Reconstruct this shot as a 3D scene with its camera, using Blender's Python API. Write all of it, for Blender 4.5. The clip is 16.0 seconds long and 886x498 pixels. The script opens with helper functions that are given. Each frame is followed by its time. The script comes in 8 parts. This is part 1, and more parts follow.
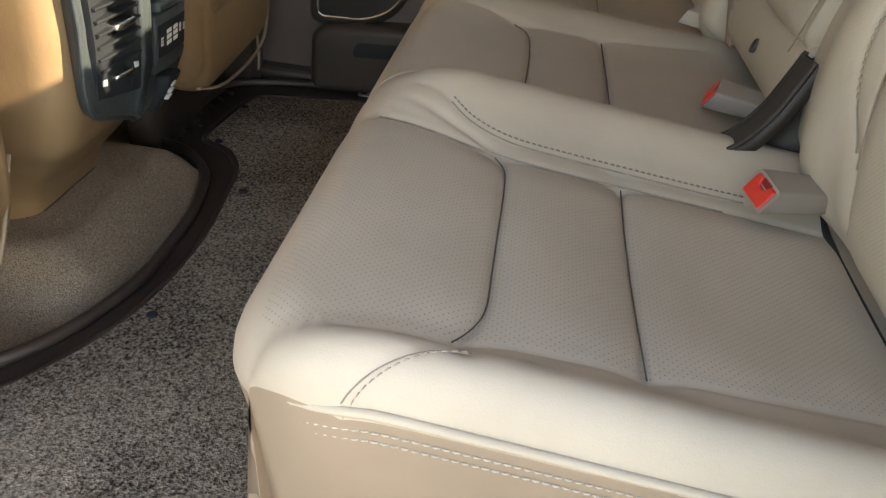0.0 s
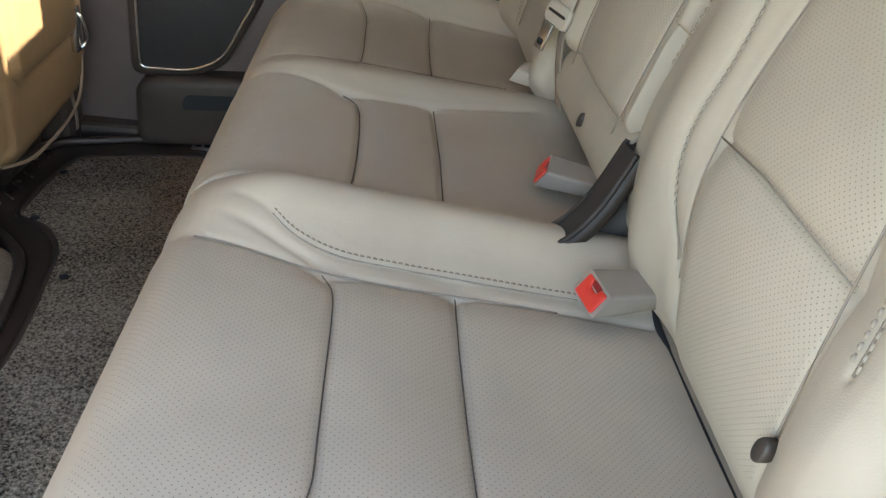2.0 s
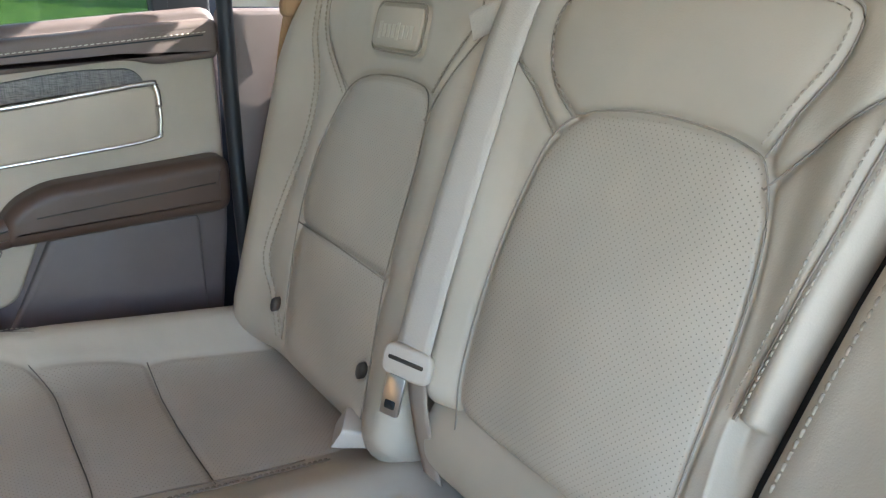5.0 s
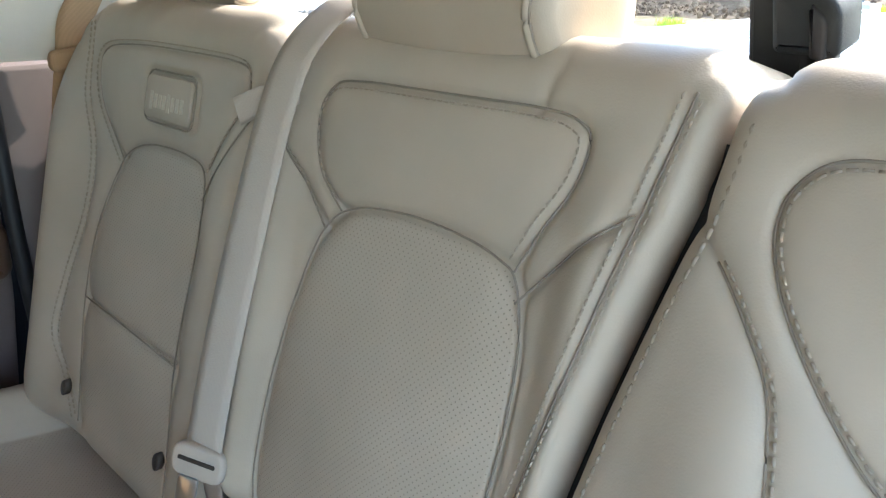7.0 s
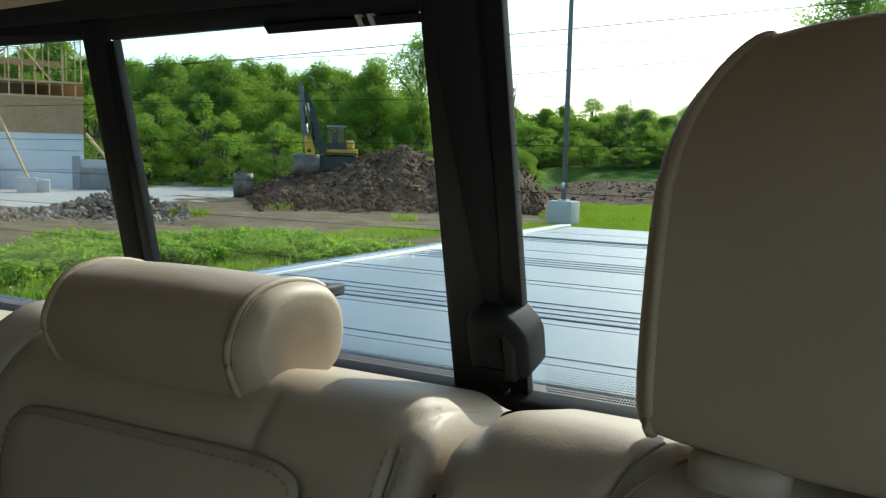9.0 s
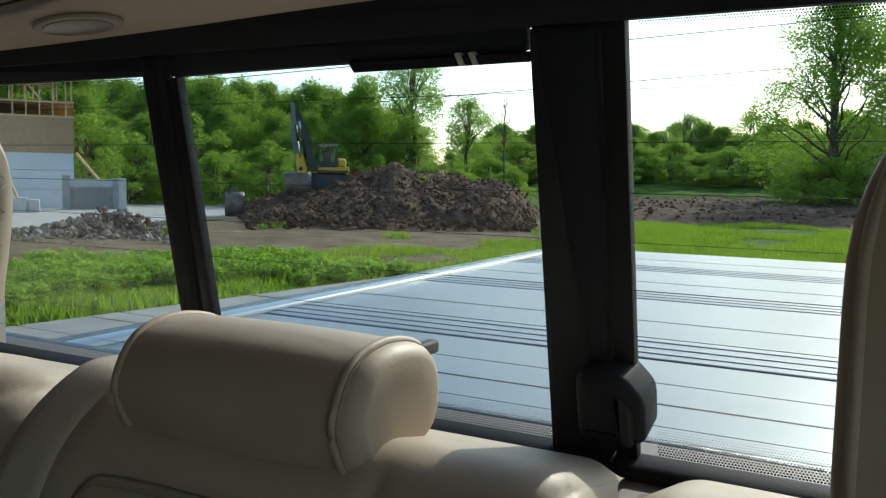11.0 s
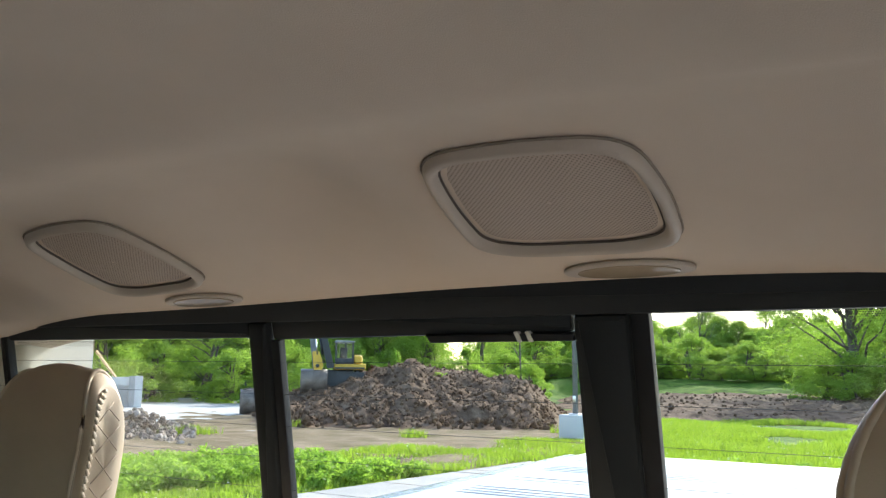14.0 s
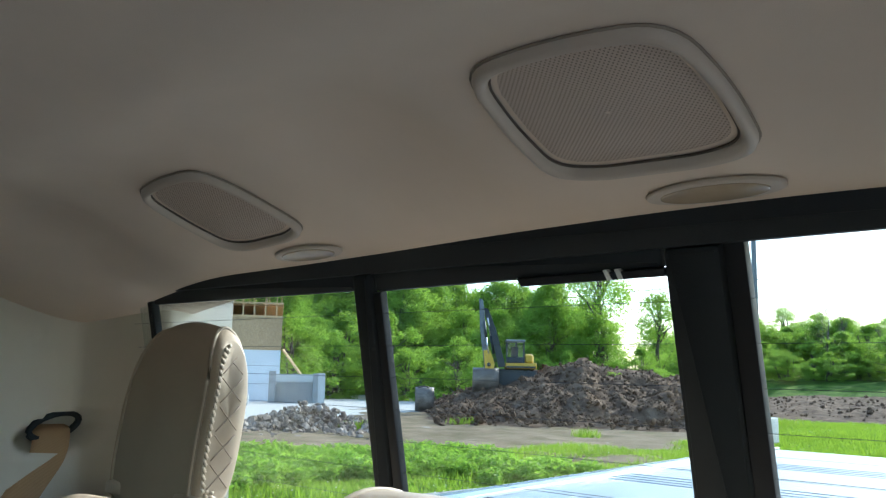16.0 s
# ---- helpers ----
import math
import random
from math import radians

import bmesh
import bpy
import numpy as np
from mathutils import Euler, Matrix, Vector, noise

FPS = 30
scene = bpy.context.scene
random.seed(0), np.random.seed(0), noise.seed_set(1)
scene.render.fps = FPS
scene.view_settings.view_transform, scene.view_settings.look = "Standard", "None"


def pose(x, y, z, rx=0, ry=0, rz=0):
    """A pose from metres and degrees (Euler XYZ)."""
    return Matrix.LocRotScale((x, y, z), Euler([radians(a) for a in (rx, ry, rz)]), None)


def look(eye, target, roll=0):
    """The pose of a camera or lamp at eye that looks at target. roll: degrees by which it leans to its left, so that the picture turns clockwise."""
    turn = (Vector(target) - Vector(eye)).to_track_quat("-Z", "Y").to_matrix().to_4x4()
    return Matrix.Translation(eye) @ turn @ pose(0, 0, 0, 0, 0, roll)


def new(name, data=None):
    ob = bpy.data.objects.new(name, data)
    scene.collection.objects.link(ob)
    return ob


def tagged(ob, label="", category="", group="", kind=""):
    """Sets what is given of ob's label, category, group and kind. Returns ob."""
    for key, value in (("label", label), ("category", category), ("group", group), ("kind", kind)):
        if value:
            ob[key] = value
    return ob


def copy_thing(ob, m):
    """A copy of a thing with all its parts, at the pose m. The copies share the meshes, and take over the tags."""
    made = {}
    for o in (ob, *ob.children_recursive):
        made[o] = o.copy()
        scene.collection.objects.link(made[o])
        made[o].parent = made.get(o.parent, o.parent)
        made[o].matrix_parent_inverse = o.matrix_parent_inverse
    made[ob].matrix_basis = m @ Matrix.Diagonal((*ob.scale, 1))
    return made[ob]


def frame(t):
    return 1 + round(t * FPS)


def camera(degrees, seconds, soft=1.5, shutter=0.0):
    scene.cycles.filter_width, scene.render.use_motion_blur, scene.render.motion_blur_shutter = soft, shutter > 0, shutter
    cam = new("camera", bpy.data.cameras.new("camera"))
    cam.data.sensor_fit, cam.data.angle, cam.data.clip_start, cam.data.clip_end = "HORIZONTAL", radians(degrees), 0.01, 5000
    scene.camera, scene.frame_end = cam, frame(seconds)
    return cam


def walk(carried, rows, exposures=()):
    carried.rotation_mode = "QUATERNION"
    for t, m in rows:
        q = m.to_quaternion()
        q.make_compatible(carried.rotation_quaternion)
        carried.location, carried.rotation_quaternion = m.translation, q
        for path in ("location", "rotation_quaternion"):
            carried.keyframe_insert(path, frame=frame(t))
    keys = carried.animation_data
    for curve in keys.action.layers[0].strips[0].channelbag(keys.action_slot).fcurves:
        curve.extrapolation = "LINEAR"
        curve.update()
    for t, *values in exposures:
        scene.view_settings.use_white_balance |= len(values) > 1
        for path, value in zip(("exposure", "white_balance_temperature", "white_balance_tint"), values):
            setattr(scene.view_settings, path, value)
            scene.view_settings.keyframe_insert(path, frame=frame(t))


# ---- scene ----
cam = camera(56.8, 16.0, 1.3)
PATH = [
    (0, (-1.09, -0.144, 0.761), (0.611, -0.032, -0.286), 7.1),
    (0.5, (-1.055, -0.149, 0.756), (0.653, -0.099, -0.285), 7.2),
    (1, (-1.014, -0.162, 0.782), (0.697, -0.168, -0.252), 7.1),
    (1.5, (-0.967, -0.172, 0.817), (0.748, -0.275, -0.207), 7.8),
    (2, (-0.99, -0.167, 0.847), (0.718, -0.374, -0.172), 8.3),
    (2.5, (-0.931, -0.162, 0.859), (0.871, -0.45, 0.04), 7.3),
    (3, (-0.77, -0.126, 0.864), (1.057, -0.575, 0.184), 6.8),
    (3.5, (-0.625, -0.099, 0.883), (1.185, -0.721, 0.303), 6.2),
    (3.7, (-0.587, -0.072, 0.886), (1.204, -0.773, 0.337), 6.0),
    (5.8, (-0.421, -0.052, 0.925), (1.053, -1.221, 0.245), -0.1),
    (6, (-0.419, -0.066, 0.924), (1.034, -1.261, 0.242), -0.0),
    (6.5, (-0.429, -0.117, 0.944), (0.99, -1.354, 0.271), 0.5),
    (7, (-0.453, -0.133, 1.004), (0.908, -1.438, 0.338), 0.5),
    (7.5, (-0.473, -0.165, 1.057), (0.802, -1.57, 0.425), 0.8),
    (8, (-0.484, -0.179, 1.091), (0.664, -1.755, 0.645), 1.0),
    (8.5, (-0.473, -0.182, 1.103), (0.549, -1.878, 0.82), 1.1),
    (9, (-0.451, -0.172, 1.097), (0.501, -1.919, 0.885), 1.4),
    (9.5, (-0.429, -0.164, 1.104), (0.49, -1.932, 0.925), 1.4),
    (10, (-0.376, -0.18, 1.097), (0.546, -1.946, 0.92), 1.2),
    (10.2, (-0.36, -0.179, 1.1), (0.564, -1.945, 0.942), 1.3),
    (12.3, (-0.393, -0.139, 1.169), (0.554, -1.889, 0.97), 0.6),
    (12.5, (-0.406, -0.121, 1.18), (0.543, -1.876, 1.044), 1.0),
    (13, (-0.413, -0.082, 1.184), (0.538, -1.831, 1.374), 1.1),
    (13.5, (-0.395, -0.053, 1.167), (0.556, -1.788, 1.457), 0.9),
    (14, (-0.391, -0.037, 1.163), (0.575, -1.762, 1.464), 0.8),
    (14.5, (-0.399, -0.022, 1.163), (0.674, -1.683, 1.461), 1.0),
    (15, (-0.431, -0.035, 1.163), (0.739, -1.63, 1.46), 1.2),
    (15.5, (-0.445, -0.065, 1.148), (0.809, -1.595, 1.443), 1.2),
    (16, (-0.438, -0.093, 1.117), (0.865, -1.581, 1.411), 1.2),
]
walk(cam, [(t, look(eye, target, roll)) for t, eye, target, roll in PATH],
     ((0, 3.0, 8200, 14), (1.5, 3.45, 7400, 10), (2.5, 3.58, 6850, 10), (3.5, 3.95, 5950, 9), (6.0, 3.9, 5900, 11), (6.5, 3.85, 5850, 11), (7.0, 3.5, 5950, 9), (7.5, 3.0, 6200, 7), (8.0, 1.95, 6350, 2), (8.5, 1.12, 6300, -1), (9.0, 1.0, 6250, 0), (10, 0.6, 5750, -2), (12.5, 1.5, 6950, 12), (13.0, 1.95, 7000, 13), (13.5, 2.1, 6650, 12), (15, 2.15, 5950, 7), (16, 1.8, 5600, 3)))

# ---- world, sun, exposure ----
SUN_AZ, SUN_EL = radians(263.0), radians(31.0)   # the sun stands behind and to the left of the truck
SUN_FROM = Vector((math.cos(SUN_AZ) * math.cos(SUN_EL), math.sin(SUN_AZ) * math.cos(SUN_EL), math.sin(SUN_EL)))
world = bpy.data.worlds.new("sky")
scene.world = world
world.use_nodes = True
sky = world.node_tree.nodes.new("ShaderNodeTexSky")
sky.sky_type, sky.sun_disc = "NISHITA", False
sky.sun_elevation, sky.sun_rotation = SUN_EL, math.pi / 2 - SUN_AZ
sky.air_density, sky.dust_density, sky.ozone_density = 1.0, 1.2, 1.0
back = world.node_tree.nodes["Background"]
back.inputs["Strength"].default_value = 0.15
world.node_tree.links.new(sky.outputs[0], back.inputs["Color"])
sun = new("sun", bpy.data.lights.new("sun", "SUN"))
sun.data.energy, sun.data.angle, sun.data.color = 2.1, radians(0.53), (1.0, 0.93, 0.82)
sun.matrix_world = look(SUN_FROM * 50, (0, 0, 0))
scene.cycles.max_bounces = 10
scene.cycles.diffuse_bounces = 6
scene.cycles.transparent_max_bounces = 16


# ---- materials ----
def material(name, colour, rough=0.6, metal=0.0, spec=0.5):
    m = bpy.data.materials.new(name)
    m.use_nodes = True
    b = m.node_tree.nodes["Principled BSDF"]
    b.inputs["Base Color"].default_value = (*colour, 1)
    b.inputs["Roughness"].default_value = rough
    b.inputs["Metallic"].default_value = metal
    b.inputs["Specular IOR Level"].default_value = spec
    return m


def node(m, kind, **inputs):
    n = m.node_tree.nodes.new(kind)
    for key, value in inputs.items():
        n.inputs[key.replace("_", " ")].default_value = value
    return n


def link(m, a, b):
    m.node_tree.links.new(a, b)


def coords(m, scale=(1, 1, 1), turn=(0, 0, 0)):
    tc = node(m, "ShaderNodeTexCoord")
    mp = node(m, "ShaderNodeMapping")
    mp.inputs["Scale"].default_value, mp.inputs["Rotation"].default_value = scale, turn
    link(m, tc.outputs["Object"], mp.inputs["Vector"])
    return mp.outputs["Vector"]


def ramp(m, fac, stops):
    r = node(m, "ShaderNodeValToRGB")
    while len(r.color_ramp.elements) < len(stops):
        r.color_ramp.elements.new(0.5)
    for e, (p, c) in zip(r.color_ramp.elements, stops):
        e.position, e.color = p, (*c, 1)
    link(m, fac, r.inputs["Fac"])
    return r.outputs["Color"]


def bump(m, height, strength, distance, before=None):
    b = node(m, "ShaderNodeBump", Strength=strength, Distance=distance)
    link(m, height, b.inputs["Height"])
    if before is not None:
        link(m, before, b.inputs["Normal"])
    return b.outputs["Normal"]


def shader(m):
    return m.node_tree.nodes["Principled BSDF"]


def noisy(name, stops, scale, rough=0.6, metal=0.0, detail=6, relief=0.0, relief_size=0.002, fine=0.0, spec=0.5, stretch=(1, 1, 1), rough_var=0.0):
    """A surface whose colour wanders between stops at one scale, with relief at the same and at a finer scale."""
    m = material(name, stops[0][1], rough, metal, spec)
    v = coords(m, stretch)
    n1 = node(m, "ShaderNodeTexNoise", Scale=scale, Detail=detail, Roughness=0.6)
    link(m, v, n1.inputs["Vector"])
    link(m, ramp(m, n1.outputs["Fac"], stops), shader(m).inputs["Base Color"])
    normal = None
    if relief:
        normal = bump(m, n1.outputs["Fac"], relief, relief_size)
    if fine:
        n2 = node(m, "ShaderNodeTexNoise", Scale=fine, Detail=3)
        link(m, v, n2.inputs["Vector"])
        normal = bump(m, n2.outputs["Fac"], 0.35, 0.0008, normal)
    if normal is not None:
        link(m, normal, shader(m).inputs["Normal"])
    if rough_var:
        mr = node(m, "ShaderNodeMapRange")
        mr.inputs["To Min"].default_value, mr.inputs["To Max"].default_value = rough - rough_var, rough + rough_var
        link(m, n1.outputs["Fac"], mr.inputs["Value"])
        link(m, mr.outputs["Result"], shader(m).inputs["Roughness"])
    return m


def leather(name, colour, rough=0.5, holes=0.0, plane="xy", pebbles=420.0, wrinkle=0.25, panel_tint=(1.0, 1.0, 1.0)):
    """Grained hide with a slow stain, pebbles and creases; holes: the pitch of the perforation in metres."""
    m = material(name, colour, rough, spec=0.38)
    v = coords(m)
    slow = node(m, "ShaderNodeTexNoise", Scale=7.0, Detail=4)
    link(m, v, slow.inputs["Vector"])
    low = tuple(c * 0.90 for c in colour)
    high = tuple(min(1, c * 1.07) for c in colour)
    col = ramp(m, slow.outputs["Fac"], ((0.3, low), (0.7, high)))
    grain = node(m, "ShaderNodeTexVoronoi", Scale=pebbles)
    grain.feature = "DISTANCE_TO_EDGE"
    link(m, v, grain.inputs["Vector"])
    crease = node(m, "ShaderNodeTexNoise", Scale=34.0, Detail=5)
    link(m, v, crease.inputs["Vector"])
    normal = bump(m, grain.outputs["Distance"], 0.22, 0.0006)
    normal = bump(m, crease.outputs["Fac"], wrinkle, 0.003, normal)
    mr = node(m, "ShaderNodeMapRange")
    mr.inputs["To Min"].default_value, mr.inputs["To Max"].default_value = rough - 0.06, rough + 0.08
    link(m, crease.outputs["Fac"], mr.inputs["Value"])
    link(m, mr.outputs["Result"], shader(m).inputs["Roughness"])
    if holes:
        sep = node(m, "ShaderNodeSeparateXYZ")
        link(m, coords(m, (1 / holes,) * 3), sep.inputs["Vector"])

        def op(kind, a, b=None, value=0.0):
            o = node(m, "ShaderNodeMath")
            o.operation = kind
            link(m, a, o.inputs[0])
            if b is None:
                o.inputs[1].default_value = value
            else:
                link(m, b, o.inputs[1])
            return o.outputs[0]
        a, b = sep.outputs["X"], sep.outputs["Y" if plane == "xy" else "Z"]
        p, q = op("ADD", a, b), op("SUBTRACT", a, b)
        p = op("SUBTRACT", op("FRACT", p), None, 0.5)
        q = op("SUBTRACT", op("FRACT", q), None, 0.5)
        r = op("ADD", op("MULTIPLY", p, p), op("MULTIPLY", q, q))
        mask = node(m, "ShaderNodeMapRange")
        mask.inputs["From Min"].default_value, mask.inputs["From Max"].default_value = 0.007, 0.020
        link(m, r, mask.inputs["Value"])
        mix = node(m, "ShaderNodeMix")
        mix.data_type = "RGBA"
        panel = node(m, "ShaderNodeAttribute")
        panel.attribute_name = "within"
        edge = node(m, "ShaderNodeMapRange")
        edge.inputs["From Min"].default_value, edge.inputs["From Max"].default_value = 0.004, 0.006
        edge.inputs["To Min"].default_value, edge.inputs["To Max"].default_value = 1.0, 0.0
        link(m, panel.outputs["Fac"], edge.inputs["Value"])
        shut = op("MAXIMUM", mask.outputs["Result"], edge.outputs["Result"])
        tone = node(m, "ShaderNodeMix")
        tone.data_type = "RGBA"
        tone.blend_type = "MULTIPLY"
        soft = op("SUBTRACT", edge.outputs["Result"], None, 1.0)
        link(m, op("MULTIPLY", soft, None, -1.0), tone.inputs["Factor"])
        link(m, col, tone.inputs["A"])
        tone.inputs["B"].default_value = (*panel_tint, 1)
        col = tone.outputs["Result"]
        link(m, shut, mix.inputs["Factor"])
        mix.inputs["A"].default_value = (*[c * 0.45 for c in colour], 1)
        link(m, col, mix.inputs["B"])
        col = mix.outputs["Result"]
        normal = bump(m, shut, 0.5, 0.0008, normal)
    link(m, col, shader(m).inputs["Base Color"])
    link(m, normal, shader(m).inputs["Normal"])
    return m


HIDE = leather("beige_hide", (0.47, 0.392, 0.298), 0.52)
HIDE_SEAT = leather("beige_seat_hide", (0.48, 0.402, 0.308), 0.50, holes=0.0066)
HIDE_BACKREST = leather("beige_backrest_hide", (0.47, 0.395, 0.305), 0.52, holes=0.0058, plane="xz")
# Tan flank hide, darkened further in colour for the dimmer light on the flanks.
HIDE_SIDE = leather("darkened_tan_side_hide", (0.29, 0.215, 0.150), 0.55)
HIDE_BACK = leather("beige_back_hide", (0.45, 0.372, 0.280), 0.52)
TAN = leather("tan_front_hide", (0.29, 0.190, 0.100), 0.5)
BROWN = leather("brown_arm_hide", (0.085, 0.052, 0.038), 0.42)
BROWN_SOFT = leather("brown_sill_hide", (0.150, 0.115, 0.098), 0.55)
GREIGE = leather("greige_door_hide", (0.45, 0.375, 0.29), 0.5, wrinkle=0.12)
TAUPE = noisy("taupe_plastic", ((0.35, (0.13, 0.098, 0.088)), (0.65, (0.155, 0.118, 0.105))), 6, 0.55, fine=900)
DARK_TRIM = noisy("dark_brown_plastic", ((0.35, (0.042, 0.031, 0.025)), (0.65, (0.058, 0.044, 0.036))), 8, 0.5, fine=700)
BLACK = noisy("black_plastic", ((0.3, (0.020, 0.0235, 0.0265)), (0.7, (0.027, 0.0315, 0.0350))), 12, 0.6, fine=800, spec=0.2)
RUBBER = noisy("brown_rubber", ((0.3, (0.030, 0.022, 0.018)), (0.7, (0.048, 0.036, 0.030))), 14, 0.42, relief=0.2, relief_size=0.003, fine=500)
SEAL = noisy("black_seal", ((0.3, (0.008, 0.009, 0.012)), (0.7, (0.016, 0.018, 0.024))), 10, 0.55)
CHROME = noisy("satin_chrome", ((0.3, (0.72, 0.71, 0.69)), (0.7, (0.82, 0.81, 0.79))), 20, 0.22, 1.0)
STEEL = noisy("steel", ((0.3, (0.45, 0.45, 0.46)), (0.7, (0.60, 0.60, 0.61))), 30, 0.28, 1.0)
BEIGE_PLASTIC = noisy("beige_plastic", ((0.35, (0.48, 0.41, 0.335)), (0.65, (0.52, 0.45, 0.37))), 9, 0.5, fine=900)
BUCKLE = noisy("taupe_buckle_plastic", ((0.35, (0.26, 0.212, 0.175)), (0.65, (0.30, 0.25, 0.205))), 9, 0.5, fine=1200)
RED = noisy("red_button", ((0.35, (0.62, 0.035, 0.02)), (0.65, (0.70, 0.05, 0.03))), 30, 0.4)
RED_DEEP = noisy("deep_red_slot", ((0.35, (0.20, 0.010, 0.008)), (0.65, (0.26, 0.014, 0.010))), 30, 0.5)
THREAD = noisy("pale_thread", ((0.3, (0.48, 0.42, 0.33)), (0.7, (0.58, 0.51, 0.41))), 200, 0.75)
THREAD_MID = noisy("tan_thread", ((0.3, (0.32, 0.26, 0.195)), (0.7, (0.41, 0.34, 0.265))), 200, 0.75)
THREAD_DARK = noisy("taupe_thread", ((0.3, (0.20, 0.155, 0.115)), (0.7, (0.28, 0.22, 0.165))), 200, 0.75)
SLATE = noisy("slate_plastic", ((0.3, (0.045, 0.058, 0.060)), (0.7, (0.060, 0.074, 0.077))), 9, 0.38, fine=900)
WHITE_INK = material("white_ink", (0.75, 0.75, 0.72), 0.6)


def webbing(name, colour, along="Z"):
    m = material(name, colour, 0.85, spec=0.2)
    wave = node(m, "ShaderNodeTexWave", Scale=200.0, Distortion=0.2)
    wave.bands_direction = "X"
    link(m, coords(m), wave.inputs["Vector"])
    fine = node(m, "ShaderNodeTexNoise", Scale=900.0, Detail=2)
    link(m, coords(m), fine.inputs["Vector"])
    link(m, ramp(m, wave.outputs["Fac"], ((0.0, tuple(c * 0.92 for c in colour)), (1.0, colour))), shader(m).inputs["Base Color"])
    link(m, bump(m, fine.outputs["Fac"], 0.4, 0.001, bump(m, wave.outputs["Fac"], 0.25, 0.0006)), shader(m).inputs["Normal"])
    return m


BELT = webbing("beige_webbing", (0.53, 0.46, 0.385))
BELT_TAUPE = webbing("taupe_webbing", (0.36, 0.28, 0.22))
BELT_TAN = webbing("tan_webbing", (0.42, 0.27, 0.15))


def carpet(name, dark, light, scale, rough=0.95):
    m = material(name, dark, rough, spec=0.1)
    v = coords(m)
    vor = node(m, "ShaderNodeTexVoronoi", Scale=scale)
    link(m, v, vor.inputs["Vector"])
    n1 = node(m, "ShaderNodeTexNoise", Scale=scale * 0.7, Detail=4)
    link(m, v, n1.inputs["Vector"])
    n2 = node(m, "ShaderNodeTexNoise", Scale=5.0, Detail=3)
    link(m, v, n2.inputs["Vector"])
    mix = node(m, "ShaderNodeMix")
    mix.inputs["Factor"].default_value = 0.25
    link(m, n1.outputs["Fac"], mix.inputs["A"])
    link(m, n2.outputs["Fac"], mix.inputs["B"])
    link(m, ramp(m, mix.outputs["Result"], ((0.36, dark), (0.66, light))), shader(m).inputs["Base Color"])
    link(m, bump(m, n1.outputs["Fac"], 0.9, 0.004, bump(m, vor.outputs["Distance"], 0.9, 0.004)), shader(m).inputs["Normal"])
    return m


LOOP = carpet("looped_mat_pile", (0.035, 0.029, 0.023), (0.52, 0.44, 0.345), 330)
CARPET = carpet("brown_floor_carpet", (0.24, 0.185, 0.135), (0.50, 0.40, 0.30), 480)
LINER = noisy("headliner_cloth", ((0.35, (0.65, 0.545, 0.440)), (0.65, (0.70, 0.590, 0.480))), 5, 0.9, fine=1400, spec=0.15)
PILLAR = noisy("pale_pillar_plastic", ((0.35, (0.58, 0.53, 0.45)), (0.65, (0.62, 0.57, 0.48))), 7, 0.6, fine=900)


def glass(name, tint=(1, 1, 1), rough=0.0):
    """A thin pane: clear, with gloss that grows towards grazing angles."""
    m = bpy.data.materials.new(name)
    m.use_nodes = True
    t = m.node_tree
    t.nodes.remove(t.nodes["Principled BSDF"])
    tr = node(m, "ShaderNodeBsdfTransparent", Color=(*tint, 1))
    gl = node(m, "ShaderNodeBsdfGlossy", Roughness=rough)
    lw = node(m, "ShaderNodeLayerWeight", Blend=0.5)
    po = node(m, "ShaderNodeMath")
    po.operation = "POWER"
    po.inputs[1].default_value = 4.0
    link(m, lw.outputs["Facing"], po.inputs[0])
    sc = node(m, "ShaderNodeMath")
    sc.operation = "MULTIPLY_ADD"
    sc.inputs[1].default_value, sc.inputs[2].default_value = 0.6, 0.02
    link(m, po.outputs[0], sc.inputs[0])
    mix = node(m, "ShaderNodeMixShader")
    link(m, sc.outputs[0], mix.inputs[0])
    link(m, tr.outputs[0], mix.inputs[1])
    link(m, gl.outputs[0], mix.inputs[2])
    link(m, mix.outputs[0], t.nodes["Material Output"].inputs["Surface"])
    return m


GLASS = glass("window_glass", (0.90, 0.93, 0.92))
# Front panes tinted far darker than real glass to cut cabin light.
FRONT_DIMMER = glass("front_dimming_glass", (0.30, 0.33, 0.32))
TINTED = glass("tinted_glass", (0.36, 0.40, 0.39))


def wood_insert():
    m = material("grey_wood_veneer", (0.2, 0.17, 0.14), 0.45)
    v = coords(m, (1, 18, 160))
    n1 = node(m, "ShaderNodeTexNoise", Scale=6.0, Detail=6)
    link(m, v, n1.inputs["Vector"])
    v2 = coords(m, (1, 260, 20))
    n2 = node(m, "ShaderNodeTexNoise", Scale=3.0, Detail=4)
    link(m, v2, n2.inputs["Vector"])
    mix = node(m, "ShaderNodeMix")
    mix.inputs["Factor"].default_value = 0.4
    link(m, n1.outputs["Fac"], mix.inputs["A"])
    link(m, n2.outputs["Fac"], mix.inputs["B"])
    link(m, ramp(m, mix.outputs["Result"], ((0.36, (0.055, 0.048, 0.042)), (0.62, (0.20, 0.178, 0.155)))), shader(m).inputs["Base Color"])
    link(m, bump(m, mix.outputs["Result"], 0.3, 0.001), shader(m).inputs["Normal"])
    return m


WOOD_INSERT = wood_insert()


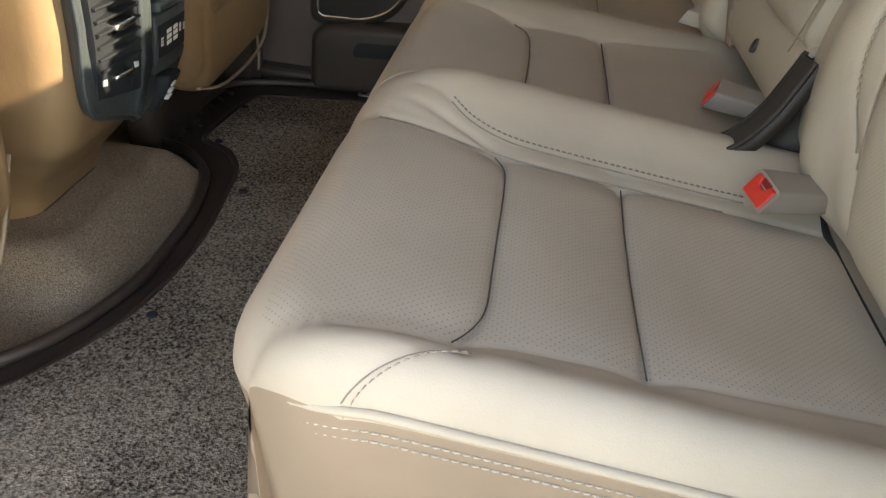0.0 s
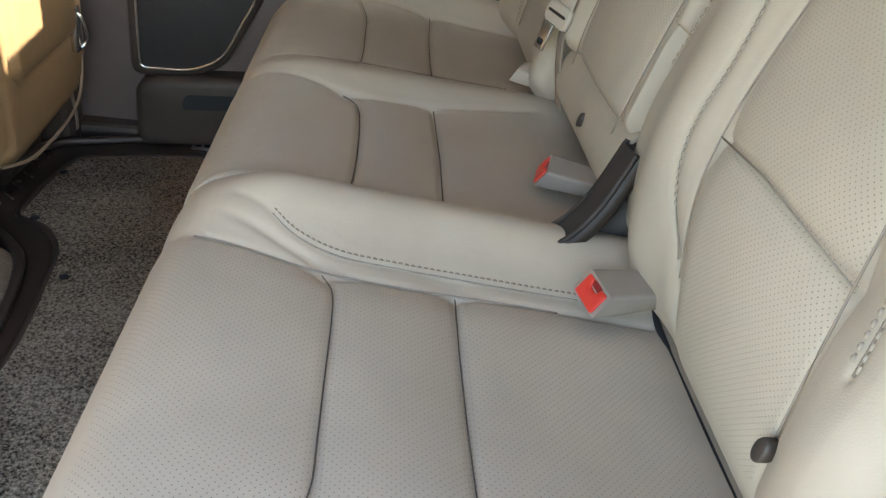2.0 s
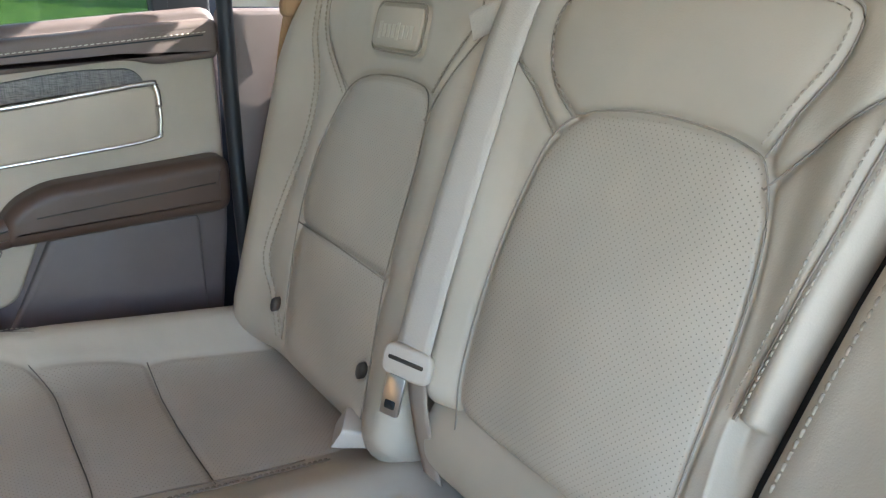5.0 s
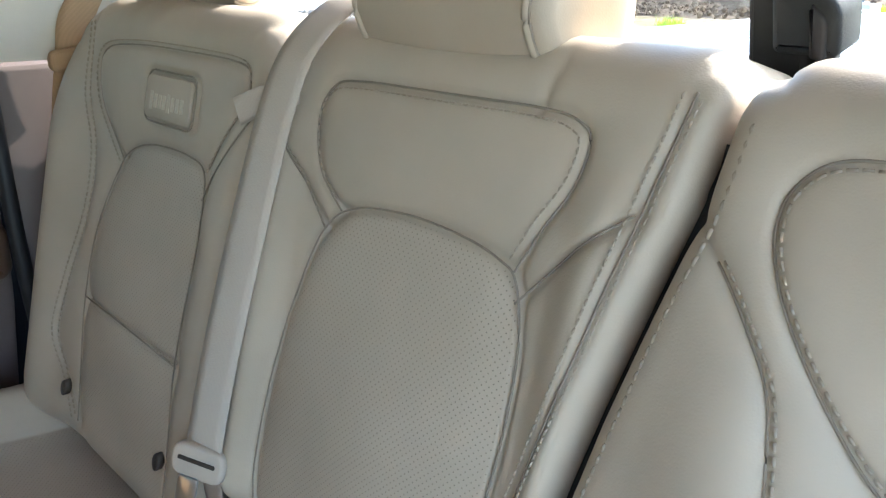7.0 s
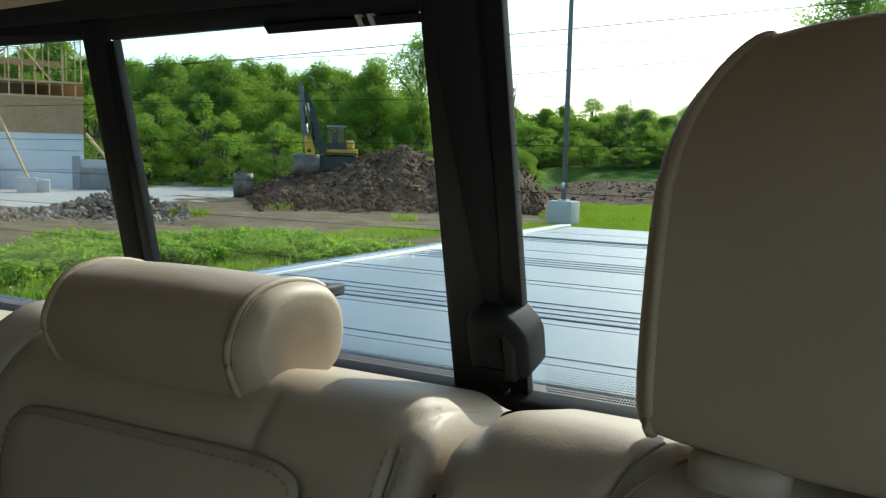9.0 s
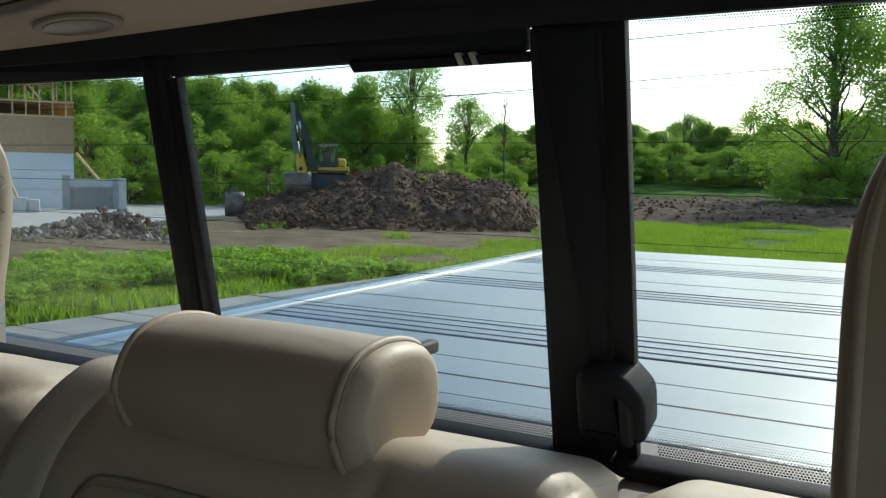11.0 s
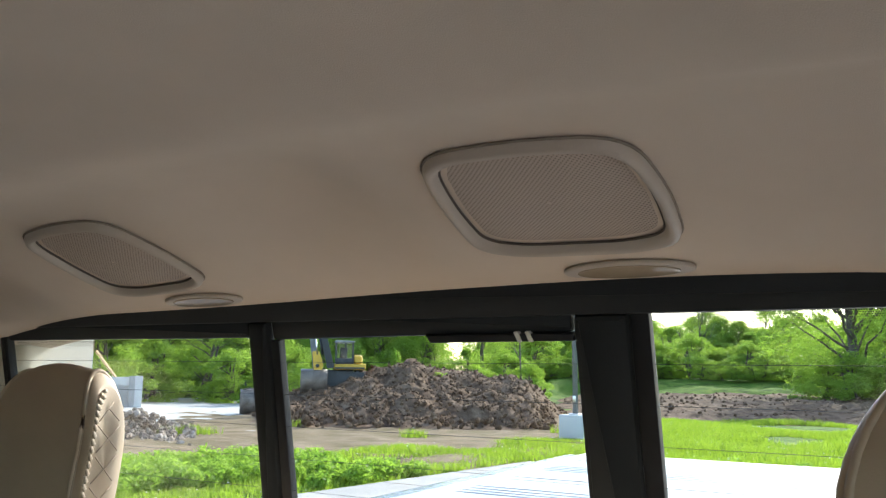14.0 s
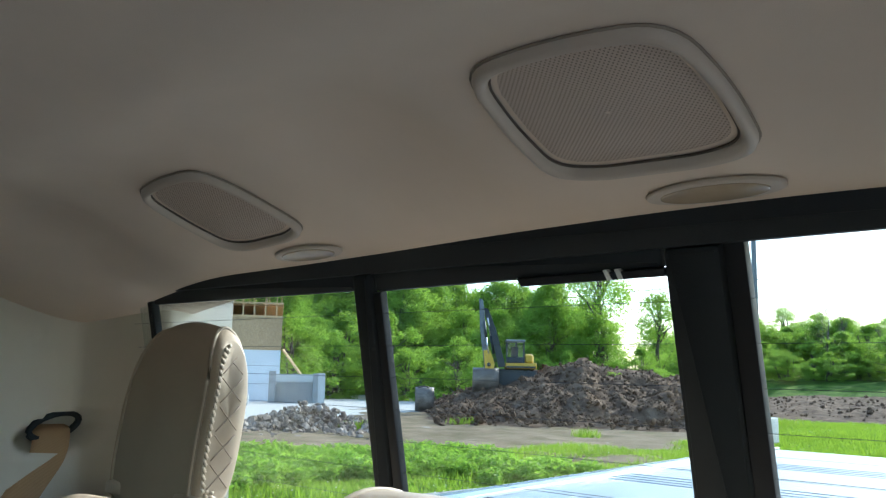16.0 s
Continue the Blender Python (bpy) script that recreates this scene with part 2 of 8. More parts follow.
def grille(name, colour, hole, pitch, plane):
    """A punched sheet: round holes on a staggered grid."""
    m = material(name, colour, 0.55)
    sep = node(m, "ShaderNodeSeparateXYZ")
    link(m, coords(m, (1 / pitch,) * 3), sep.inputs["Vector"])

    def op(kind, a, b=None, value=0.0):
        o = node(m, "ShaderNodeMath")
        o.operation = kind
        link(m, a, o.inputs[0])
        if b is None:
            o.inputs[1].default_value = value
        else:
            link(m, b, o.inputs[1])
        return o.outputs[0]
    a, b = sep.outputs[plane[0]], sep.outputs[plane[1]]
    p, q = op("ADD", a, b), op("SUBTRACT", a, b)
    p = op("SUBTRACT", op("FRACT", p), None, 0.5)
    q = op("SUBTRACT", op("FRACT", q), None, 0.5)
    r = op("ADD", op("MULTIPLY", p, p), op("MULTIPLY", q, q))
    mask = node(m, "ShaderNodeMapRange")
    mask.inputs["From Min"].default_value, mask.inputs["From Max"].default_value = hole * 0.7, hole * 1.3
    link(m, r, mask.inputs["Value"])
    mix = node(m, "ShaderNodeMix")
    mix.data_type = "RGBA"
    link(m, mask.outputs["Result"], mix.inputs["Factor"])
    mix.inputs["A"].default_value = (*[c * 0.35 for c in colour], 1)
    mix.inputs["B"].default_value = (*colour, 1)
    link(m, mix.outputs["Result"], shader(m).inputs["Base Color"])
    link(m, bump(m, mask.outputs["Result"], 0.6, 0.0015), shader(m).inputs["Normal"])
    return m


GRILLE_ROOF = grille("tan_speaker_grille", (0.50, 0.405, 0.325), 0.055, 0.0032, "XY")
GRILLE_DOOR = grille("grey_speaker_grille", (0.030, 0.028, 0.028), 0.09, 0.004, "YZ")


# ---- building helpers ----
def thing(name, label, category, group="", at=(0, 0, 0)):
    ob = new(name)
    ob.location = at
    ob.empty_display_size = 0.05
    return tagged(ob, label, category, group)


def put(ob, parent):
    if parent is not None:
        ob.parent = parent
        ob.matrix_parent_inverse = Matrix.Translation(-parent.location) if parent.parent is None else Matrix.Identity(4)
    return ob


def part(name, shape, mat, parent=None, label="", smooth=True):
    """Links a bmesh, or a mesh, as one object under a thing or a part. All coordinates are the world's."""
    if isinstance(shape, bmesh.types.BMesh):
        me = bpy.data.meshes.new(name)
        shape.normal_update()
        shape.to_mesh(me)
        shape.free()
    else:
        me = shape
    for m in (mat if isinstance(mat, (list, tuple)) else (mat,)):
        me.materials.append(m)
    if smooth:
        me.shade_smooth()
    ob = new(name, me)
    put(ob, parent)
    return tagged(ob, label) if label else ob


def structure(name, shape, mat, label, category, smooth=True):
    return tagged(part(name, shape, mat, None, "", smooth), label, category, "", "structure")


def sharp(ob, degrees=35):
    """Smooth faces with the edges over that angle kept crisp."""
    ob.data.shade_smooth()
    ob.data.set_sharp_from_angle(angle=radians(degrees))
    return ob


def lattice(P, flip=False, wrap=False, index=None, within=None):
    """A mesh over an array of points (n, m, 3); within: how far each lies inside a perforated panel."""
    n, m = P.shape[:2]
    ids = np.arange(n * m).reshape(n, m)
    a, b, c, d = ids[:-1, :-1], ids[1:, :-1], ids[1:, 1:], ids[:-1, 1:]
    quads = np.stack((a, b, c, d), -1).reshape(-1, 4)
    if wrap:
        a, b, c, d = ids[:-1, -1], ids[1:, -1], ids[1:, 0], ids[:-1, 0]
        quads = np.concatenate((quads, np.stack((a, b, c, d), -1).reshape(-1, 4)))
    if flip:
        quads = quads[:, ::-1]
    me = bpy.data.meshes.new("lattice")
    me.from_pydata(P.reshape(-1, 3).tolist(), [], quads.tolist())
    if index is not None:
        me.polygons.foreach_set("material_index", index[:-1, :-1].astype(int).ravel())
    if within is not None:
        me.attributes.new("within", "FLOAT", "POINT").data.foreach_set("value", within.astype(np.float32).ravel())
    me.update()
    return me


def curve_through(points, steps=8, closed=False):
    """Catmull-Rom points through the given ones."""
    p = np.array(points, float)
    n = len(p)
    out = []
    last = n if closed else n - 1
    for i in range(last):
        if closed:
            a, b, c, d = p[(i - 1) % n], p[i], p[(i + 1) % n], p[(i + 2) % n]
        else:
            a, b, c, d = p[max(i - 1, 0)], p[i], p[i + 1], p[min(i + 2, n - 1)]
        for s in range(steps):
            t = s / steps
            out.append(0.5 * (2 * b + (c - a) * t + (2 * a - 5 * b + 4 * c - d) * t * t + (3 * b - a - 3 * c + d) * t ** 3))
    if not closed:
        out.append(p[-1])
    return np.array(out)


def away(X, Y, line):
    """The distance of every (X, Y) from a polyline."""
    best = np.full(X.shape, 1e9)
    for (ax, ay), (bx, by) in zip(line[:-1], line[1:]):
        dx, dy = bx - ax, by - ay
        L = dx * dx + dy * dy + 1e-12
        t = np.clip(((X - ax) * dx + (Y - ay) * dy) / L, 0, 1)
        best = np.minimum(best, np.hypot(X - ax - t * dx, Y - ay - t * dy))
    return best


def inside(X, Y, loop):
    """Whether every (X, Y) lies in a closed outline."""
    hit = np.zeros(X.shape, bool)
    n = len(loop)
    for i in range(n):
        (ax, ay), (bx, by) = loop[i], loop[(i + 1) % n]
        cross = ((ay > Y) != (by > Y)) & (X < (bx - ax) * (Y - ay) / (by - ay + 1e-15) + ax)
        hit ^= cross
    return hit


def sstep(a, b, x):
    t = np.clip((x - a) / (b - a), 0, 1)
    return t * t * (3 - 2 * t)


def tube(points, radius, sides=8, closed=False, caps=True, flat=1.0, up=(0, 0, 1)):
    """A mesh pipe along points; flat squeezes it across."""
    p = np.array(points, float)
    n = len(p)
    r = np.broadcast_to(np.array(radius, float), (n,))
    bm = bmesh.new()
    rings = []
    for i in range(n):
        d = p[(i + 1) % n] - p[i - 1] if closed else p[min(i + 1, n - 1)] - p[max(i - 1, 0)]
        d = d / (np.linalg.norm(d) + 1e-12)
        u = np.array(up, float)
        if abs(d @ u) > 0.95:
            u = np.array((1.0, 0.1, 0.0))
        a = np.cross(d, u)
        a /= np.linalg.norm(a)
        b = np.cross(a, d)
        rings.append([bm.verts.new(p[i] + r[i] * (math.cos(k * math.tau / sides) * a + flat * math.sin(k * math.tau / sides) * b)) for k in range(sides)])
    pairs = list(zip(rings, rings[1:] + rings[:1])) if closed else list(zip(rings, rings[1:]))
    for s, t in pairs:
        for k in range(sides):
            bm.faces.new((s[k], s[(k + 1) % sides], t[(k + 1) % sides], t[k]))
    if caps and not closed:
        bm.faces.new(rings[0][::-1])
        bm.faces.new(rings[-1])
    bmesh.ops.recalc_face_normals(bm, faces=bm.faces)
    return bm


def box(x0, x1, y0, y1, z0, z1, bevel=0.0, segments=2, bm=None, m=None):
    bm = bm or bmesh.new()
    got = bmesh.ops.create_cube(bm, size=1)["verts"]
    for v in got:
        v.co = Vector((x0 + (v.co.x + 0.5) * (x1 - x0), y0 + (v.co.y + 0.5) * (y1 - y0), z0 + (v.co.z + 0.5) * (z1 - z0)))
    if bevel:
        edges = list({e for v in got for e in v.link_edges})
        res = bmesh.ops.bevel(bm, geom=edges, offset=bevel, segments=segments, affect="EDGES", profile=0.5)
        got = list({v for f in res["faces"] for v in f.verts} | {v for v in got if v.is_valid})
    if m is not None:
        for v in got:
            v.co = m @ v.co
    return bm


def slab(outline, depth, frame_of, bevel=0.0, segments=2, holes=()):
    """A plate: a closed outline (a, b) pushed out by depth, with rounded front edges. frame_of(a, b, c) gives the place."""
    bm = bmesh.new()
    pts = [tuple(p) for p in outline]
    area = sum(a[0] * b[1] - b[0] * a[1] for a, b in zip(pts, pts[1:] + pts[:1]))
    if area < 0:
        pts = pts[::-1]
    P = np.array(pts)
    layers = [(0.0, 0.0)]
    if bevel:
        for s in range(segments + 1):
            a = s / segments * math.pi / 2
            layers.append((bevel * (1 - math.cos(a)), depth - bevel + bevel * math.sin(a)))
    else:
        layers.append((0.0, depth))
    d1 = np.roll(P, -1, 0) - P
    d0 = P - np.roll(P, 1, 0)
    n1 = np.stack((d1[:, 1], -d1[:, 0]), 1)
    n0 = np.stack((d0[:, 1], -d0[:, 0]), 1)
    n1 /= np.linalg.norm(n1, axis=1)[:, None] + 1e-12
    n0 /= np.linalg.norm(n0, axis=1)[:, None] + 1e-12
    nn = n0 + n1
    nn /= np.maximum((nn * nn).sum(1) / 2, 0.35)[:, None]
    rings = []
    for inset, c in layers:
        rings.append([bm.verts.new(frame_of(*(p - inset * q), c)) for p, q in zip(P, nn)])
    for s, t in zip(rings, rings[1:]):
        for k in range(len(P)):
            j = (k + 1) % len(P)
            bm.faces.new((s[k], s[j], t[j], t[k]))
    bm.faces.new(rings[-1])
    bm.faces.new(rings[0][::-1])
    bmesh.ops.recalc_face_normals(bm, faces=bm.faces)
    return bm


def rounded(points, radius, steps=5):
    """An outline with its corners rounded."""
    p = [np.array(q, float) for q in points]
    rs = radius if isinstance(radius, (list, tuple)) else [radius] * len(p)
    out = []
    for i, b in enumerate(p):
        a, c, r = p[i - 1], p[(i + 1) % len(p)], rs[i]
        u, w = (a - b), (c - b)
        lu, lw = np.linalg.norm(u), np.linalg.norm(w)
        r = min(r, lu * 0.48, lw * 0.48)
        s, e = b + u / lu * r, b + w / lw * r
        for k in range(steps + 1):
            t = k / steps
            out.append((1 - t) ** 2 * s + 2 * t * (1 - t) * b + t * t * e)
    return np.array(out)


def stitches(line, normal, pitch=0.0075, length=0.0052, width=0.0012, proud=0.0007):
    """A row of thread stitches along a 3D line, as one mesh."""
    p = np.array(line, float)
    seg = np.linalg.norm(np.diff(p, axis=0), axis=1)
    run = np.concatenate(([0], np.cumsum(seg)))
    verts, faces = [], []
    s = pitch * 0.3
    while s + length < run[-1]:
        a = np.array([np.interp(s, run, p[:, k]) for k in range(3)])
        b = np.array([np.interp(s + length, run, p[:, k]) for k in range(3)])
        n = np.array(normal(0.5 * (a + b)) if callable(normal) else normal, float)
        d = b - a
        side = np.cross(d, n)
        side *= width / (np.linalg.norm(side) + 1e-12)
        n = n / np.linalg.norm(n) * proud
        i = len(verts)
        m = 0.5 * (a + b)
        verts += [a - side * 0.5 - n, a + side * 0.5 - n, b + side * 0.5 - n, b - side * 0.5 - n, m - side * 0.45 + n * 1.6, m + side * 0.45 + n * 1.6,
                  a + n * 0.6, b + n * 0.6]
        faces += [(i, i + 1, i + 5, i + 6), (i + 1, i + 2, i + 7, i + 5), (i + 2, i + 3, i + 4, i + 7), (i + 3, i, i + 6, i + 4), (i + 6, i + 5, i + 7, i + 4)]
        s += pitch
    me = bpy.data.meshes.new("stitches")
    me.from_pydata([tuple(v) for v in verts], [], faces)
    me.update()
    return me


def roll_profile(a, b, ra, rb, depth_a, depth_b, flat, lean_a=0.0, lean_b=0.0, arc=7, wall=5):
    """Positions and drops across a pad from its edge at a over its top to its edge at b."""
    pos, drop = [], []
    for k in range(wall):
        t = 1 - k / wall
        pos.append(a + lean_a * t)
        drop.append(ra + (depth_a - ra) * t)
    for k in range(arc):
        q = k / arc * math.pi / 2
        pos.append(a + ra * (1 - math.cos(q)))
        drop.append(ra * (1 - math.sin(q)))
    for k in range(flat + 1):
        pos.append(a + ra + (b - rb - a - ra) * k / flat)
        drop.append(0.0)
    for k in range(arc):
        q = (k + 1) / arc * math.pi / 2
        pos.append(b - rb * (1 - math.sin(q)))
        drop.append(rb * (1 - math.cos(q)))
    for k in range(wall):
        t = (k + 1) / wall
        pos.append(b + lean_b * t)
        drop.append(rb + (depth_b - rb) * t)
    return np.array(pos), np.array(drop)


def round_plan(X, Y, x0, x1, y0, y1, R):
    """Pulls the corners of a rectangular plan round. R: radii at (x0,y0), (x1,y0), (x1,y1), (x0,y1)."""
    X, Y = X.copy(), Y.copy()
    for (cx, cy, sx, sy), r in zip(((x0, y0, -1, -1), (x1, y0, 1, -1), (x1, y1, 1, 1), (x0, y1, -1, 1)), R):
        if r <= 0:
            continue
        u, v = (sx * (X - (cx - sx * r))) / r, (sy * (Y - (cy - sy * r))) / r
        inn = (u > 0) & (v > 0)
        m, L = np.maximum(u, v), np.hypot(u, v) + 1e-12
        X = np.where(inn, cx - sx * r + sx * r * u * m / L, X)
        Y = np.where(inn, cy - sy * r + sy * r * v * m / L, Y)
    return X, Y


def groove(X, Y, line, depth=0.004, width=0.0045, puff=0.004, reach=0.022):
    d = away(X, Y, line)
    return -depth * np.exp(-(d / width) ** 2) - puff * np.exp(-(d / reach) ** 2)


SEAM_DARK = noisy("dark_seam", ((0.3, (0.085, 0.066, 0.052)), (0.7, (0.12, 0.095, 0.075))), 60, 0.8)
SEAM_SOFT = noisy("soft_seam", ((0.3, (0.24, 0.195, 0.15)), (0.7, (0.32, 0.27, 0.215))), 60, 0.8)


# ---- cab shell ----
def on_door(a, b, c):
    """Right door: along the truck, up (following the rising belt line), out from the panel towards the cabin."""
    return Vector((0.80 - c, a, b - 0.09 * a))


def shell():
    """Floor pan, sides with their openings, firewall and back wall, all with thickness."""
    structure("floor", box(-0.86, 0.86, -0.80, 1.60, -0.06, -0.004, 0.0), CARPET, "brown carpeted cab floor pan", "floor", False)
    # the tunnel between the footwells
    xs = np.linspace(-0.30, 0.30, 41)
    ys = np.linspace(0.375, 1.5, 50)
    X, Y = np.meshgrid(xs, ys, indexing="ij")
    Z = 0.078 * sstep(0.27, 0.17, np.abs(X - 0.03)) * sstep(0.375, 0.47, Y) + 0.002 + 0.002 * np.sin(X * 60) * np.sin(Y * 47)
    structure("floor_tunnel", lattice(np.stack((X, Y, Z), -1)), CARPET, "low carpeted hump along the middle of the floor", "floor")
    structure("wall_back_lower", box(-0.86, 0.86, -0.84, -0.775, -0.06, 0.905, 0.01), TAUPE, "taupe trim below the rear window", "wall", False)
    structure("wall_front_lower", box(-0.86, 0.86, 1.60, 1.66, -0.06, 0.62, 0.01), DARK_TRIM, "dark dashboard and firewall side of the cab", "wall", False)
    for s, side in ((1, "right"), (-1, "left")):
        a, b = sorted((s * 0.875, s * 0.93))
        structure("wall_" + side + "_front_lower", box(a, b, 0.66, 1.66, -0.06, 0.76, 0.008), DARK_TRIM, "dark front door panel below its window", "wall", False)
        a, b = sorted((s * 0.80, s * 0.90))
        structure("pillar_" + side + "_middle", box(a, b, 0.56, 0.655, -0.06, 1.262, 0.02), TAUPE, "taupe plastic pillar between the doors", "pillar", False)
        structure("pillar_" + side + "_front", box(a, b, 1.55, 1.64, 0.6, 1.262, 0.02), PILLAR, "pale plastic windscreen pillar", "pillar", False)
        a, b = sorted((s * 0.80, s * 0.93))
        structure("roof_rail_" + side, box(a, b, -0.78, 1.66, 1.205, 1.30, 0.02), PILLAR, "pale trim rail along the edge of the roof", "roof rail", False)
    # Unseen windscreen and front door panes, added to dim light from ahead.
    slope = ((-0.80, 0.0), (0.80, 0.0), (0.80, 1.0), (-0.80, 1.0))
    structure("window_windscreen", slab(slope, 0.005, lambda a, b, c: Vector((a, 1.63 - 0.13 * b - c, 0.61 + 0.63 * b))), FRONT_DIMMER, "unseen windscreen glass, tinted to dim the cabin", "window", False)
    for s, side in ((1, "right"), (-1, "left")):
        structure("window_front_" + side, box(*sorted((s * 0.895, s * 0.900)), 0.65, 1.56, 0.75, 1.22), FRONT_DIMMER, "unseen closed front door glass, tinted to dim the cabin", "window", False)
    structure("windscreen_header", box(-0.82, 0.82, 1.45, 1.66, 1.22, 1.30, 0.02), LINER, "cloth covered header above the windscreen", "header", False)


shell()


def pillars():
    """The rear pillars: a taupe foot, a pale upper half with the belt slot, a black seal along the door opening."""
    for s, side in ((1, "right"), (-1, "left")):
        def foot(a, b, c):
            return Vector((s * (0.79 - c), a, b))
        low = rounded(((-0.80, 0.10), (-0.475, 0.10), (-0.470, 0.30), (-0.448, 0.868), (-0.80, 0.868)), 0.012)
        ob = structure("pillar_" + side + "_rear_lower", slab(low, 0.05, foot, 0.008), TAUPE, "taupe plastic lower rear pillar panel beside the seat", "pillar", False)
        sharp(ob)
        n, m = 60, 40
        ys, zs = np.linspace(-0.80, -0.445, n), np.linspace(0.872, 1.236, m)
        Y, Z = np.meshgrid(ys, zs, indexing="ij")
        out = 0.055 - 0.03 * sstep(1.12, 1.24, Z) ** 2 * 0
        out = out + 0.015 * sstep(1.02, 0.99, Z) * sstep(-0.50, -0.56, Y) + 0.145 * sstep(-0.640, -0.705, Y)
        slot = ((Y + 0.621) / 0.052) ** 2 + ((Z - 1.022 + 0.25 * (Y + 0.621)) / 0.021) ** 2
        out = out - 0.034 * sstep(1.35, 0.75, slot)
        cap = np.hypot((Y + 0.562) / 0.030, (Z - 1.155) / 0.0145)
        out = out - 0.0022 * np.exp(-((cap - 1) / 0.11) ** 2)
        X = s * (0.79 - out)
        structure("pillar_" + side + "_rear_upper", lattice(np.stack((X, Y, Z), -1), flip=s > 0), PILLAR, "pale moulded upper rear pillar with a belt slot", "pillar")
        rim = curve_through([(s * 0.735, -0.462, 0.06), (s * 0.737, -0.468, 0.32), (s * 0.735, -0.452, 0.62), (s * 0.732, -0.446, 0.86), (s * 0.728, -0.440, 1.10), (s * 0.73, -0.41, 1.19), (s * 0.735, -0.30, 1.215), (s * 0.74, 0.50, 1.215)], 10)
        structure("door_seal_" + side, tube(rim, 0.0115, 10), SEAL, "black rubber seal round the rear door opening", "door seal")


pillars()


def liner_height(X, Y):
    """The moulded shape of the roof lining."""
    Z = 1.298 - 0.064 * sstep(-0.38, -0.66, Y) - 0.05 * X ** 2 - 0.040 * sstep(0.36, 0.80, np.abs(X))
    Z = Z - 0.008 * sstep(-0.66, -0.74, Y) - 0.016 * np.exp(-((np.hypot(X, (Y + 0.40) / 0.8) - 0.42) / 0.08) ** 2) * sstep(0.15, 0.0, Y) * sstep(-0.42, -0.30, Y)
    for mid, wide in ((0.0, 0.075), (-0.49, 0.080), (0.49, 0.080)):      # hollows beside the speaker pads
        Z = Z + 0.022 * np.exp(-(np.abs(X - mid) / wide) ** 3 - (np.abs(Y + 0.515) / 0.080) ** 3)
    Z = Z - 0.012 * np.exp(-((Y + 0.345) / 0.050) ** 2) * sstep(0.52, 0.30, np.abs(X))
    return Z + 0.0060 * np.sin(X * 5.2 + 0.4) * np.sin(Y * 4.1 + 1.0)


def headliner():
    """The moulded roof lining: it droops to the sides and to the rear window."""
    xs, ys = np.linspace(-0.815, 0.815, 110), np.linspace(-0.735, 1.52, 130)
    X, Y = np.meshgrid(xs, ys, indexing="ij")
    Z = liner_height(X, Y)
    structure("ceiling", lattice(np.stack((X, Y, Z), -1), flip=True), LINER, "tan cloth headliner moulded down towards the sides and rear window", "ceiling")
    structure("roof", box(-0.93, 0.93, -0.80, 1.66, 1.312, 1.34, 0.01), BLACK, "outer roof skin of the truck", "roof", False)


headliner()


# ---- rear window ----
def on_glass(a, b, c):
    """Rear window: across, up, out towards the cabin."""
    return Vector((a, -0.668 + 0.25 * (b - 1.2) + c * 0.97, b - 0.24 * c))


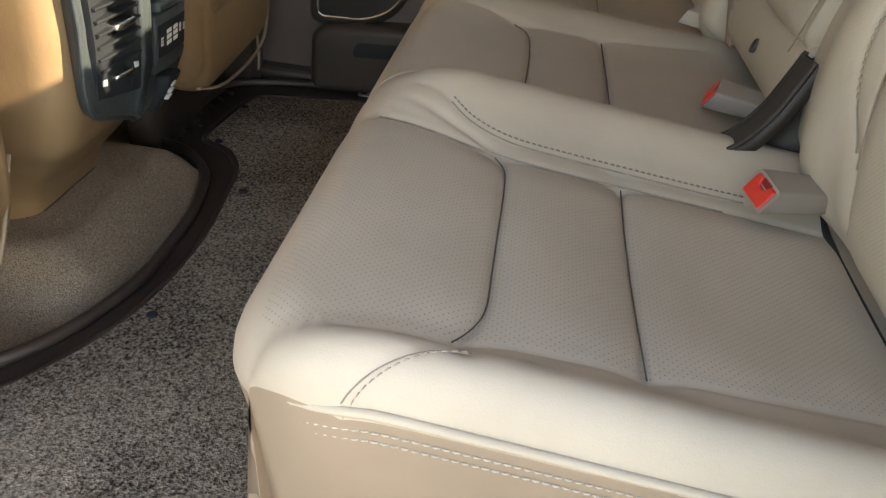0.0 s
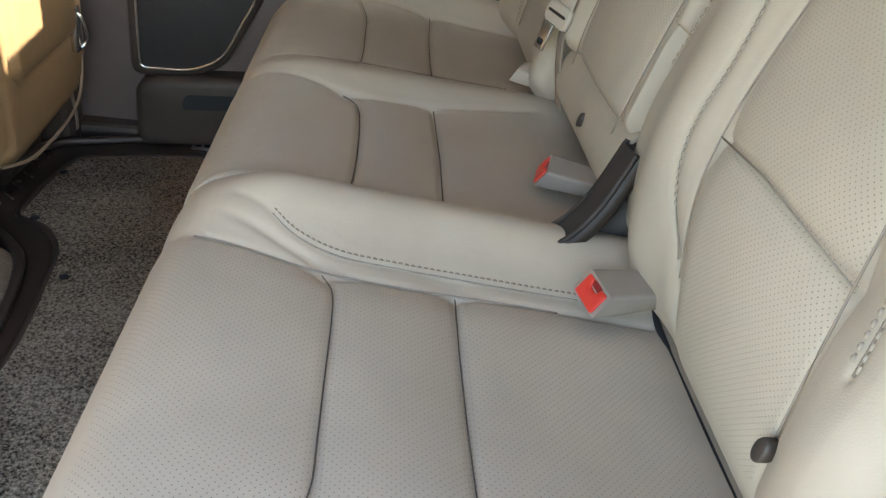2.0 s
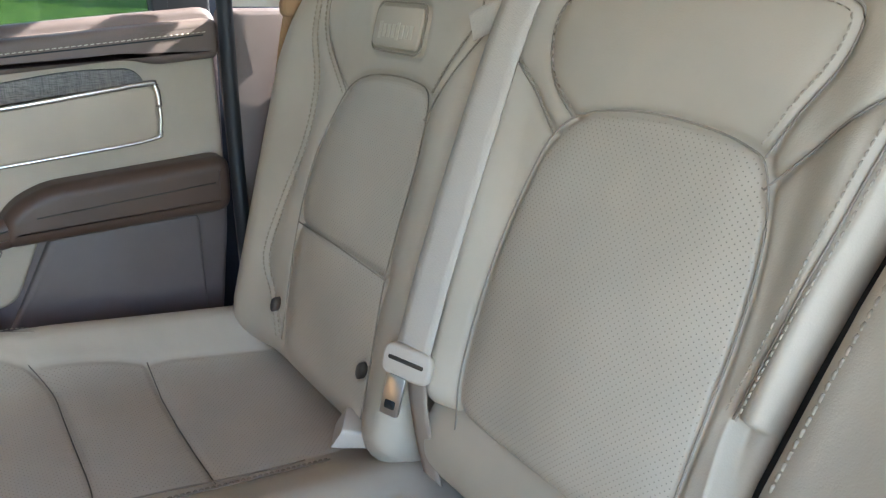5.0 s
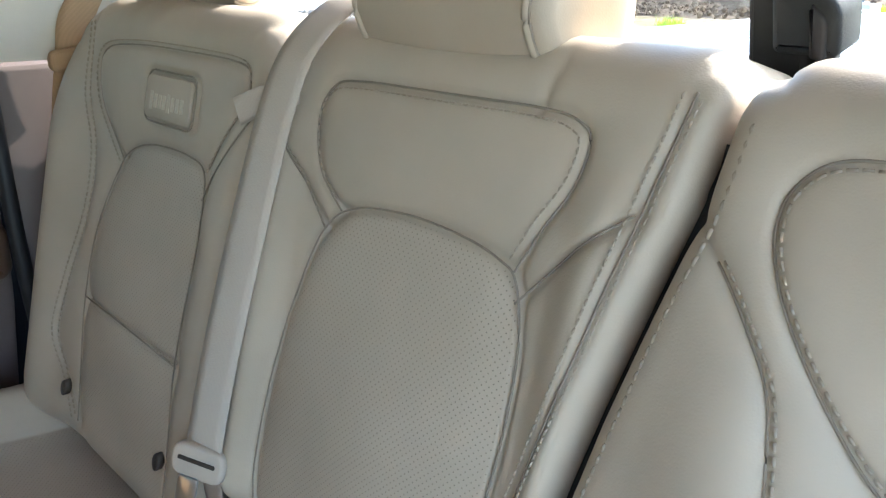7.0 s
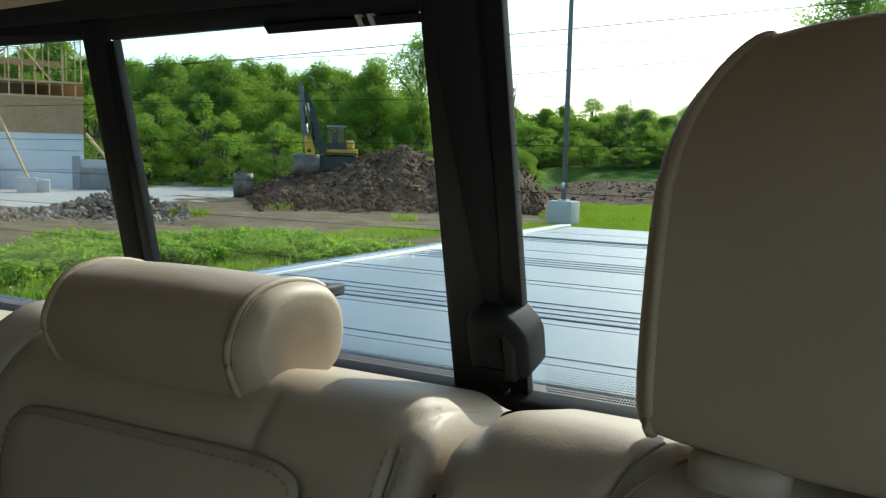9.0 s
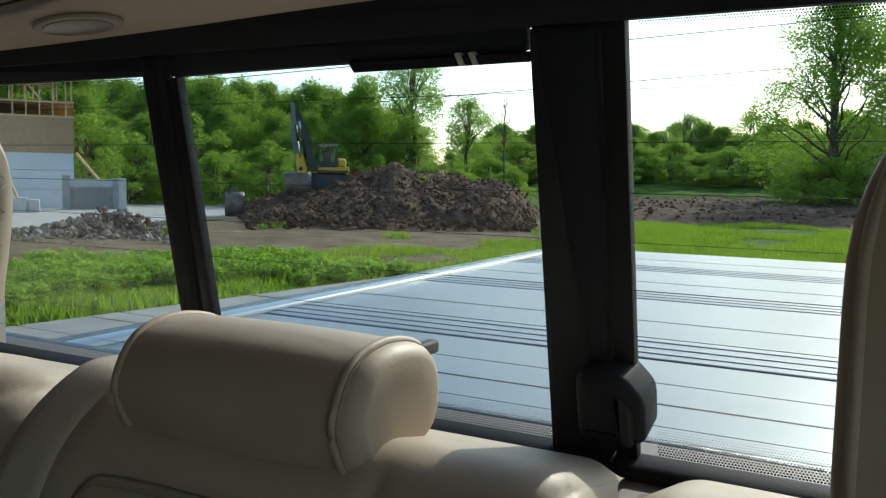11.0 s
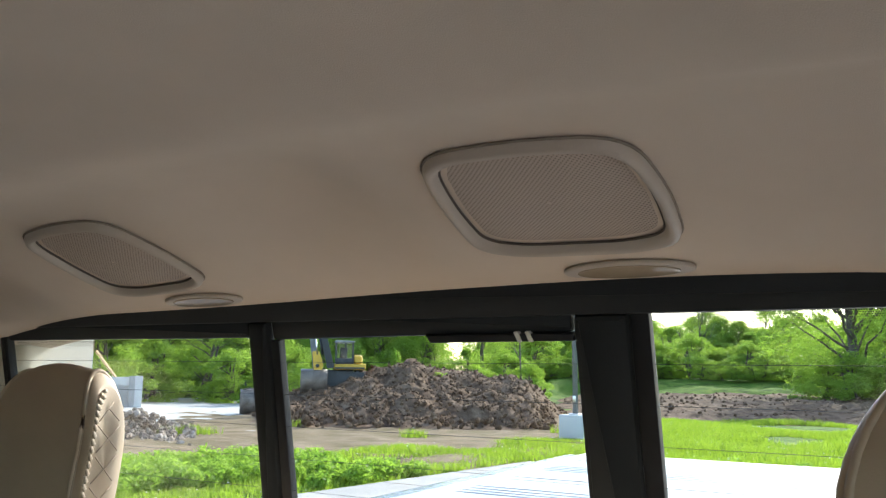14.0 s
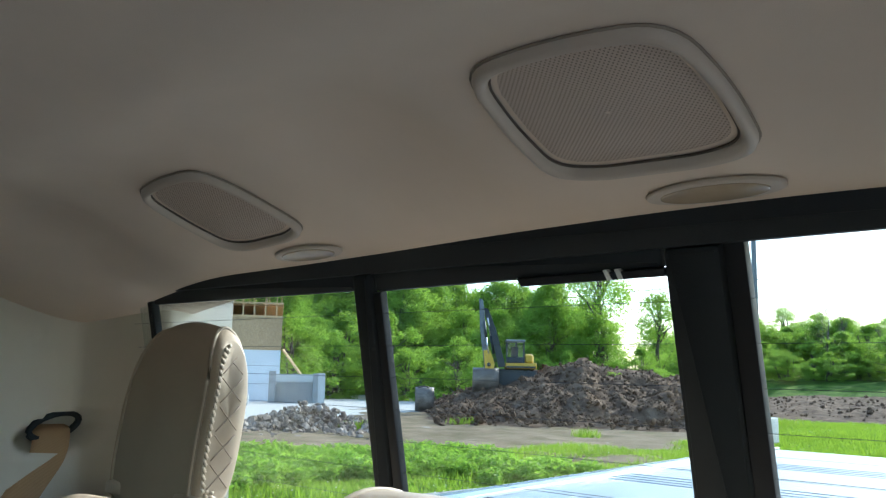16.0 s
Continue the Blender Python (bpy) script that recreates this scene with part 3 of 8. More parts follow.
def rear_window():
    win = thing("window_rear", "rear sliding window with a black plastic inner surround", "window", "", (0, -0.73, 0.94))
    win["kind"] = "structure"
    spec = (("header", ((-0.78, 1.2125), (0.78, 1.2125), (0.78, 1.250), (-0.78, 1.250)), 0.014),
            ("sill", ((-0.70, 0.90), (0.70, 0.90), (0.70, 0.927), (-0.70, 0.927)), 0.020),
            ("wide_post", ((-0.2075, 0.925), (-0.1615, 0.925), (-0.1635, 1.213), (-0.2075, 1.213)), 0.013),
            ("slim_post", ((0.168, 0.925), (0.1925, 0.925), (0.1765, 1.213), (0.152, 1.213)), 0.012),
            ("pane_rail", ((-0.161, 1.1985), (0.150, 1.1945), (0.150, 1.222), (-0.161, 1.222)), 0.008),
            ("pane_rail", ((0.178, 1.1965), (0.57, 1.1965), (0.57, 1.222), (0.178, 1.222)), 0.008),
            ("end_post", ((0.586, 0.91), (0.602, 0.91), (0.584, 1.21), (0.568, 1.21)), 0.010),
            ("end_post", ((-0.622, 0.91), (-0.586, 0.91), (-0.568, 1.21), (-0.612, 1.21)), 0.014))
    for name, outline, depth in spec:
        sharp(part(name, slab(rounded(outline, 0.004, 2), depth, on_glass, 0.005), BLACK, win))
    # channel that the sliding pane runs in, beside the wide post
    sharp(part("channel", slab(((-0.2240, 0.925), (-0.2085, 0.925), (-0.2085, 1.213), (-0.2240, 1.213)), 0.009, on_glass, 0.002), SEAL, win))
    sharp(part("channel", slab(((0.153, 0.925), (0.1672, 0.925), (0.1512, 1.1945), (0.1405, 1.1945)), 0.009, on_glass, 0.002), SEAL, win, "dark edge of the sliding pane"))
    for outline in (((-0.62, 0.915), (-0.21, 0.915), (-0.21, 1.24), (-0.62, 1.24)), ((-0.172, 0.915), (0.168, 0.915), (0.172, 1.24), (-0.168, 1.24)), ((0.18, 0.915), (0.63, 0.915), (0.61, 1.24), (0.185, 1.24))):
        pane = part("pane", slab(outline, 0.004, on_glass), GLASS, win, "clear glass pane with thin heating wires", False)
        pane.visible_shadow = False
        a0, a1 = outline[0][0], outline[1][0]
        bm = bmesh.new()
        for k in range(8):
            z = 0.953 + k * 0.0315
            line = [on_glass(a0 + (a1 - a0) * t / 6, z, 0.0055) for t in range(7)]
            got = tube(line, 0.00022, 4)
            tmp = bpy.data.meshes.new("w")
            got.to_mesh(tmp)
            got.free()
            bm.from_mesh(tmp)
            bpy.data.meshes.remove(tmp)
        tagged(part("heating_wires", bm, SEAL, pane), kind="stuff")
    # halftone dots printed along the lower edge
    verts, faces = [], []
    for a0, a1 in ((-0.60, -0.236), (-0.16, 0.165)):
        for j in range(12):
            r = 0.00082 * (1 - j / 15)
            for i in range(int((a1 - a0) / 0.0021)):
                a, b = a0 + (i + 0.5 * (j % 2)) * 0.0021, 0.932 + j * 0.0019
                k0 = len(verts)
                for k in range(6):
                    verts.append(tuple(on_glass(a + r * math.cos(k * math.pi / 3), b + r * math.sin(k * math.pi / 3), 0.006)))
                faces.append(tuple(range(k0, k0 + 6)))
    for start, top in ((-0.60, 1.2115), (0.185, 1.1955)):
        for j in range(6):
            r = 0.00062 * (1 - j / 8)
            for i in range(int(0.37 / 0.0016)):
                a, b = start + (i + 0.5 * (j % 2)) * 0.0016, top - j * 0.0015
                k0 = len(verts)
                for k in range(6):
                    verts.append(tuple(on_glass(a + r * math.cos(k * math.pi / 3), b + r * math.sin(k * math.pi / 3), 0.006)))
                faces.append(tuple(range(k0, k0 + 6)))
    me = bpy.data.meshes.new("dots")
    me.from_pydata(verts, [], faces)
    tagged(part("printed_dots", me, SEAL, win, "black printed dot band along the glass edge", False), kind="stuff")
    # latch of the sliding pane
    latch = part("latch", slab(rounded(((-0.236, 0.952), (-0.190, 0.952), (-0.189, 0.993), (-0.194, 0.999), (-0.222, 0.999), (-0.236, 0.983)), 0.007, 4), 0.036, on_glass, 0.008, 3), BLACK, win, "black plastic slider latch block")
    sharp(latch, 50)
    part("thumb_grip", slab(rounded(((-0.229, 0.952), (-0.218, 0.952), (-0.218, 0.989), (-0.229, 0.978)), 0.004), 0.0395, on_glass, 0.003), SEAL, latch)
    guide = part("cable_guide", slab(((-0.1625, 1.1925), (-0.030, 1.1915), (-0.026, 1.1985), (-0.1625, 1.1985)), 0.010, on_glass, 0.001), SEAL, win, "black cable guide under the header", False)
    for a in (-0.118, -0.128):
        part("clip", slab(((a, 1.1925), (a + 0.0035, 1.1925), (a + 0.0065, 1.2005), (a + 0.003, 1.2005)), 0.0118, on_glass), WHITE_INK, guide, "small white clip", False)
    # the ledge behind the seat back
    ob = structure("rear_shelf", box(-0.70, 0.70, -0.775, -0.62, 0.865, 0.912, 0.012), TAUPE, "taupe ledge between the seat backs and the rear glass", "shelf", False)
    sharp(ob)


rear_window()


def liner_z(x, y):
    """The headliner's height near the roof speakers."""
    return float(liner_height(np.array(x), np.array(y))) - 0.001


def roof_speaker(cx, cy, turn, size=1.0):
    """A rounded grille in a moulded bezel, flush in the headliner."""
    top = thing("roof_speaker", "tan roof speaker grille in a moulded oval bezel", "speaker", "roof speakers", (cx, cy, 1.262))

    def plane(a, b, c):
        x, y = cx + a * math.cos(turn) - b * math.sin(turn), cy + a * math.sin(turn) + b * math.cos(turn)
        return Vector((x, y, liner_z(x, y) - c))
    outer = rounded(((-0.064, 0.061), (0.0, 0.069), (0.064, 0.061), (0.0745, 0.0), (0.0725, -0.055), (0.040, -0.066), (-0.040, -0.066), (-0.0725, -0.055), (-0.0745, 0.0)), (0.026, 0.06, 0.026, 0.05, 0.026, 0.05, 0.05, 0.026, 0.05), 6) * size
    bm = bmesh.new()
    rings = []
    for k, (s, c) in enumerate(((1.0, -0.012), (1.0, 0.002), (0.985, 0.0055), (0.94, 0.0072), (0.90, 0.0055), (0.875, 0.001), (0.87, -0.008))):
        rings.append([bm.verts.new(plane(p[0] * s, p[1] * s, c)) for p in outer])
    for s, t in zip(rings, rings[1:]):
        for k in range(len(outer)):
            j = (k + 1) % len(outer)
            bm.faces.new((s[k], s[j], t[j], t[k]))
    bmesh.ops.recalc_face_normals(bm, faces=bm.faces)
    part("bezel", bm, BEIGE_PLASTIC, top)
    g = np.array([[plane(p[0] * 0.869 * k, p[1] * 0.869 * k, -0.0015 + 0.0045 * (1 - k * k)) for p in outer] for k in np.linspace(0.02, 1, 9)])
    part("grille", lattice(g, wrap=True), GRILLE_ROOF, top, "fine punched tan grille")
    part("gap_ring", tube([plane(p[0] * 0.872, p[1] * 0.872, 0.0004) for p in outer], 0.0010, 6, True), SEAM_DARK, top)
    part("bezel_shadow_gap", tube([plane(p[0] * 1.004, p[1] * 1.004, 0.0002) for p in outer], 0.0010, 6, True), SEAM_SOFT, top)
    return top


roof_speaker(-0.2045, -0.504, radians(3), 1.0)
roof_speaker(0.209, -0.517, radians(-4), 0.91)


def dome_lamp(cx, cy):
    """A small oval marker lens behind each speaker; unlit."""
    lamp = thing("dome_lamp", "small unlit oval lamp lens in the headliner", "lamp", "roof lamps", (cx, cy, 1.245))

    def plane(a, b, c):
        return Vector((cx + a, cy + b, liner_z(cx + a, cy + b) - c))
    ell = np.array([(0.048 * math.cos(k * math.tau / 36), 0.017 * math.sin(k * math.tau / 36)) for k in range(36)])
    part("bezel", slab(ell, 0.0028, plane, 0.0015, 3), BEIGE_PLASTIC, lamp)
    part("lens", slab(ell * 0.78, 0.0036, plane, 0.001, 3), noisy("amber_grey_lens", ((0.3, (0.34, 0.27, 0.18)), (0.7, (0.42, 0.34, 0.24))), 40, 0.2), lamp, "cloudy lamp lens")


dome_lamp(-0.222, -0.611)
dome_lamp(0.194, -0.611)


# ---- rear bench ----
def cushion_top(X, Y):
    """Height of the bench cushions without their seams."""
    Z = 0.402 + 0.09 * (Y + 0.265) - 1.1 * np.maximum(Y + 0.06, 0) ** 2 * 2
    for s in (-1, 1):
        Z = Z + ((0.022, 0.030), (0.060, 0.062))[s > 0][0] * np.exp(-((s * X - 0.685) / ((0.022, 0.030), (0.060, 0.062))[s > 0][1]) ** 2) * sstep(0.05, -0.10, Y)       # outer bolsters, the far one fuller
        ridge = 0.205 + 0.05 * np.clip(-Y, 0, 0.5)
        Z = Z + (0.036 if s < 0 else 0.024) * np.exp(-((s * X - ridge) / 0.055) ** 2) * sstep(0.04, -0.10, Y)   # between the seats
    Z = Z - 0.010 * np.exp(-((np.abs(X) - 0.48) / 0.13) ** 2 - ((Y + 0.33) / 0.13) ** 2)     # seats pressed in
    return Z


SEAM_OUT = curve_through([(0.682, 0.010), (0.662, -0.010), (0.654, -0.058), (0.634, -0.129), (0.626, -0.212), (0.620, -0.271), (0.614, -0.382), (0.610, -0.46)], 6)
SEAM_IN = curve_through([(0.252, 0.035), (0.283, -0.015), (0.302, -0.074), (0.318, -0.135), (0.323, -0.207), (0.322, -0.267), (0.322, -0.333), (0.326, -0.41), (0.330, -0.47)], 6)
SEAM_FIRST = curve_through([(0.634, -0.128), (0.610, -0.141), (0.581, -0.1485), (0.53, -0.149), (0.46, -0.149), (0.381, -0.149), (0.34, -0.146), (0.318, -0.135)], 8)
SEAM_SECOND = np.array([(0.620, -0.270), (0.548, -0.269), (0.477, -0.268), (0.40, -0.267), (0.322, -0.267)])
SEAM_BOLSTER = curve_through([(0.226, -0.040), (0.244, -0.068), (0.275, -0.104), (0.294, -0.150), (0.299, -0.208), (0.301, -0.268), (0.303, -0.330), (0.305, -0.395)], 6)
SEAM_WING = curve_through([(0.7035, -0.066), (0.697, -0.078), (0.690, -0.092), (0.682, -0.108), (0.674, -0.125), (0.668, -0.143)], 8)
MID_OUT = curve_through([(0.20, 0.03), (0.172, -0.06), (0.152, -0.14), (0.158, -0.255), (0.195, -0.42)], 8)
MID_FIRST = curve_through([(-0.150, -0.128), (-0.128, -0.150), (-0.06, -0.156), (0.06, -0.156), (0.128, -0.150), (0.150, -0.128)], 8)


def cushion_relief(X, Y, side):
    """The seams of one outer seat; side is -1 (left) or 1."""
    A = X * side
    Z = groove(A, Y, SEAM_OUT, 0.003, 0.004, 0.004) + groove(A, Y, SEAM_IN, 0.003, 0.004, 0.004)
    Z = Z + groove(A, Y, SEAM_FIRST, 0.006, 0.0042, 0.006) + groove(A, Y, SEAM_SECOND, 0.006, 0.0042, 0.006)
    Z = Z + groove(A, Y, SEAM_BOLSTER, 0.0014, 0.003, 0.002, 0.012) + groove(A, Y, SEAM_WING, 0.0022, 0.003, 0.002, 0.012)
    folds = sum(np.exp(-(((A - 0.262 - 0.02 * k) + 0.5 * (Y + 0.05 + 0.035 * k)) / 0.006) ** 2 - ((Y + 0.06 + 0.03 * k) / 0.025) ** 2) for k in range(3))
    return Z - 0.0025 * folds


def depth_in(X, Y, loop):
    """How far every point lies within a closed outline; negative outside it."""
    return np.where(inside(X, Y, loop), 1, -1) * away(X, Y, [*loop, loop[0]])


def cushion(x0, x1, seats, middle, radii, fine):
    px, dx = roll_profile(x0, x1, 0.045 if x0 < -0.5 else 0.012, 0.045 if x1 > 0.5 else 0.012, 0.34, 0.34, fine, 0.035 if x0 < -0.5 else 0, -0.035 if x1 > 0.5 else 0)
    py, dy = roll_profile(-0.53, 0.040, 0.03, 0.055, 0.25, 0.36, 150, 0.0, -0.07)
    X, Y = np.meshgrid(px, py, indexing="ij")
    D = (dx[:, None] ** 6 + dy[None, :] ** 6) ** (1 / 6)
    X, Y = round_plan(X, Y, x0, x1, -0.53, 0.040, radii)
    Z = cushion_top(X, Y)
    within = np.full(X.shape, -1.0)
    for s in seats:
        Z = Z + cushion_relief(X, Y, s)
        within = np.maximum(within, depth_in(X * s, Y, [*SEAM_OUT, *SEAM_IN[::-1]]))
    if middle:
        for s in (-1, 1):
            Z = Z + groove(X * s, Y, MID_OUT, 0.003, 0.004, 0.004)
        Z = Z + (groove(X, Y, MID_FIRST, 0.006, 0.0042, 0.006) + groove(X, Y, np.array([(-0.156, -0.262), (0, -0.266), (0.156, -0.262)]), 0.006, 0.0042, 0.006)) * sstep(0.165, 0.150, np.abs(X))
        loop = [*MID_OUT, *(MID_OUT[::-1] * np.array((-1, 1)))]
        within = np.maximum(within, depth_in(X, Y, loop))
    Z = Z - D
    Z = np.maximum(Z, 0.055)
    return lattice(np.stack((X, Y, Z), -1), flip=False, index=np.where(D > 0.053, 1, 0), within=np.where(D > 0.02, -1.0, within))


def on_cushion(line, side, lift=0.001):
    P = np.array(line, float)
    X, Y = P[:, 0] * side, P[:, 1]
    u, v = np.clip((np.abs(X) - 0.66) / 0.045, 0, 1), np.clip((Y + 0.015) / 0.055, 0, 1)
    fall = 0.045 * (1 - np.sqrt(1 - u * u)) + 0.055 * (1 - np.sqrt(1 - v * v))
    return np.stack((X, Y, cushion_top(X, Y) - fall + lift), -1)


def edge_line(x0, x1, y1, r, drop, shift=0.0):
    """The rounded front and outer edge of a cushion at some drop below its top, sinking round the front, from the back to the far end."""
    s = 1 if x1 > 0.5 else -1
    xo = s * (0.705 + shift)
    pts = [(xo, y, 0.0) for y in np.linspace(-0.50, y1 - r + shift, 26)]
    for k in range(1, 10):
        a = k / 10 * math.pi / 2
        pts.append((xo - s * r * (1 - math.cos(a)), y1 + shift - r * (1 - math.sin(a)), 0.02 * k / 10))
    inner = x0 if s > 0 else x1
    pts += [(x, y1 + shift - 0.004, 0.02 + 0.02 * t) for x, t in zip(np.linspace(xo - s * r, inner, 20), np.linspace(0, 1, 20))]
    P = np.array(pts)
    return np.stack((P[:, 0], P[:, 1], cushion_top(np.clip(P[:, 0], -0.68, 0.68), np.minimum(P[:, 1], -0.03)) - drop - P[:, 2]), -1)


def seat_trim(seat, x0, x1, side):
    """Piping, twin stitch rows on the flank, and thread along the bolster seams."""
    part("piping", tube(edge_line(x0, x1, 0.034, 0.120, 0.046, 0.000), 0.0040, 8), HIDE, seat)
    rows = part("flank_stitching", stitches(edge_line(x0, x1, 0.034, 0.118, 0.062, 0.0), lambda p: (side, 0.6, 0.3), 0.0068, 0.0048, 0.0012, 0.0006), THREAD, seat, "pale double stitch rows along the cushion flank")
    tagged(rows, kind="stuff")
    tagged(part("flank_stitching", stitches(edge_line(x0, x1, 0.033, 0.118, 0.071, -0.001), lambda p: (side, 0.6, 0.3), 0.0068, 0.0048, 0.0012, 0.0006), THREAD, seat), kind="stuff")
    for line in (SEAM_FIRST, SEAM_SECOND):
        part("seam", tube(on_cushion(line, side, -0.0100), 0.0007, 6), SEAM_DARK, seat)
    for line in (SEAM_IN[5:-9],):
        part("seam", tube(on_cushion(line, side, -0.0062), 0.0010, 6), SEAM_SOFT, seat)
    part("seam", tube(on_cushion(SEAM_BOLSTER[8:], side, -0.0030), 0.0008, 6), SEAM_SOFT, seat)
    part("seam", tube(on_cushion(SEAM_WING, side, -0.0030), 0.0006, 6), SEAM_SOFT, seat)
    tagged(part("seam_stitching", stitches(on_cushion(SEAM_BOLSTER[8:] + np.array((-0.004, 0)), side, 0.0008), (0, 0, 1), 0.0065, 0.0045), THREAD_DARK, seat), kind="stuff")
    tagged(part("seam_stitching", stitches(on_cushion(SEAM_WING + np.array((0.004, 0)), side, 0.0004), (0, 0, 1), 0.0065, 0.0045, 0.0009, 0.0005), THREAD_MID, seat), kind="stuff")


# backs: across, up the slope, out of the face
def on_back(x, z, d):
    return np.stack(np.broadcast_arrays(x, -0.44 - 0.25 * (z - 0.47) + 0.97 * d, z + 0.24 * d), -1)


INSERT_OUT = curve_through([(0.535, 0.44), (0.545, 0.53), (0.544, 0.60), (0.536, 0.69), (0.502, 0.764), (0.472, 0.793), (0.42, 0.806), (0.34, 0.807), (0.297, 0.793), (0.285, 0.737), (0.293, 0.65), (0.297, 0.56), (0.285, 0.44)], 6)
CROSS_SEAM = np.array([(0.545, 0.600), (0.42, 0.602), (0.296, 0.596)])
BOLSTER_OUT = curve_through([(0.615, 0.93), (0.600, 0.84), (0.572, 0.775), (0.572, 0.70), (0.596, 0.616), (0.610, 0.535), (0.580, 0.49), (0.540, 0.44)], 6)
BOLSTER_LEFT = BOLSTER_OUT[BOLSTER_OUT[:, 1] > 0.56] + np.array((0.034, 0))
PANEL_TOP = curve_through([(0.492, 0.778), (0.553, 0.826), (0.578, 0.876), (0.560, 0.900), (0.48, 0.908), (0.379, 0.910), (0.262, 0.908), (0.240, 0.893), (0.245, 0.866), (0.290, 0.800)], 6)
WING_IN = curve_through([(0.293, 0.770), (0.262, 0.812), (0.225, 0.862), (0.205, 0.89)], 6)
TAG_LOOP = rounded(((0.320, 0.832), (0.430, 0.832), (0.430, 0.886), (0.320, 0.886)), 0.014, 5)

MID_INSERT = curve_through([(0.130, 0.50), (0.138, 0.56), (0.131, 0.671), (0.113, 0.748), (0.094, 0.790), (0.062, 0.811), (0.0, 0.820), (-0.060, 0.818), (-0.098, 0.811), (-0.117, 0.800), (-0.130, 0.762), (-0.134, 0.71), (-0.131, 0.64), (-0.118, 0.50)], 6)
MID_PANEL = curve_through([(0.078, 0.806), (0.114, 0.834), (0.128, 0.876), (0.115, 0.902), (0.083, 0.910), (-0.024, 0.912), (-0.112, 0.913), (-0.143, 0.908), (-0.153, 0.896), (-0.148, 0.869), (-0.130, 0.838), (-0.114, 0.806)], 6)
MID_WING_L = curve_through([(0.096, 0.788), (0.133, 0.821), (0.175, 0.862)], 6)
MID_WING_R = curve_through([(-0.120, 0.786), (-0.155, 0.825), (-0.200, 0.862)], 6)
MID_EDGE = curve_through([(-0.217, 0.935), (-0.213, 0.918), (-0.207, 0.884), (-0.202, 0.850), (-0.190, 0.792), (-0.173, 0.725), (-0.157, 0.668), (-0.150, 0.640)], 6)
MID_TOP = np.array([(-0.108, 0.913), (-0.114, 0.930), (-0.119, 0.942)])

DRV_IN = curve_through([(0.234, 0.868), (0.260, 0.845), (0.284, 0.818), (0.301, 0.793), (0.309, 0.765), (0.315, 0.73), (0.321, 0.690), (0.324, 0.650), (0.321, 0.608), (0.324, 0.568), (0.341, 0.522), (0.371, 0.49), (0.395, 0.44)], 6)
DRV_PANEL = curve_through([(0.372, 0.755), (0.350, 0.772), (0.324, 0.800), (0.300, 0.832), (0.286, 0.857), (0.281, 0.876), (0.285, 0.895), (0.304, 0.911), (0.345, 0.915), (0.43, 0.917), (0.53, 0.908), (0.572, 0.88), (0.565, 0.84), (0.50, 0.778)], 6)
DRV_TOP = curve_through([(0.339, 0.914), (0.342, 0.935), (0.349, 0.952), (0.358, 0.962)], 5)
DRV_FORK = curve_through([(0.342, 0.930), (0.356, 0.945), (0.372, 0.957)], 5)
DRV_INSERT = curve_through([(0.400, 0.44), (0.372, 0.53), (0.364, 0.60), (0.362, 0.70), (0.366, 0.775), (0.385, 0.802), (0.43, 0.812), (0.48, 0.800), (0.532, 0.755), (0.566, 0.68), (0.588, 0.60), (0.604, 0.52), (0.600, 0.44)], 6)


def back_shape(A, Z, left):
    """The padding of an outer back above its plane; the driver-side one tucks under towards the cushion."""
    bulge = 0.006 + (0.014 if left else 0.022) * np.exp(-((A - 0.655) / 0.045) ** 2) * sstep(0.92, 0.78, Z) + 0.018 * np.exp(-((A - (0.285 if left else 0.24)) / 0.05) ** 2) * sstep(0.90, 0.75, Z)
    bulge = bulge + 0.012 * np.exp(-((Z - 0.62) / 0.09) ** 2) * np.exp(-((A - 0.43) / 0.13) ** 2)
    bulge = bulge + 0.010 * sstep(0.80, 0.86, Z) * np.exp(-((A - 0.43) / 0.14) ** 2)
    if left:
        low = 0.580 - 0.025 * sstep(0.33, 0.42, A)
        bulge = bulge - 0.020 * np.clip((low - Z) / 0.10, 0, 1.5) ** 1.7
    return bulge


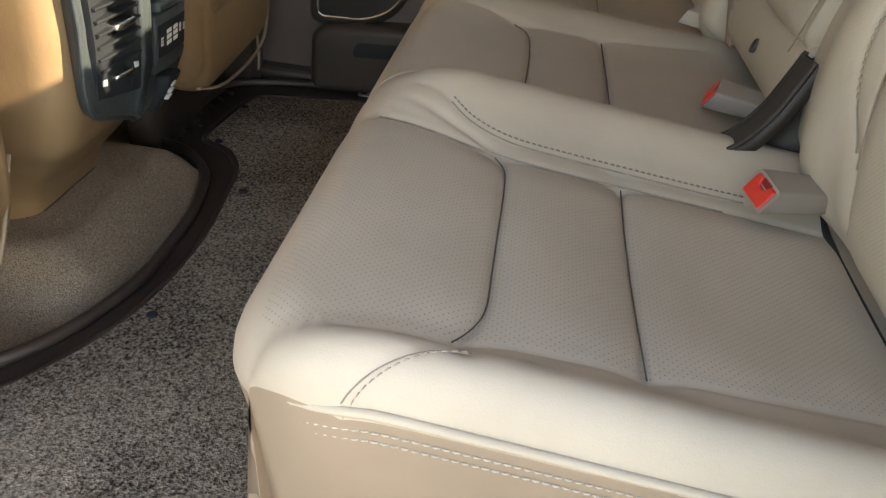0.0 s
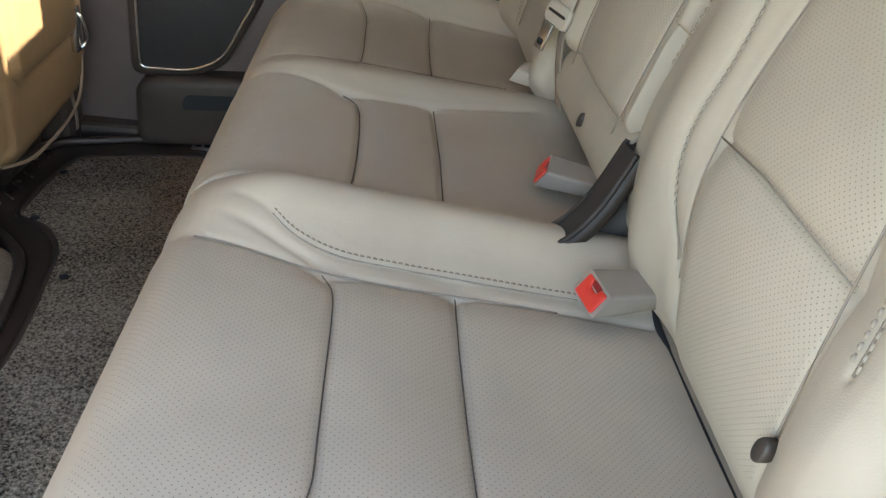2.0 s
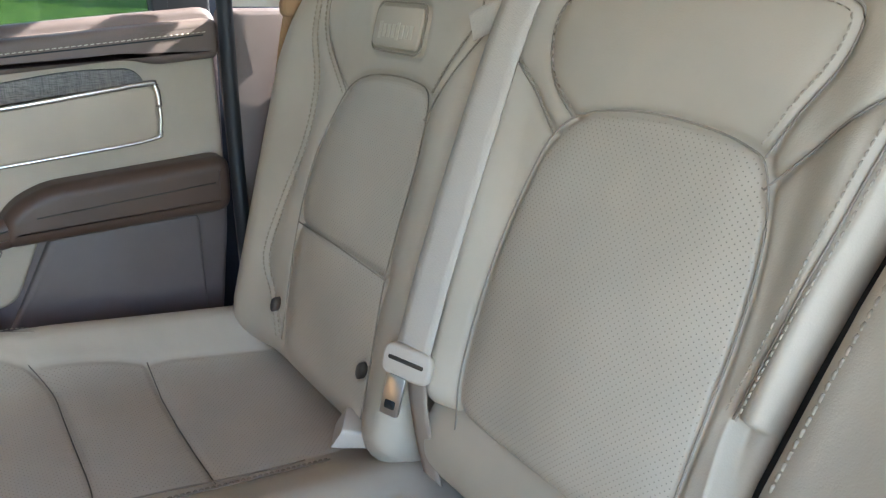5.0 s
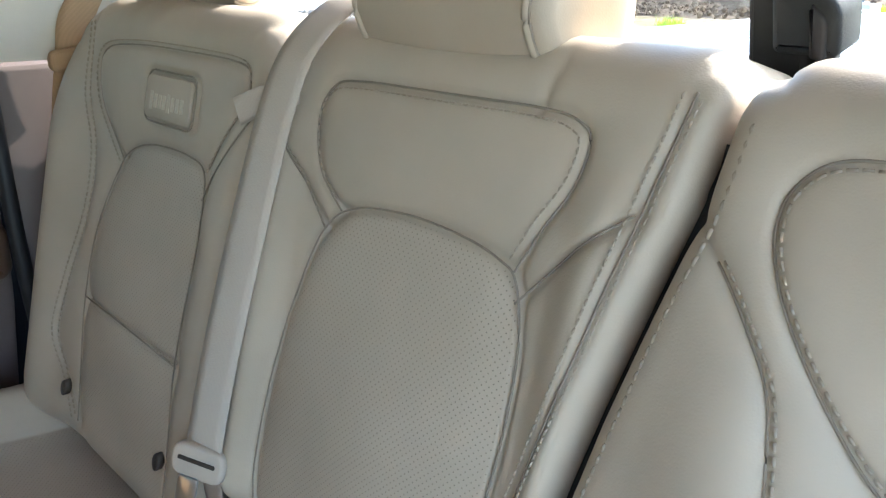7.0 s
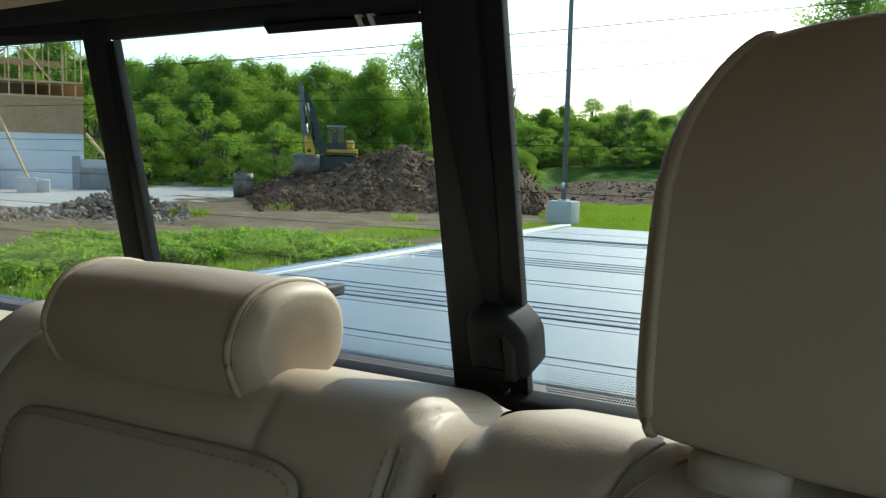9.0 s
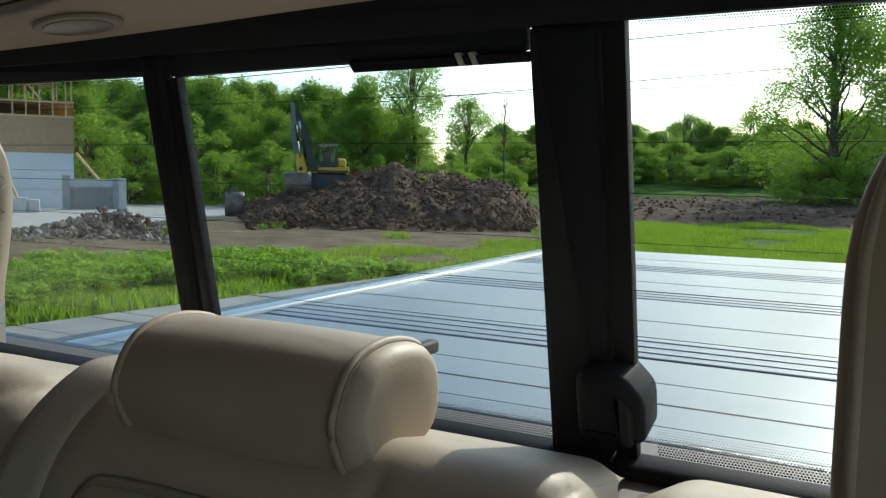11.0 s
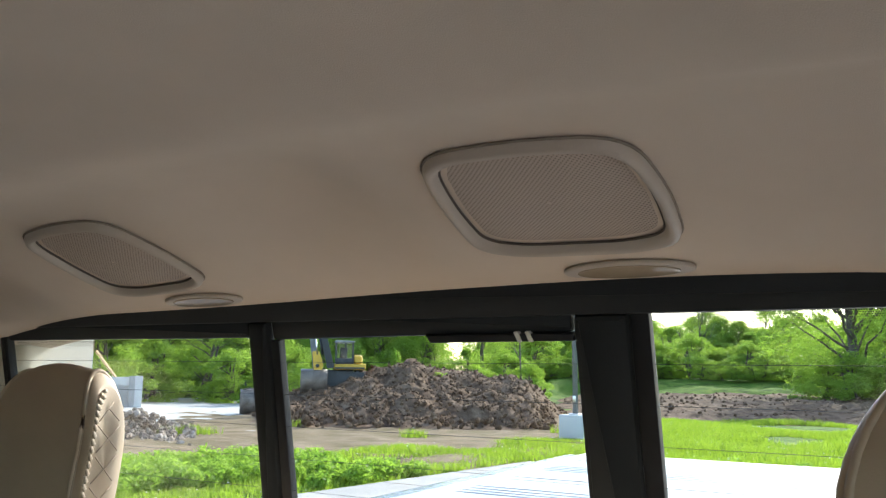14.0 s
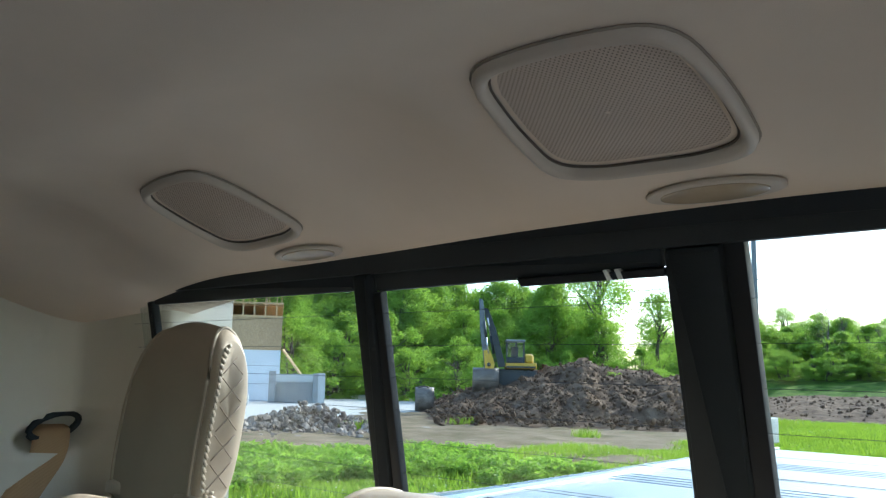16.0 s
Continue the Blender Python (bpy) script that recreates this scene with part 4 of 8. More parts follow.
def outer_back(side, left):
    """An outer seat back. left: the driver-side one, else the passenger-side one; X is mirrored so that it grows outwards."""
    a0, a1 = (0.241, 0.716) if left else (0.212, 0.716)
    pa, da = roll_profile(a0, a1, 0.022, 0.055, 0.12, 0.14, 165)
    pz, dz = roll_profile(0.40, 0.965, 0.05, 0.050, 0.10, 0.13, 170)
    A, Z = np.meshgrid(pa, pz, indexing="ij")
    D = da[:, None] + dz[None, :]
    A, Z = round_plan(A, Z, a0, a1, 0.40, 0.965, (0.05, 0.07, 0.13, 0.04))
    if left:
        A = A - np.interp(Z, (0.50, 0.60, 0.683, 0.736, 0.807, 0.869, 0.93), (0.073, 0.065, 0.050, 0.040, 0.023, 0.007, 0.0)) * sstep(0.37, 0.238, A)
    insert, cross = (DRV_INSERT, np.array([(0.364, 0.603), (0.45, 0.608), (0.588, 0.602)])) if left else (INSERT_OUT, CROSS_SEAM)
    bulge = back_shape(A, Z, left)
    relief = groove(A, Z, insert, 0.0045, 0.004, 0.005) + groove(A, Z, cross, 0.005, 0.004, 0.005)
    relief = relief + groove(A, Z, BOLSTER_LEFT if left else BOLSTER_OUT, 0.0035, 0.004, 0.003)
    relief = relief + groove(A, Z, DRV_PANEL if left else PANEL_TOP, 0.0035, 0.0035, 0.003, 0.012)
    relief = relief + groove(A, Z, DRV_IN if left else WING_IN, 0.003, 0.0035, 0.003, 0.012)
    if left:
        relief = relief + groove(A, Z, DRV_TOP, 0.003, 0.003, 0.002, 0.01)
    tag = TAG_LOOP + (np.array((0.082, 0.0164)) if left else 0)
    relief = relief + groove(A, Z, [*tag, tag[0]], 0.004, 0.003, 0.002, 0.008)
    crown = (0.006 if left else 0.004) * np.sin(A * 95 + 8 * Z) * sstep(0.93, 0.96, Z) * np.exp(-((A - 0.43) / 0.09) ** 2)
    if left:
        for spot_a in (0.398, 0.546):
            crown = crown + 0.0011 * np.sin(A * 300 + 40 * Z) * np.exp(-((A - spot_a) / 0.024) ** 2) * sstep(0.905, 0.935, Z) * sstep(0.972, 0.955, Z)
        relief = relief + groove(A, Z, DRV_FORK, 0.003, 0.003, 0.002, 0.01)
    P = on_back(side * A, Z, bulge + relief + crown - D)
    return lattice(P, flip=side < 0, within=np.where(D < 0.02, depth_in(A, Z, [*insert]), -1.0))


def back_point(line, side, left, lift=0.0012):
    P = np.array(line, float)
    A, Z = P[:, 0], P[:, 1]
    bulge = back_shape(A, Z, left)
    return on_back(side * A, Z, bulge - 0.0035 + lift)


def beside(line, gap):
    """A line kept gap to the left of the given 2D line."""
    P = np.array(line, float)
    d = np.gradient(P, axis=0)
    d /= np.linalg.norm(d, axis=1)[:, None] + 1e-12
    return P + gap * np.stack((-d[:, 1], d[:, 0]), 1)


def back_threads(seat, side, left):
    face = (0, 0.97, 0.24)
    cross = np.array([(0.364, 0.603), (0.45, 0.608), (0.588, 0.602)]) if left else CROSS_SEAM
    bolster = BOLSTER_LEFT if left else BOLSTER_OUT
    for line in (DRV_INSERT[(DRV_INSERT[:, 1] > 0.48)] if left else INSERT_OUT, cross, *((bolster,) if left else ()), DRV_PANEL if left else PANEL_TOP, DRV_IN[5:-6] if left else WING_IN):
        part("seam", tube(back_point(line, side, left, -0.0020), 0.0009, 6), SEAM_SOFT, seat)
    if left:
        for line in (DRV_TOP, DRV_FORK):
            drop = 0.05 * (1 - np.sqrt(1 - np.clip((line[:, 1] - 0.915) / 0.05, 0, 1) ** 2))
            part("seam", tube(on_back(side * line[:, 0], line[:, 1], back_shape(line[:, 0], line[:, 1], True) - drop - 0.0030), 0.0009, 6), SEAM_SOFT, seat)
    lines = (bolster, DRV_IN[5:-12], DRV_PANEL) if left else (bolster, PANEL_TOP)
    if left:
        edge = curve_through([(0.257, 0.925), (0.249, 0.87), (0.232, 0.807), (0.216, 0.736), (0.204, 0.683), (0.190, 0.61)], 8)
        tagged(part("edge_stitching", stitches(back_point(edge, side, left, 0.002), face, 0.0085, 0.0062, 0.0022, 0.0009), THREAD_MID, seat), kind="stuff")
    for line, gaps in zip(lines, ((0.005, -0.005), (0.0045,), (-0.0045,)) if left else ((0.006, -0.006), (-0.0045,))):
        for gap in gaps:
            tagged(part("seam_stitching", stitches(back_point(beside(line, gap), side, left), face, 0.0075, 0.0054, 0.0018 if left else 0.0013, 0.0008), THREAD_MID, seat), kind="stuff")


def mid_shape(A, Z):
    bulge = 0.004 + 0.016 * sstep(0.135, 0.175, np.abs(A + 0.008)) * sstep(0.93, 0.80, Z) + 0.014 * np.exp(-((Z - 0.63) / 0.10) ** 2) * np.exp(-((A + 0.008) / 0.11) ** 2)
    return bulge + 0.004 * np.exp(-((Z - 0.86) / 0.03) ** 2) * np.exp(-((A + 0.01) / 0.10) ** 2)


def middle_back():
    pa, da = roll_profile(-0.236, 0.190, 0.020, 0.028, 0.10, 0.10, 150)
    pz, dz = roll_profile(0.512, 0.965, 0.022, 0.045, 0.06, 0.13, 140)
    A, Z = np.meshgrid(pa, pz, indexing="ij")
    D = da[:, None] + dz[None, :]
    A, Z = round_plan(A, Z, -0.236, 0.190, 0.512, 0.965, (0.03, 0.03, 0.05, 0.035))
    A = A + np.where(A < 0, np.interp(Z, (0.50, 0.60, 0.683, 0.736, 0.807, 0.869, 0.93), (0.078, 0.070, 0.055, 0.044, 0.027, 0.011, 0.003)) * sstep(-0.10, -0.236, A), 0)
    relief = groove(A, Z, MID_INSERT, 0.0045, 0.004, 0.005)
    for line in (MID_PANEL, MID_WING_L, MID_WING_R, MID_EDGE):
        relief = relief + groove(A, Z, line, 0.0035, 0.0035, 0.003, 0.012)
    relief = relief + groove(A, Z, MID_TOP, 0.0025, 0.003, 0.002, 0.008)
    relief = relief - 0.020 * sstep(0.645, 0.635, Z) * sstep(-0.146, -0.156, A)
    P = on_back(A, Z, mid_shape(A, Z) + relief - D)
    return lattice(P, within=np.where(D < 0.02, depth_in(A, Z, [*MID_INSERT]), -1.0))


def headrest(parent, name, cx, half, cy, cz, section, lean, edge, label, posts=True, diamond=False, rows=False):
    """A padded headrest swept across, with rounded ends, piping and twin stitches; two steel posts below."""
    S = np.array(section, float)

    def taper(z):
        return 1 - (0.30 * max(z / 0.108, 0) ** 2.6 if diamond else 0.0)
    px, dx = roll_profile(-half, half, edge, edge, edge + 0.001, edge + 0.001, 22, arc=12, wall=1)
    far = np.hypot(S[:, 0], S[:, 1]).mean()
    P = []
    for x, d in zip(px, dx):
        k = max(1 - d / far, 0.02)
        bow = 0.006 * (x / half) ** 2
        k = k * (1 if d < edge else 0.0)
        P.append([(cx + x * taper(s[1] * k), cy + s[0] * k - bow + lean * s[1] * k, cz + s[1] * k * (1 - 0.10 * (x / half) ** 2)) for s in S])
    pad = part(name, lattice(np.array(P), wrap=True), HIDE_BACK, parent, label)
    def ring(side, e, lift):
        u = min((edge - e) / edge, 1.0)
        k = (1 - edge * (1 - math.sqrt(max(1 - u * u, 0))) / far) * (1 + lift)
        x = side * (half - e)
        return [(cx + x * taper(q[1] * k), cy + q[0] * k - 0.006 * (x / half) ** 2 + lean * q[1] * k, cz + q[1] * k * (1 - 0.10 * (x / half) ** 2)) for q in S]
    for side in (-1, 1):
        part("piping", tube(ring(side, edge, 0.0), 0.0030, 6, closed=True), HIDE_BACK, pad)
        part("piping_seam", tube(ring(side, edge * 0.80, 0.002), 0.0011, 6, closed=True), SEAM_SOFT, pad)
        for lift in (-0.03, -0.085) if rows else ():
            line = [p for p, q in zip(ring(side, -0.0006, lift), S) if q[0] > -0.004]
            start = max(range(len(line)), key=lambda k: math.dist(line[k], line[k - 1]))
            line = line[start:] + line[:start]
            tagged(part("seam_stitching", stitches(line, (side, 0.2, 0), 0.0075, 0.0058, 0.0042, 0.0016), THREAD, pad), kind="stuff")
        if rows:
            for k in range(-4, 5):
                for slant in (1.1, -1.1):
                    run = [(y, k * 0.034 + slant * y) for y in np.linspace(-0.026, 0.020, 8)]
                    run = [(y, z) for y, z in run if -0.085 < z < 0.075]
                    if len([p for p in run if abs(p[0]) < 0.019]) > 2:
                        part("quilting_seam", tube([(cx + side * (half + 0.0002) * taper(z), cy + y - 0.006 + lean * z, cz + z * 0.9) for y, z in run if abs(y) < 0.019], 0.0006, 5), SEAM_SOFT, pad)
    if posts:
        ahead = 0.0 if rows else 0.024
        for x in (-0.074, 0.074):
            part("post", tube([(cx + x, cy + 0.006, 0.945), (cx + x, cy + 0.002, cz - 0.06)], 0.0066, 12), STEEL, parent, "bright steel headrest post")
            part("collar", slab(rounded(((cx + x - 0.023, cy - 0.006 + ahead), (cx + x + 0.023, cy - 0.006 + ahead), (cx + x + 0.023, cy + 0.036 + ahead), (cx + x - 0.023, cy + 0.036 + ahead)), 0.018), 0.015, lambda a, b, c: Vector((a, b, (0.966 if rows else 0.951) + c)), 0.006), BEIGE_PLASTIC, parent, "beige plastic headrest guide")
    return pad


TALL = curve_through([(0.046, -0.095), (0.052, -0.02), (0.044, 0.06), (0.022, 0.100), (-0.012, 0.108), (-0.038, 0.085), (-0.048, 0.02), (-0.044, -0.07), (-0.020, -0.106), (0.022, -0.110)], 4, True)
LOW = curve_through([(0.052, -0.018), (0.056, 0.006), (0.040, 0.036), (0.004, 0.046), (-0.038, 0.036), (-0.056, 0.006), (-0.050, -0.030), (-0.012, -0.046), (0.034, -0.042)], 4, True)


def cap_hole(seat, where, label="dark plastic child-seat anchor cap"):
    ring = [(where[0] + 0.0072 * math.cos(k * math.tau / 18), where[2] + 0.0095 * math.sin(k * math.tau / 18)) for k in range(18)]
    part("anchor_cap", slab(ring, 0.009, lambda a, b, c: Vector((a, where[1] - 0.004 - 0.25 * (b - where[2]) + c, b)), 0.002), DARK_TRIM, seat, label)


def seat_tag(seat, side, out=0.0):
    """The stitched tag on an outer back: its lettering stays plain bars."""
    tag = part("tag_panel", slab(rounded(((0.324, 0.836), (0.426, 0.836), (0.426, 0.882), (0.324, 0.882)), 0.012, 5), 0.005, lambda a, b, c: Vector(tuple(on_back(side * (a + out), b + 0.2 * out, 0.0115 + c))), 0.002), HIDE_BACK, seat, "raised leather tag with a line of pale stitched bars")
    part("tag_seam", tube([on_back(side * (p[0] + out), p[1] + 0.2 * out, 0.0130) for p in TAG_LOOP], 0.0010, 6, True), SEAM_SOFT, tag)
    for k in range(8):
        a, tall = 0.348 + 0.0098 * k, 0.0095 if k in (0, 4) else 0.0072
        bm = box(a, a + 0.0062, 0, 1, 0, 1)
        for vert in bm.verts:
            u, w, h = vert.co
            vert.co = Vector(tuple(on_back(side * (0.375 + out) + 0.385 - u, 0.2 * out + 0.8545 + (h - 0.5) * 2 * tall, 0.0163 + 0.0008 * w)))
        part("stitched_bar", bm, THREAD, tag, "", False)



def bench():
    left = thing("rear_seat", "single beige leather rear seat with perforated inserts", "seat", "rear bench", (-0.46, -0.28, 0))
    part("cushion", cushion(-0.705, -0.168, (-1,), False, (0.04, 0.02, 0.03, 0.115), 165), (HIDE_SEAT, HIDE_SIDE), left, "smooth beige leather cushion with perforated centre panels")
    seat_trim(left, -0.705, -0.168, -1)
    part("backrest", outer_back(-1, True), HIDE_BACKREST, left, "beige leather back with piped seams")
    back_threads(left, -1, True)
    headrest(left, "headrest", -0.472, 0.122, -0.605, 1.067, TALL * np.array((1, 0.99)), -0.16, 0.007, "tall beige leather headrest, raised", True, True)
    # Black tubes sunk in the seat gaps stand in for the shade there.
    part("gap_lining", tube(on_back(np.array((-0.234, -0.226, -0.208, -0.188, -0.168)), np.array((0.91, 0.87, 0.79, 0.70, 0.58)), np.full(5, -0.034)), 0.0135, 8), SEAL, left, "black tube standing in for shade between the seat backs")
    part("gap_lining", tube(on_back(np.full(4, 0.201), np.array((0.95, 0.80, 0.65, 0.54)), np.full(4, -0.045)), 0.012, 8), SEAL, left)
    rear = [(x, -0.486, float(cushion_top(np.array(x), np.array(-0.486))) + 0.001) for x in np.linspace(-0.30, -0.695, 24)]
    part("gap_lining", tube([(x, y + 0.008, z - 0.004) for x, y, z in rear], 0.004, 8), SEAL, left, "black tube standing in for shade between cushion and back")
    cap_hole(left, (-0.610, -0.442, 0.488))
    wide = thing("rear_seat", "double beige leather rear seat with perforated inserts", "seat", "rear bench", (0.27, -0.28, 0))
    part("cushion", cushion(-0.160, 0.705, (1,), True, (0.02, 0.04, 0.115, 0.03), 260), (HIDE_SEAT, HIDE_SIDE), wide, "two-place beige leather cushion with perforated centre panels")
    seat_trim(wide, -0.160, 0.705, 1)
    part("seam", tube(on_cushion(MID_FIRST, 1, -0.0100), 0.0009, 6), SEAM_DARK, wide)
    part("seam", tube(on_cushion([(-0.156, -0.262), (0, -0.266), (0.156, -0.262)], 1, -0.0100), 0.0009, 6), SEAM_DARK, wide)
    part("backrest", outer_back(1, False), HIDE_BACKREST, wide, "beige leather back with a stitched tag panel")
    back_threads(wide, 1, False)
    mid = part("middle_backrest", middle_back(), HIDE_BACKREST, wide, "folding middle back with a perforated insert")
    face = (0, 0.97, 0.24)
    for line in (MID_INSERT, MID_PANEL, MID_WING_L, MID_WING_R, MID_EDGE):
        part("seam", tube(on_back(line[:, 0], line[:, 1], mid_shape(line[:, 0], line[:, 1]) - 0.0050), 0.0009, 6), SEAM_SOFT, mid)
    for line, gap in ((MID_PANEL, 0.006), (MID_EDGE, 0.006), (MID_WING_L, 0.005), (MID_EDGE, -0.006)):
        B = beside(line, gap)
        tagged(part("seam_stitching", stitches(on_back(B[:, 0], B[:, 1], mid_shape(B[:, 0], B[:, 1]) - 0.0008), face, 0.0066, 0.0046, 0.0011, 0.0006), THREAD_MID, mid), kind="stuff")
    headrest(wide, "headrest", 0.438, 0.095, -0.626, 1.060, TALL * np.array((0.50, 1)), -0.12, 0.012, "tall beige leather headrest with quilted sides", True, True, True)
    headrest(wide, "middle_headrest", -0.003, 0.103, -0.603, 0.974, LOW * np.array((1, 0.93)), -0.05, 0.014, "low wide beige leather headrest", False)
    part("headrest_clip", slab(rounded(((-0.098, 0.996), (-0.088, 0.996), (-0.088, 1.005), (-0.098, 1.005)), 0.003), 0.03, lambda a, b, c: Vector((a, -0.668 + c, b)), 0.003), BLACK, wide, "black plastic clip behind the headrest")
    # padded roll below the folding back
    sec = [(-0.482 + 0.043 * math.cos(q), 0.468 + 0.054 * math.sin(q)) for q in np.linspace(-1.4, 2.6, 30)]
    px, dx = roll_profile(-0.158, 0.180, 0.010, 0.010, 0.04, 0.04, 24, wall=3)
    P = np.array([[(x, -0.482 + (y + 0.482) * (1 - d / 0.06), 0.468 + (z - 0.468) * (1 - d / 0.06)) for y, z in sec] for x, d in zip(px, dx)])
    part("lower_roll", lattice(P), HIDE_BACK, wide, "padded beige roll below the folding back")
    cap_hole(wide, (-0.013, -0.4395, 0.474))
    cap_hole(wide, (0.303, -0.436, 0.492))
    cap_hole(wide, (0.52, -0.420, 0.50))
    end = [(y, z) for y, z in sec]
    part("roll_end", slab([(-0.482 + (y + 0.482) * 0.86, 0.468 + (z - 0.468) * 0.86) for y, z in end], 0.012, lambda a, b, c: Vector((-0.154 - c, a, b)), 0.003), DARK_TRIM, wide, "brown felt end of the roll")
    seat_tag(wide, 1)
    seat_tag(left, -1, 0.082)


bench()


HINGE = noisy("near_black_plastic", ((0.3, (0.034, 0.026, 0.022)), (0.7, (0.048, 0.038, 0.032))), 20, 0.5, fine=700, spec=0.3)


def strap(points, across, width, thick=0.0014):
    """A flat belt strip through points; across gives the way over its width at each point."""
    p = curve_through(points, 8)
    a = curve_through(across, 8)
    a /= np.linalg.norm(a, axis=1)[:, None]
    n = np.cross(np.gradient(p, axis=0), a)
    n /= np.linalg.norm(n, axis=1)[:, None]
    ring = []
    for s, q in ((-1, -1), (-0.5, -1.25), (0.5, -1.25), (1, -1), (1, 1), (0.5, 1.25), (-0.5, 1.25), (-1, 1)):
        ring.append(p + a * s * width / 2 + n * q * thick / 2)
    return lattice(np.stack(ring, 1), wrap=True)


def hinge_cover():
    """The dark plastic bracket in the gap between the two parts of the bench."""
    t = thing("seat_hinge_cover", "dark brown plastic hinge bracket in the seat gap", "bracket", "", (-0.215, -0.43, 0.40))
    run = [(-0.226, -0.372, 0.408), (-0.218, -0.400, 0.425), (-0.208, -0.426, 0.455), (-0.200, -0.446, 0.495), (-0.198, -0.454, 0.515)]
    part("arm", strap(run, [(1, 0.15, 0.0)] * len(run), 0.046, 0.014), HINGE, t, "flat dark brown plastic arm")
    path = curve_through(run, 8)
    for off in (-0.021, 0.019):
        part("rib", tube(path + np.array((off, 0.006, 0.005)), 0.0032, 8), HINGE, t)
    part("boot", box(-0.232, -0.168, -0.52, -0.405, 0.35, 0.412, 0.012, 3), HINGE, t, "dark felt-lined gap between the cushions")
    part("side_plate", slab(rounded(((-0.54, 0.39), (-0.395, 0.39), (-0.425, 0.44), (-0.468, 0.48), (-0.54, 0.48)), 0.02), 0.022, lambda a, b, c: Vector((-0.205 + c, a, b)), 0.006), HINGE, t)


hinge_cover()


def buckle(at, yaw, pitch, roll, red, label):
    """A belt buckle: rounded body, a lower half line, and the press button."""
    b = thing("seat_belt_buckle", label, "buckle", "belt buckles", at)
    M = Matrix.Translation(at) @ Euler((radians(pitch), radians(roll), radians(yaw)), "XYZ").to_matrix().to_4x4() @ Matrix.Scale(0.86, 4)
    bm = bmesh.new()
    prof = ((-0.100, 0.017, 0.009), (-0.094, 0.0205, 0.0115), (-0.05, 0.0240, 0.0135), (0.0, 0.0265, 0.0150), (0.014, 0.0265, 0.0150))
    rings = []
    for y, hw, hh in prof:
        ring = rounded(((-hw, -hh), (hw, -hh), (hw, hh), (-hw, hh)), 0.006, 4)
        rings.append([bm.verts.new(M @ Vector((p[0], y - p[1] * 0.5, p[1]))) for p in ring])
    for s, t in zip(rings, rings[1:]):
        for k in range(len(s)):
            j = (k + 1) % len(s)
            bm.faces.new((s[k], s[j], t[j], t[k]))
    bm.faces.new(rings[0][::-1])
    bm.faces.new(rings[-1])
    bmesh.ops.recalc_face_normals(bm, faces=bm.faces)
    body = part("body", bm, BUCKLE if red else BEIGE_PLASTIC, b)
    sharp(body, 40)
    if red:
        ring = rounded(((-0.0205, -0.012), (0.0205, -0.012), (0.0205, 0.012), (0.010, 0.012), (0.006, 0.004), (-0.006, 0.004), (-0.010, 0.012), (-0.0205, 0.012)), 0.0025, 3)
        part("press_button", slab(ring, 0.0045, lambda a, c, d: M @ Vector((a, 0.0125 - c * 0.5 + d, c)), 0.0015), RED, b, "red press button")
        part("slot", slab(rounded(((-0.012, 0.006), (0.012, 0.006), (0.009, 0.0125), (-0.009, 0.0125)), 0.001), 0.0022, lambda a, c, d: M @ Vector((a, 0.0125 - c * 0.5 + d, c))), RED_DEEP, b, "", False)
    part("half_line", tube([M @ Vector((0.0248, y, -0.007)) for y in (-0.095, -0.05, 0.0)], 0.0007, 6), BLACK, b)
    return b


buckle((-0.334, -0.408, 0.421), 16, 3, -8, True, "taupe belt buckle with a red button lying on the cushion")
buckle((-0.064, -0.402, 0.420), -16, 4, -10, True, "taupe belt buckle with a red button lying on the cushion")
buckle((0.297, -0.416, 0.427), -34, 3, -8, False, "beige belt buckle lying on its side, no button showing")


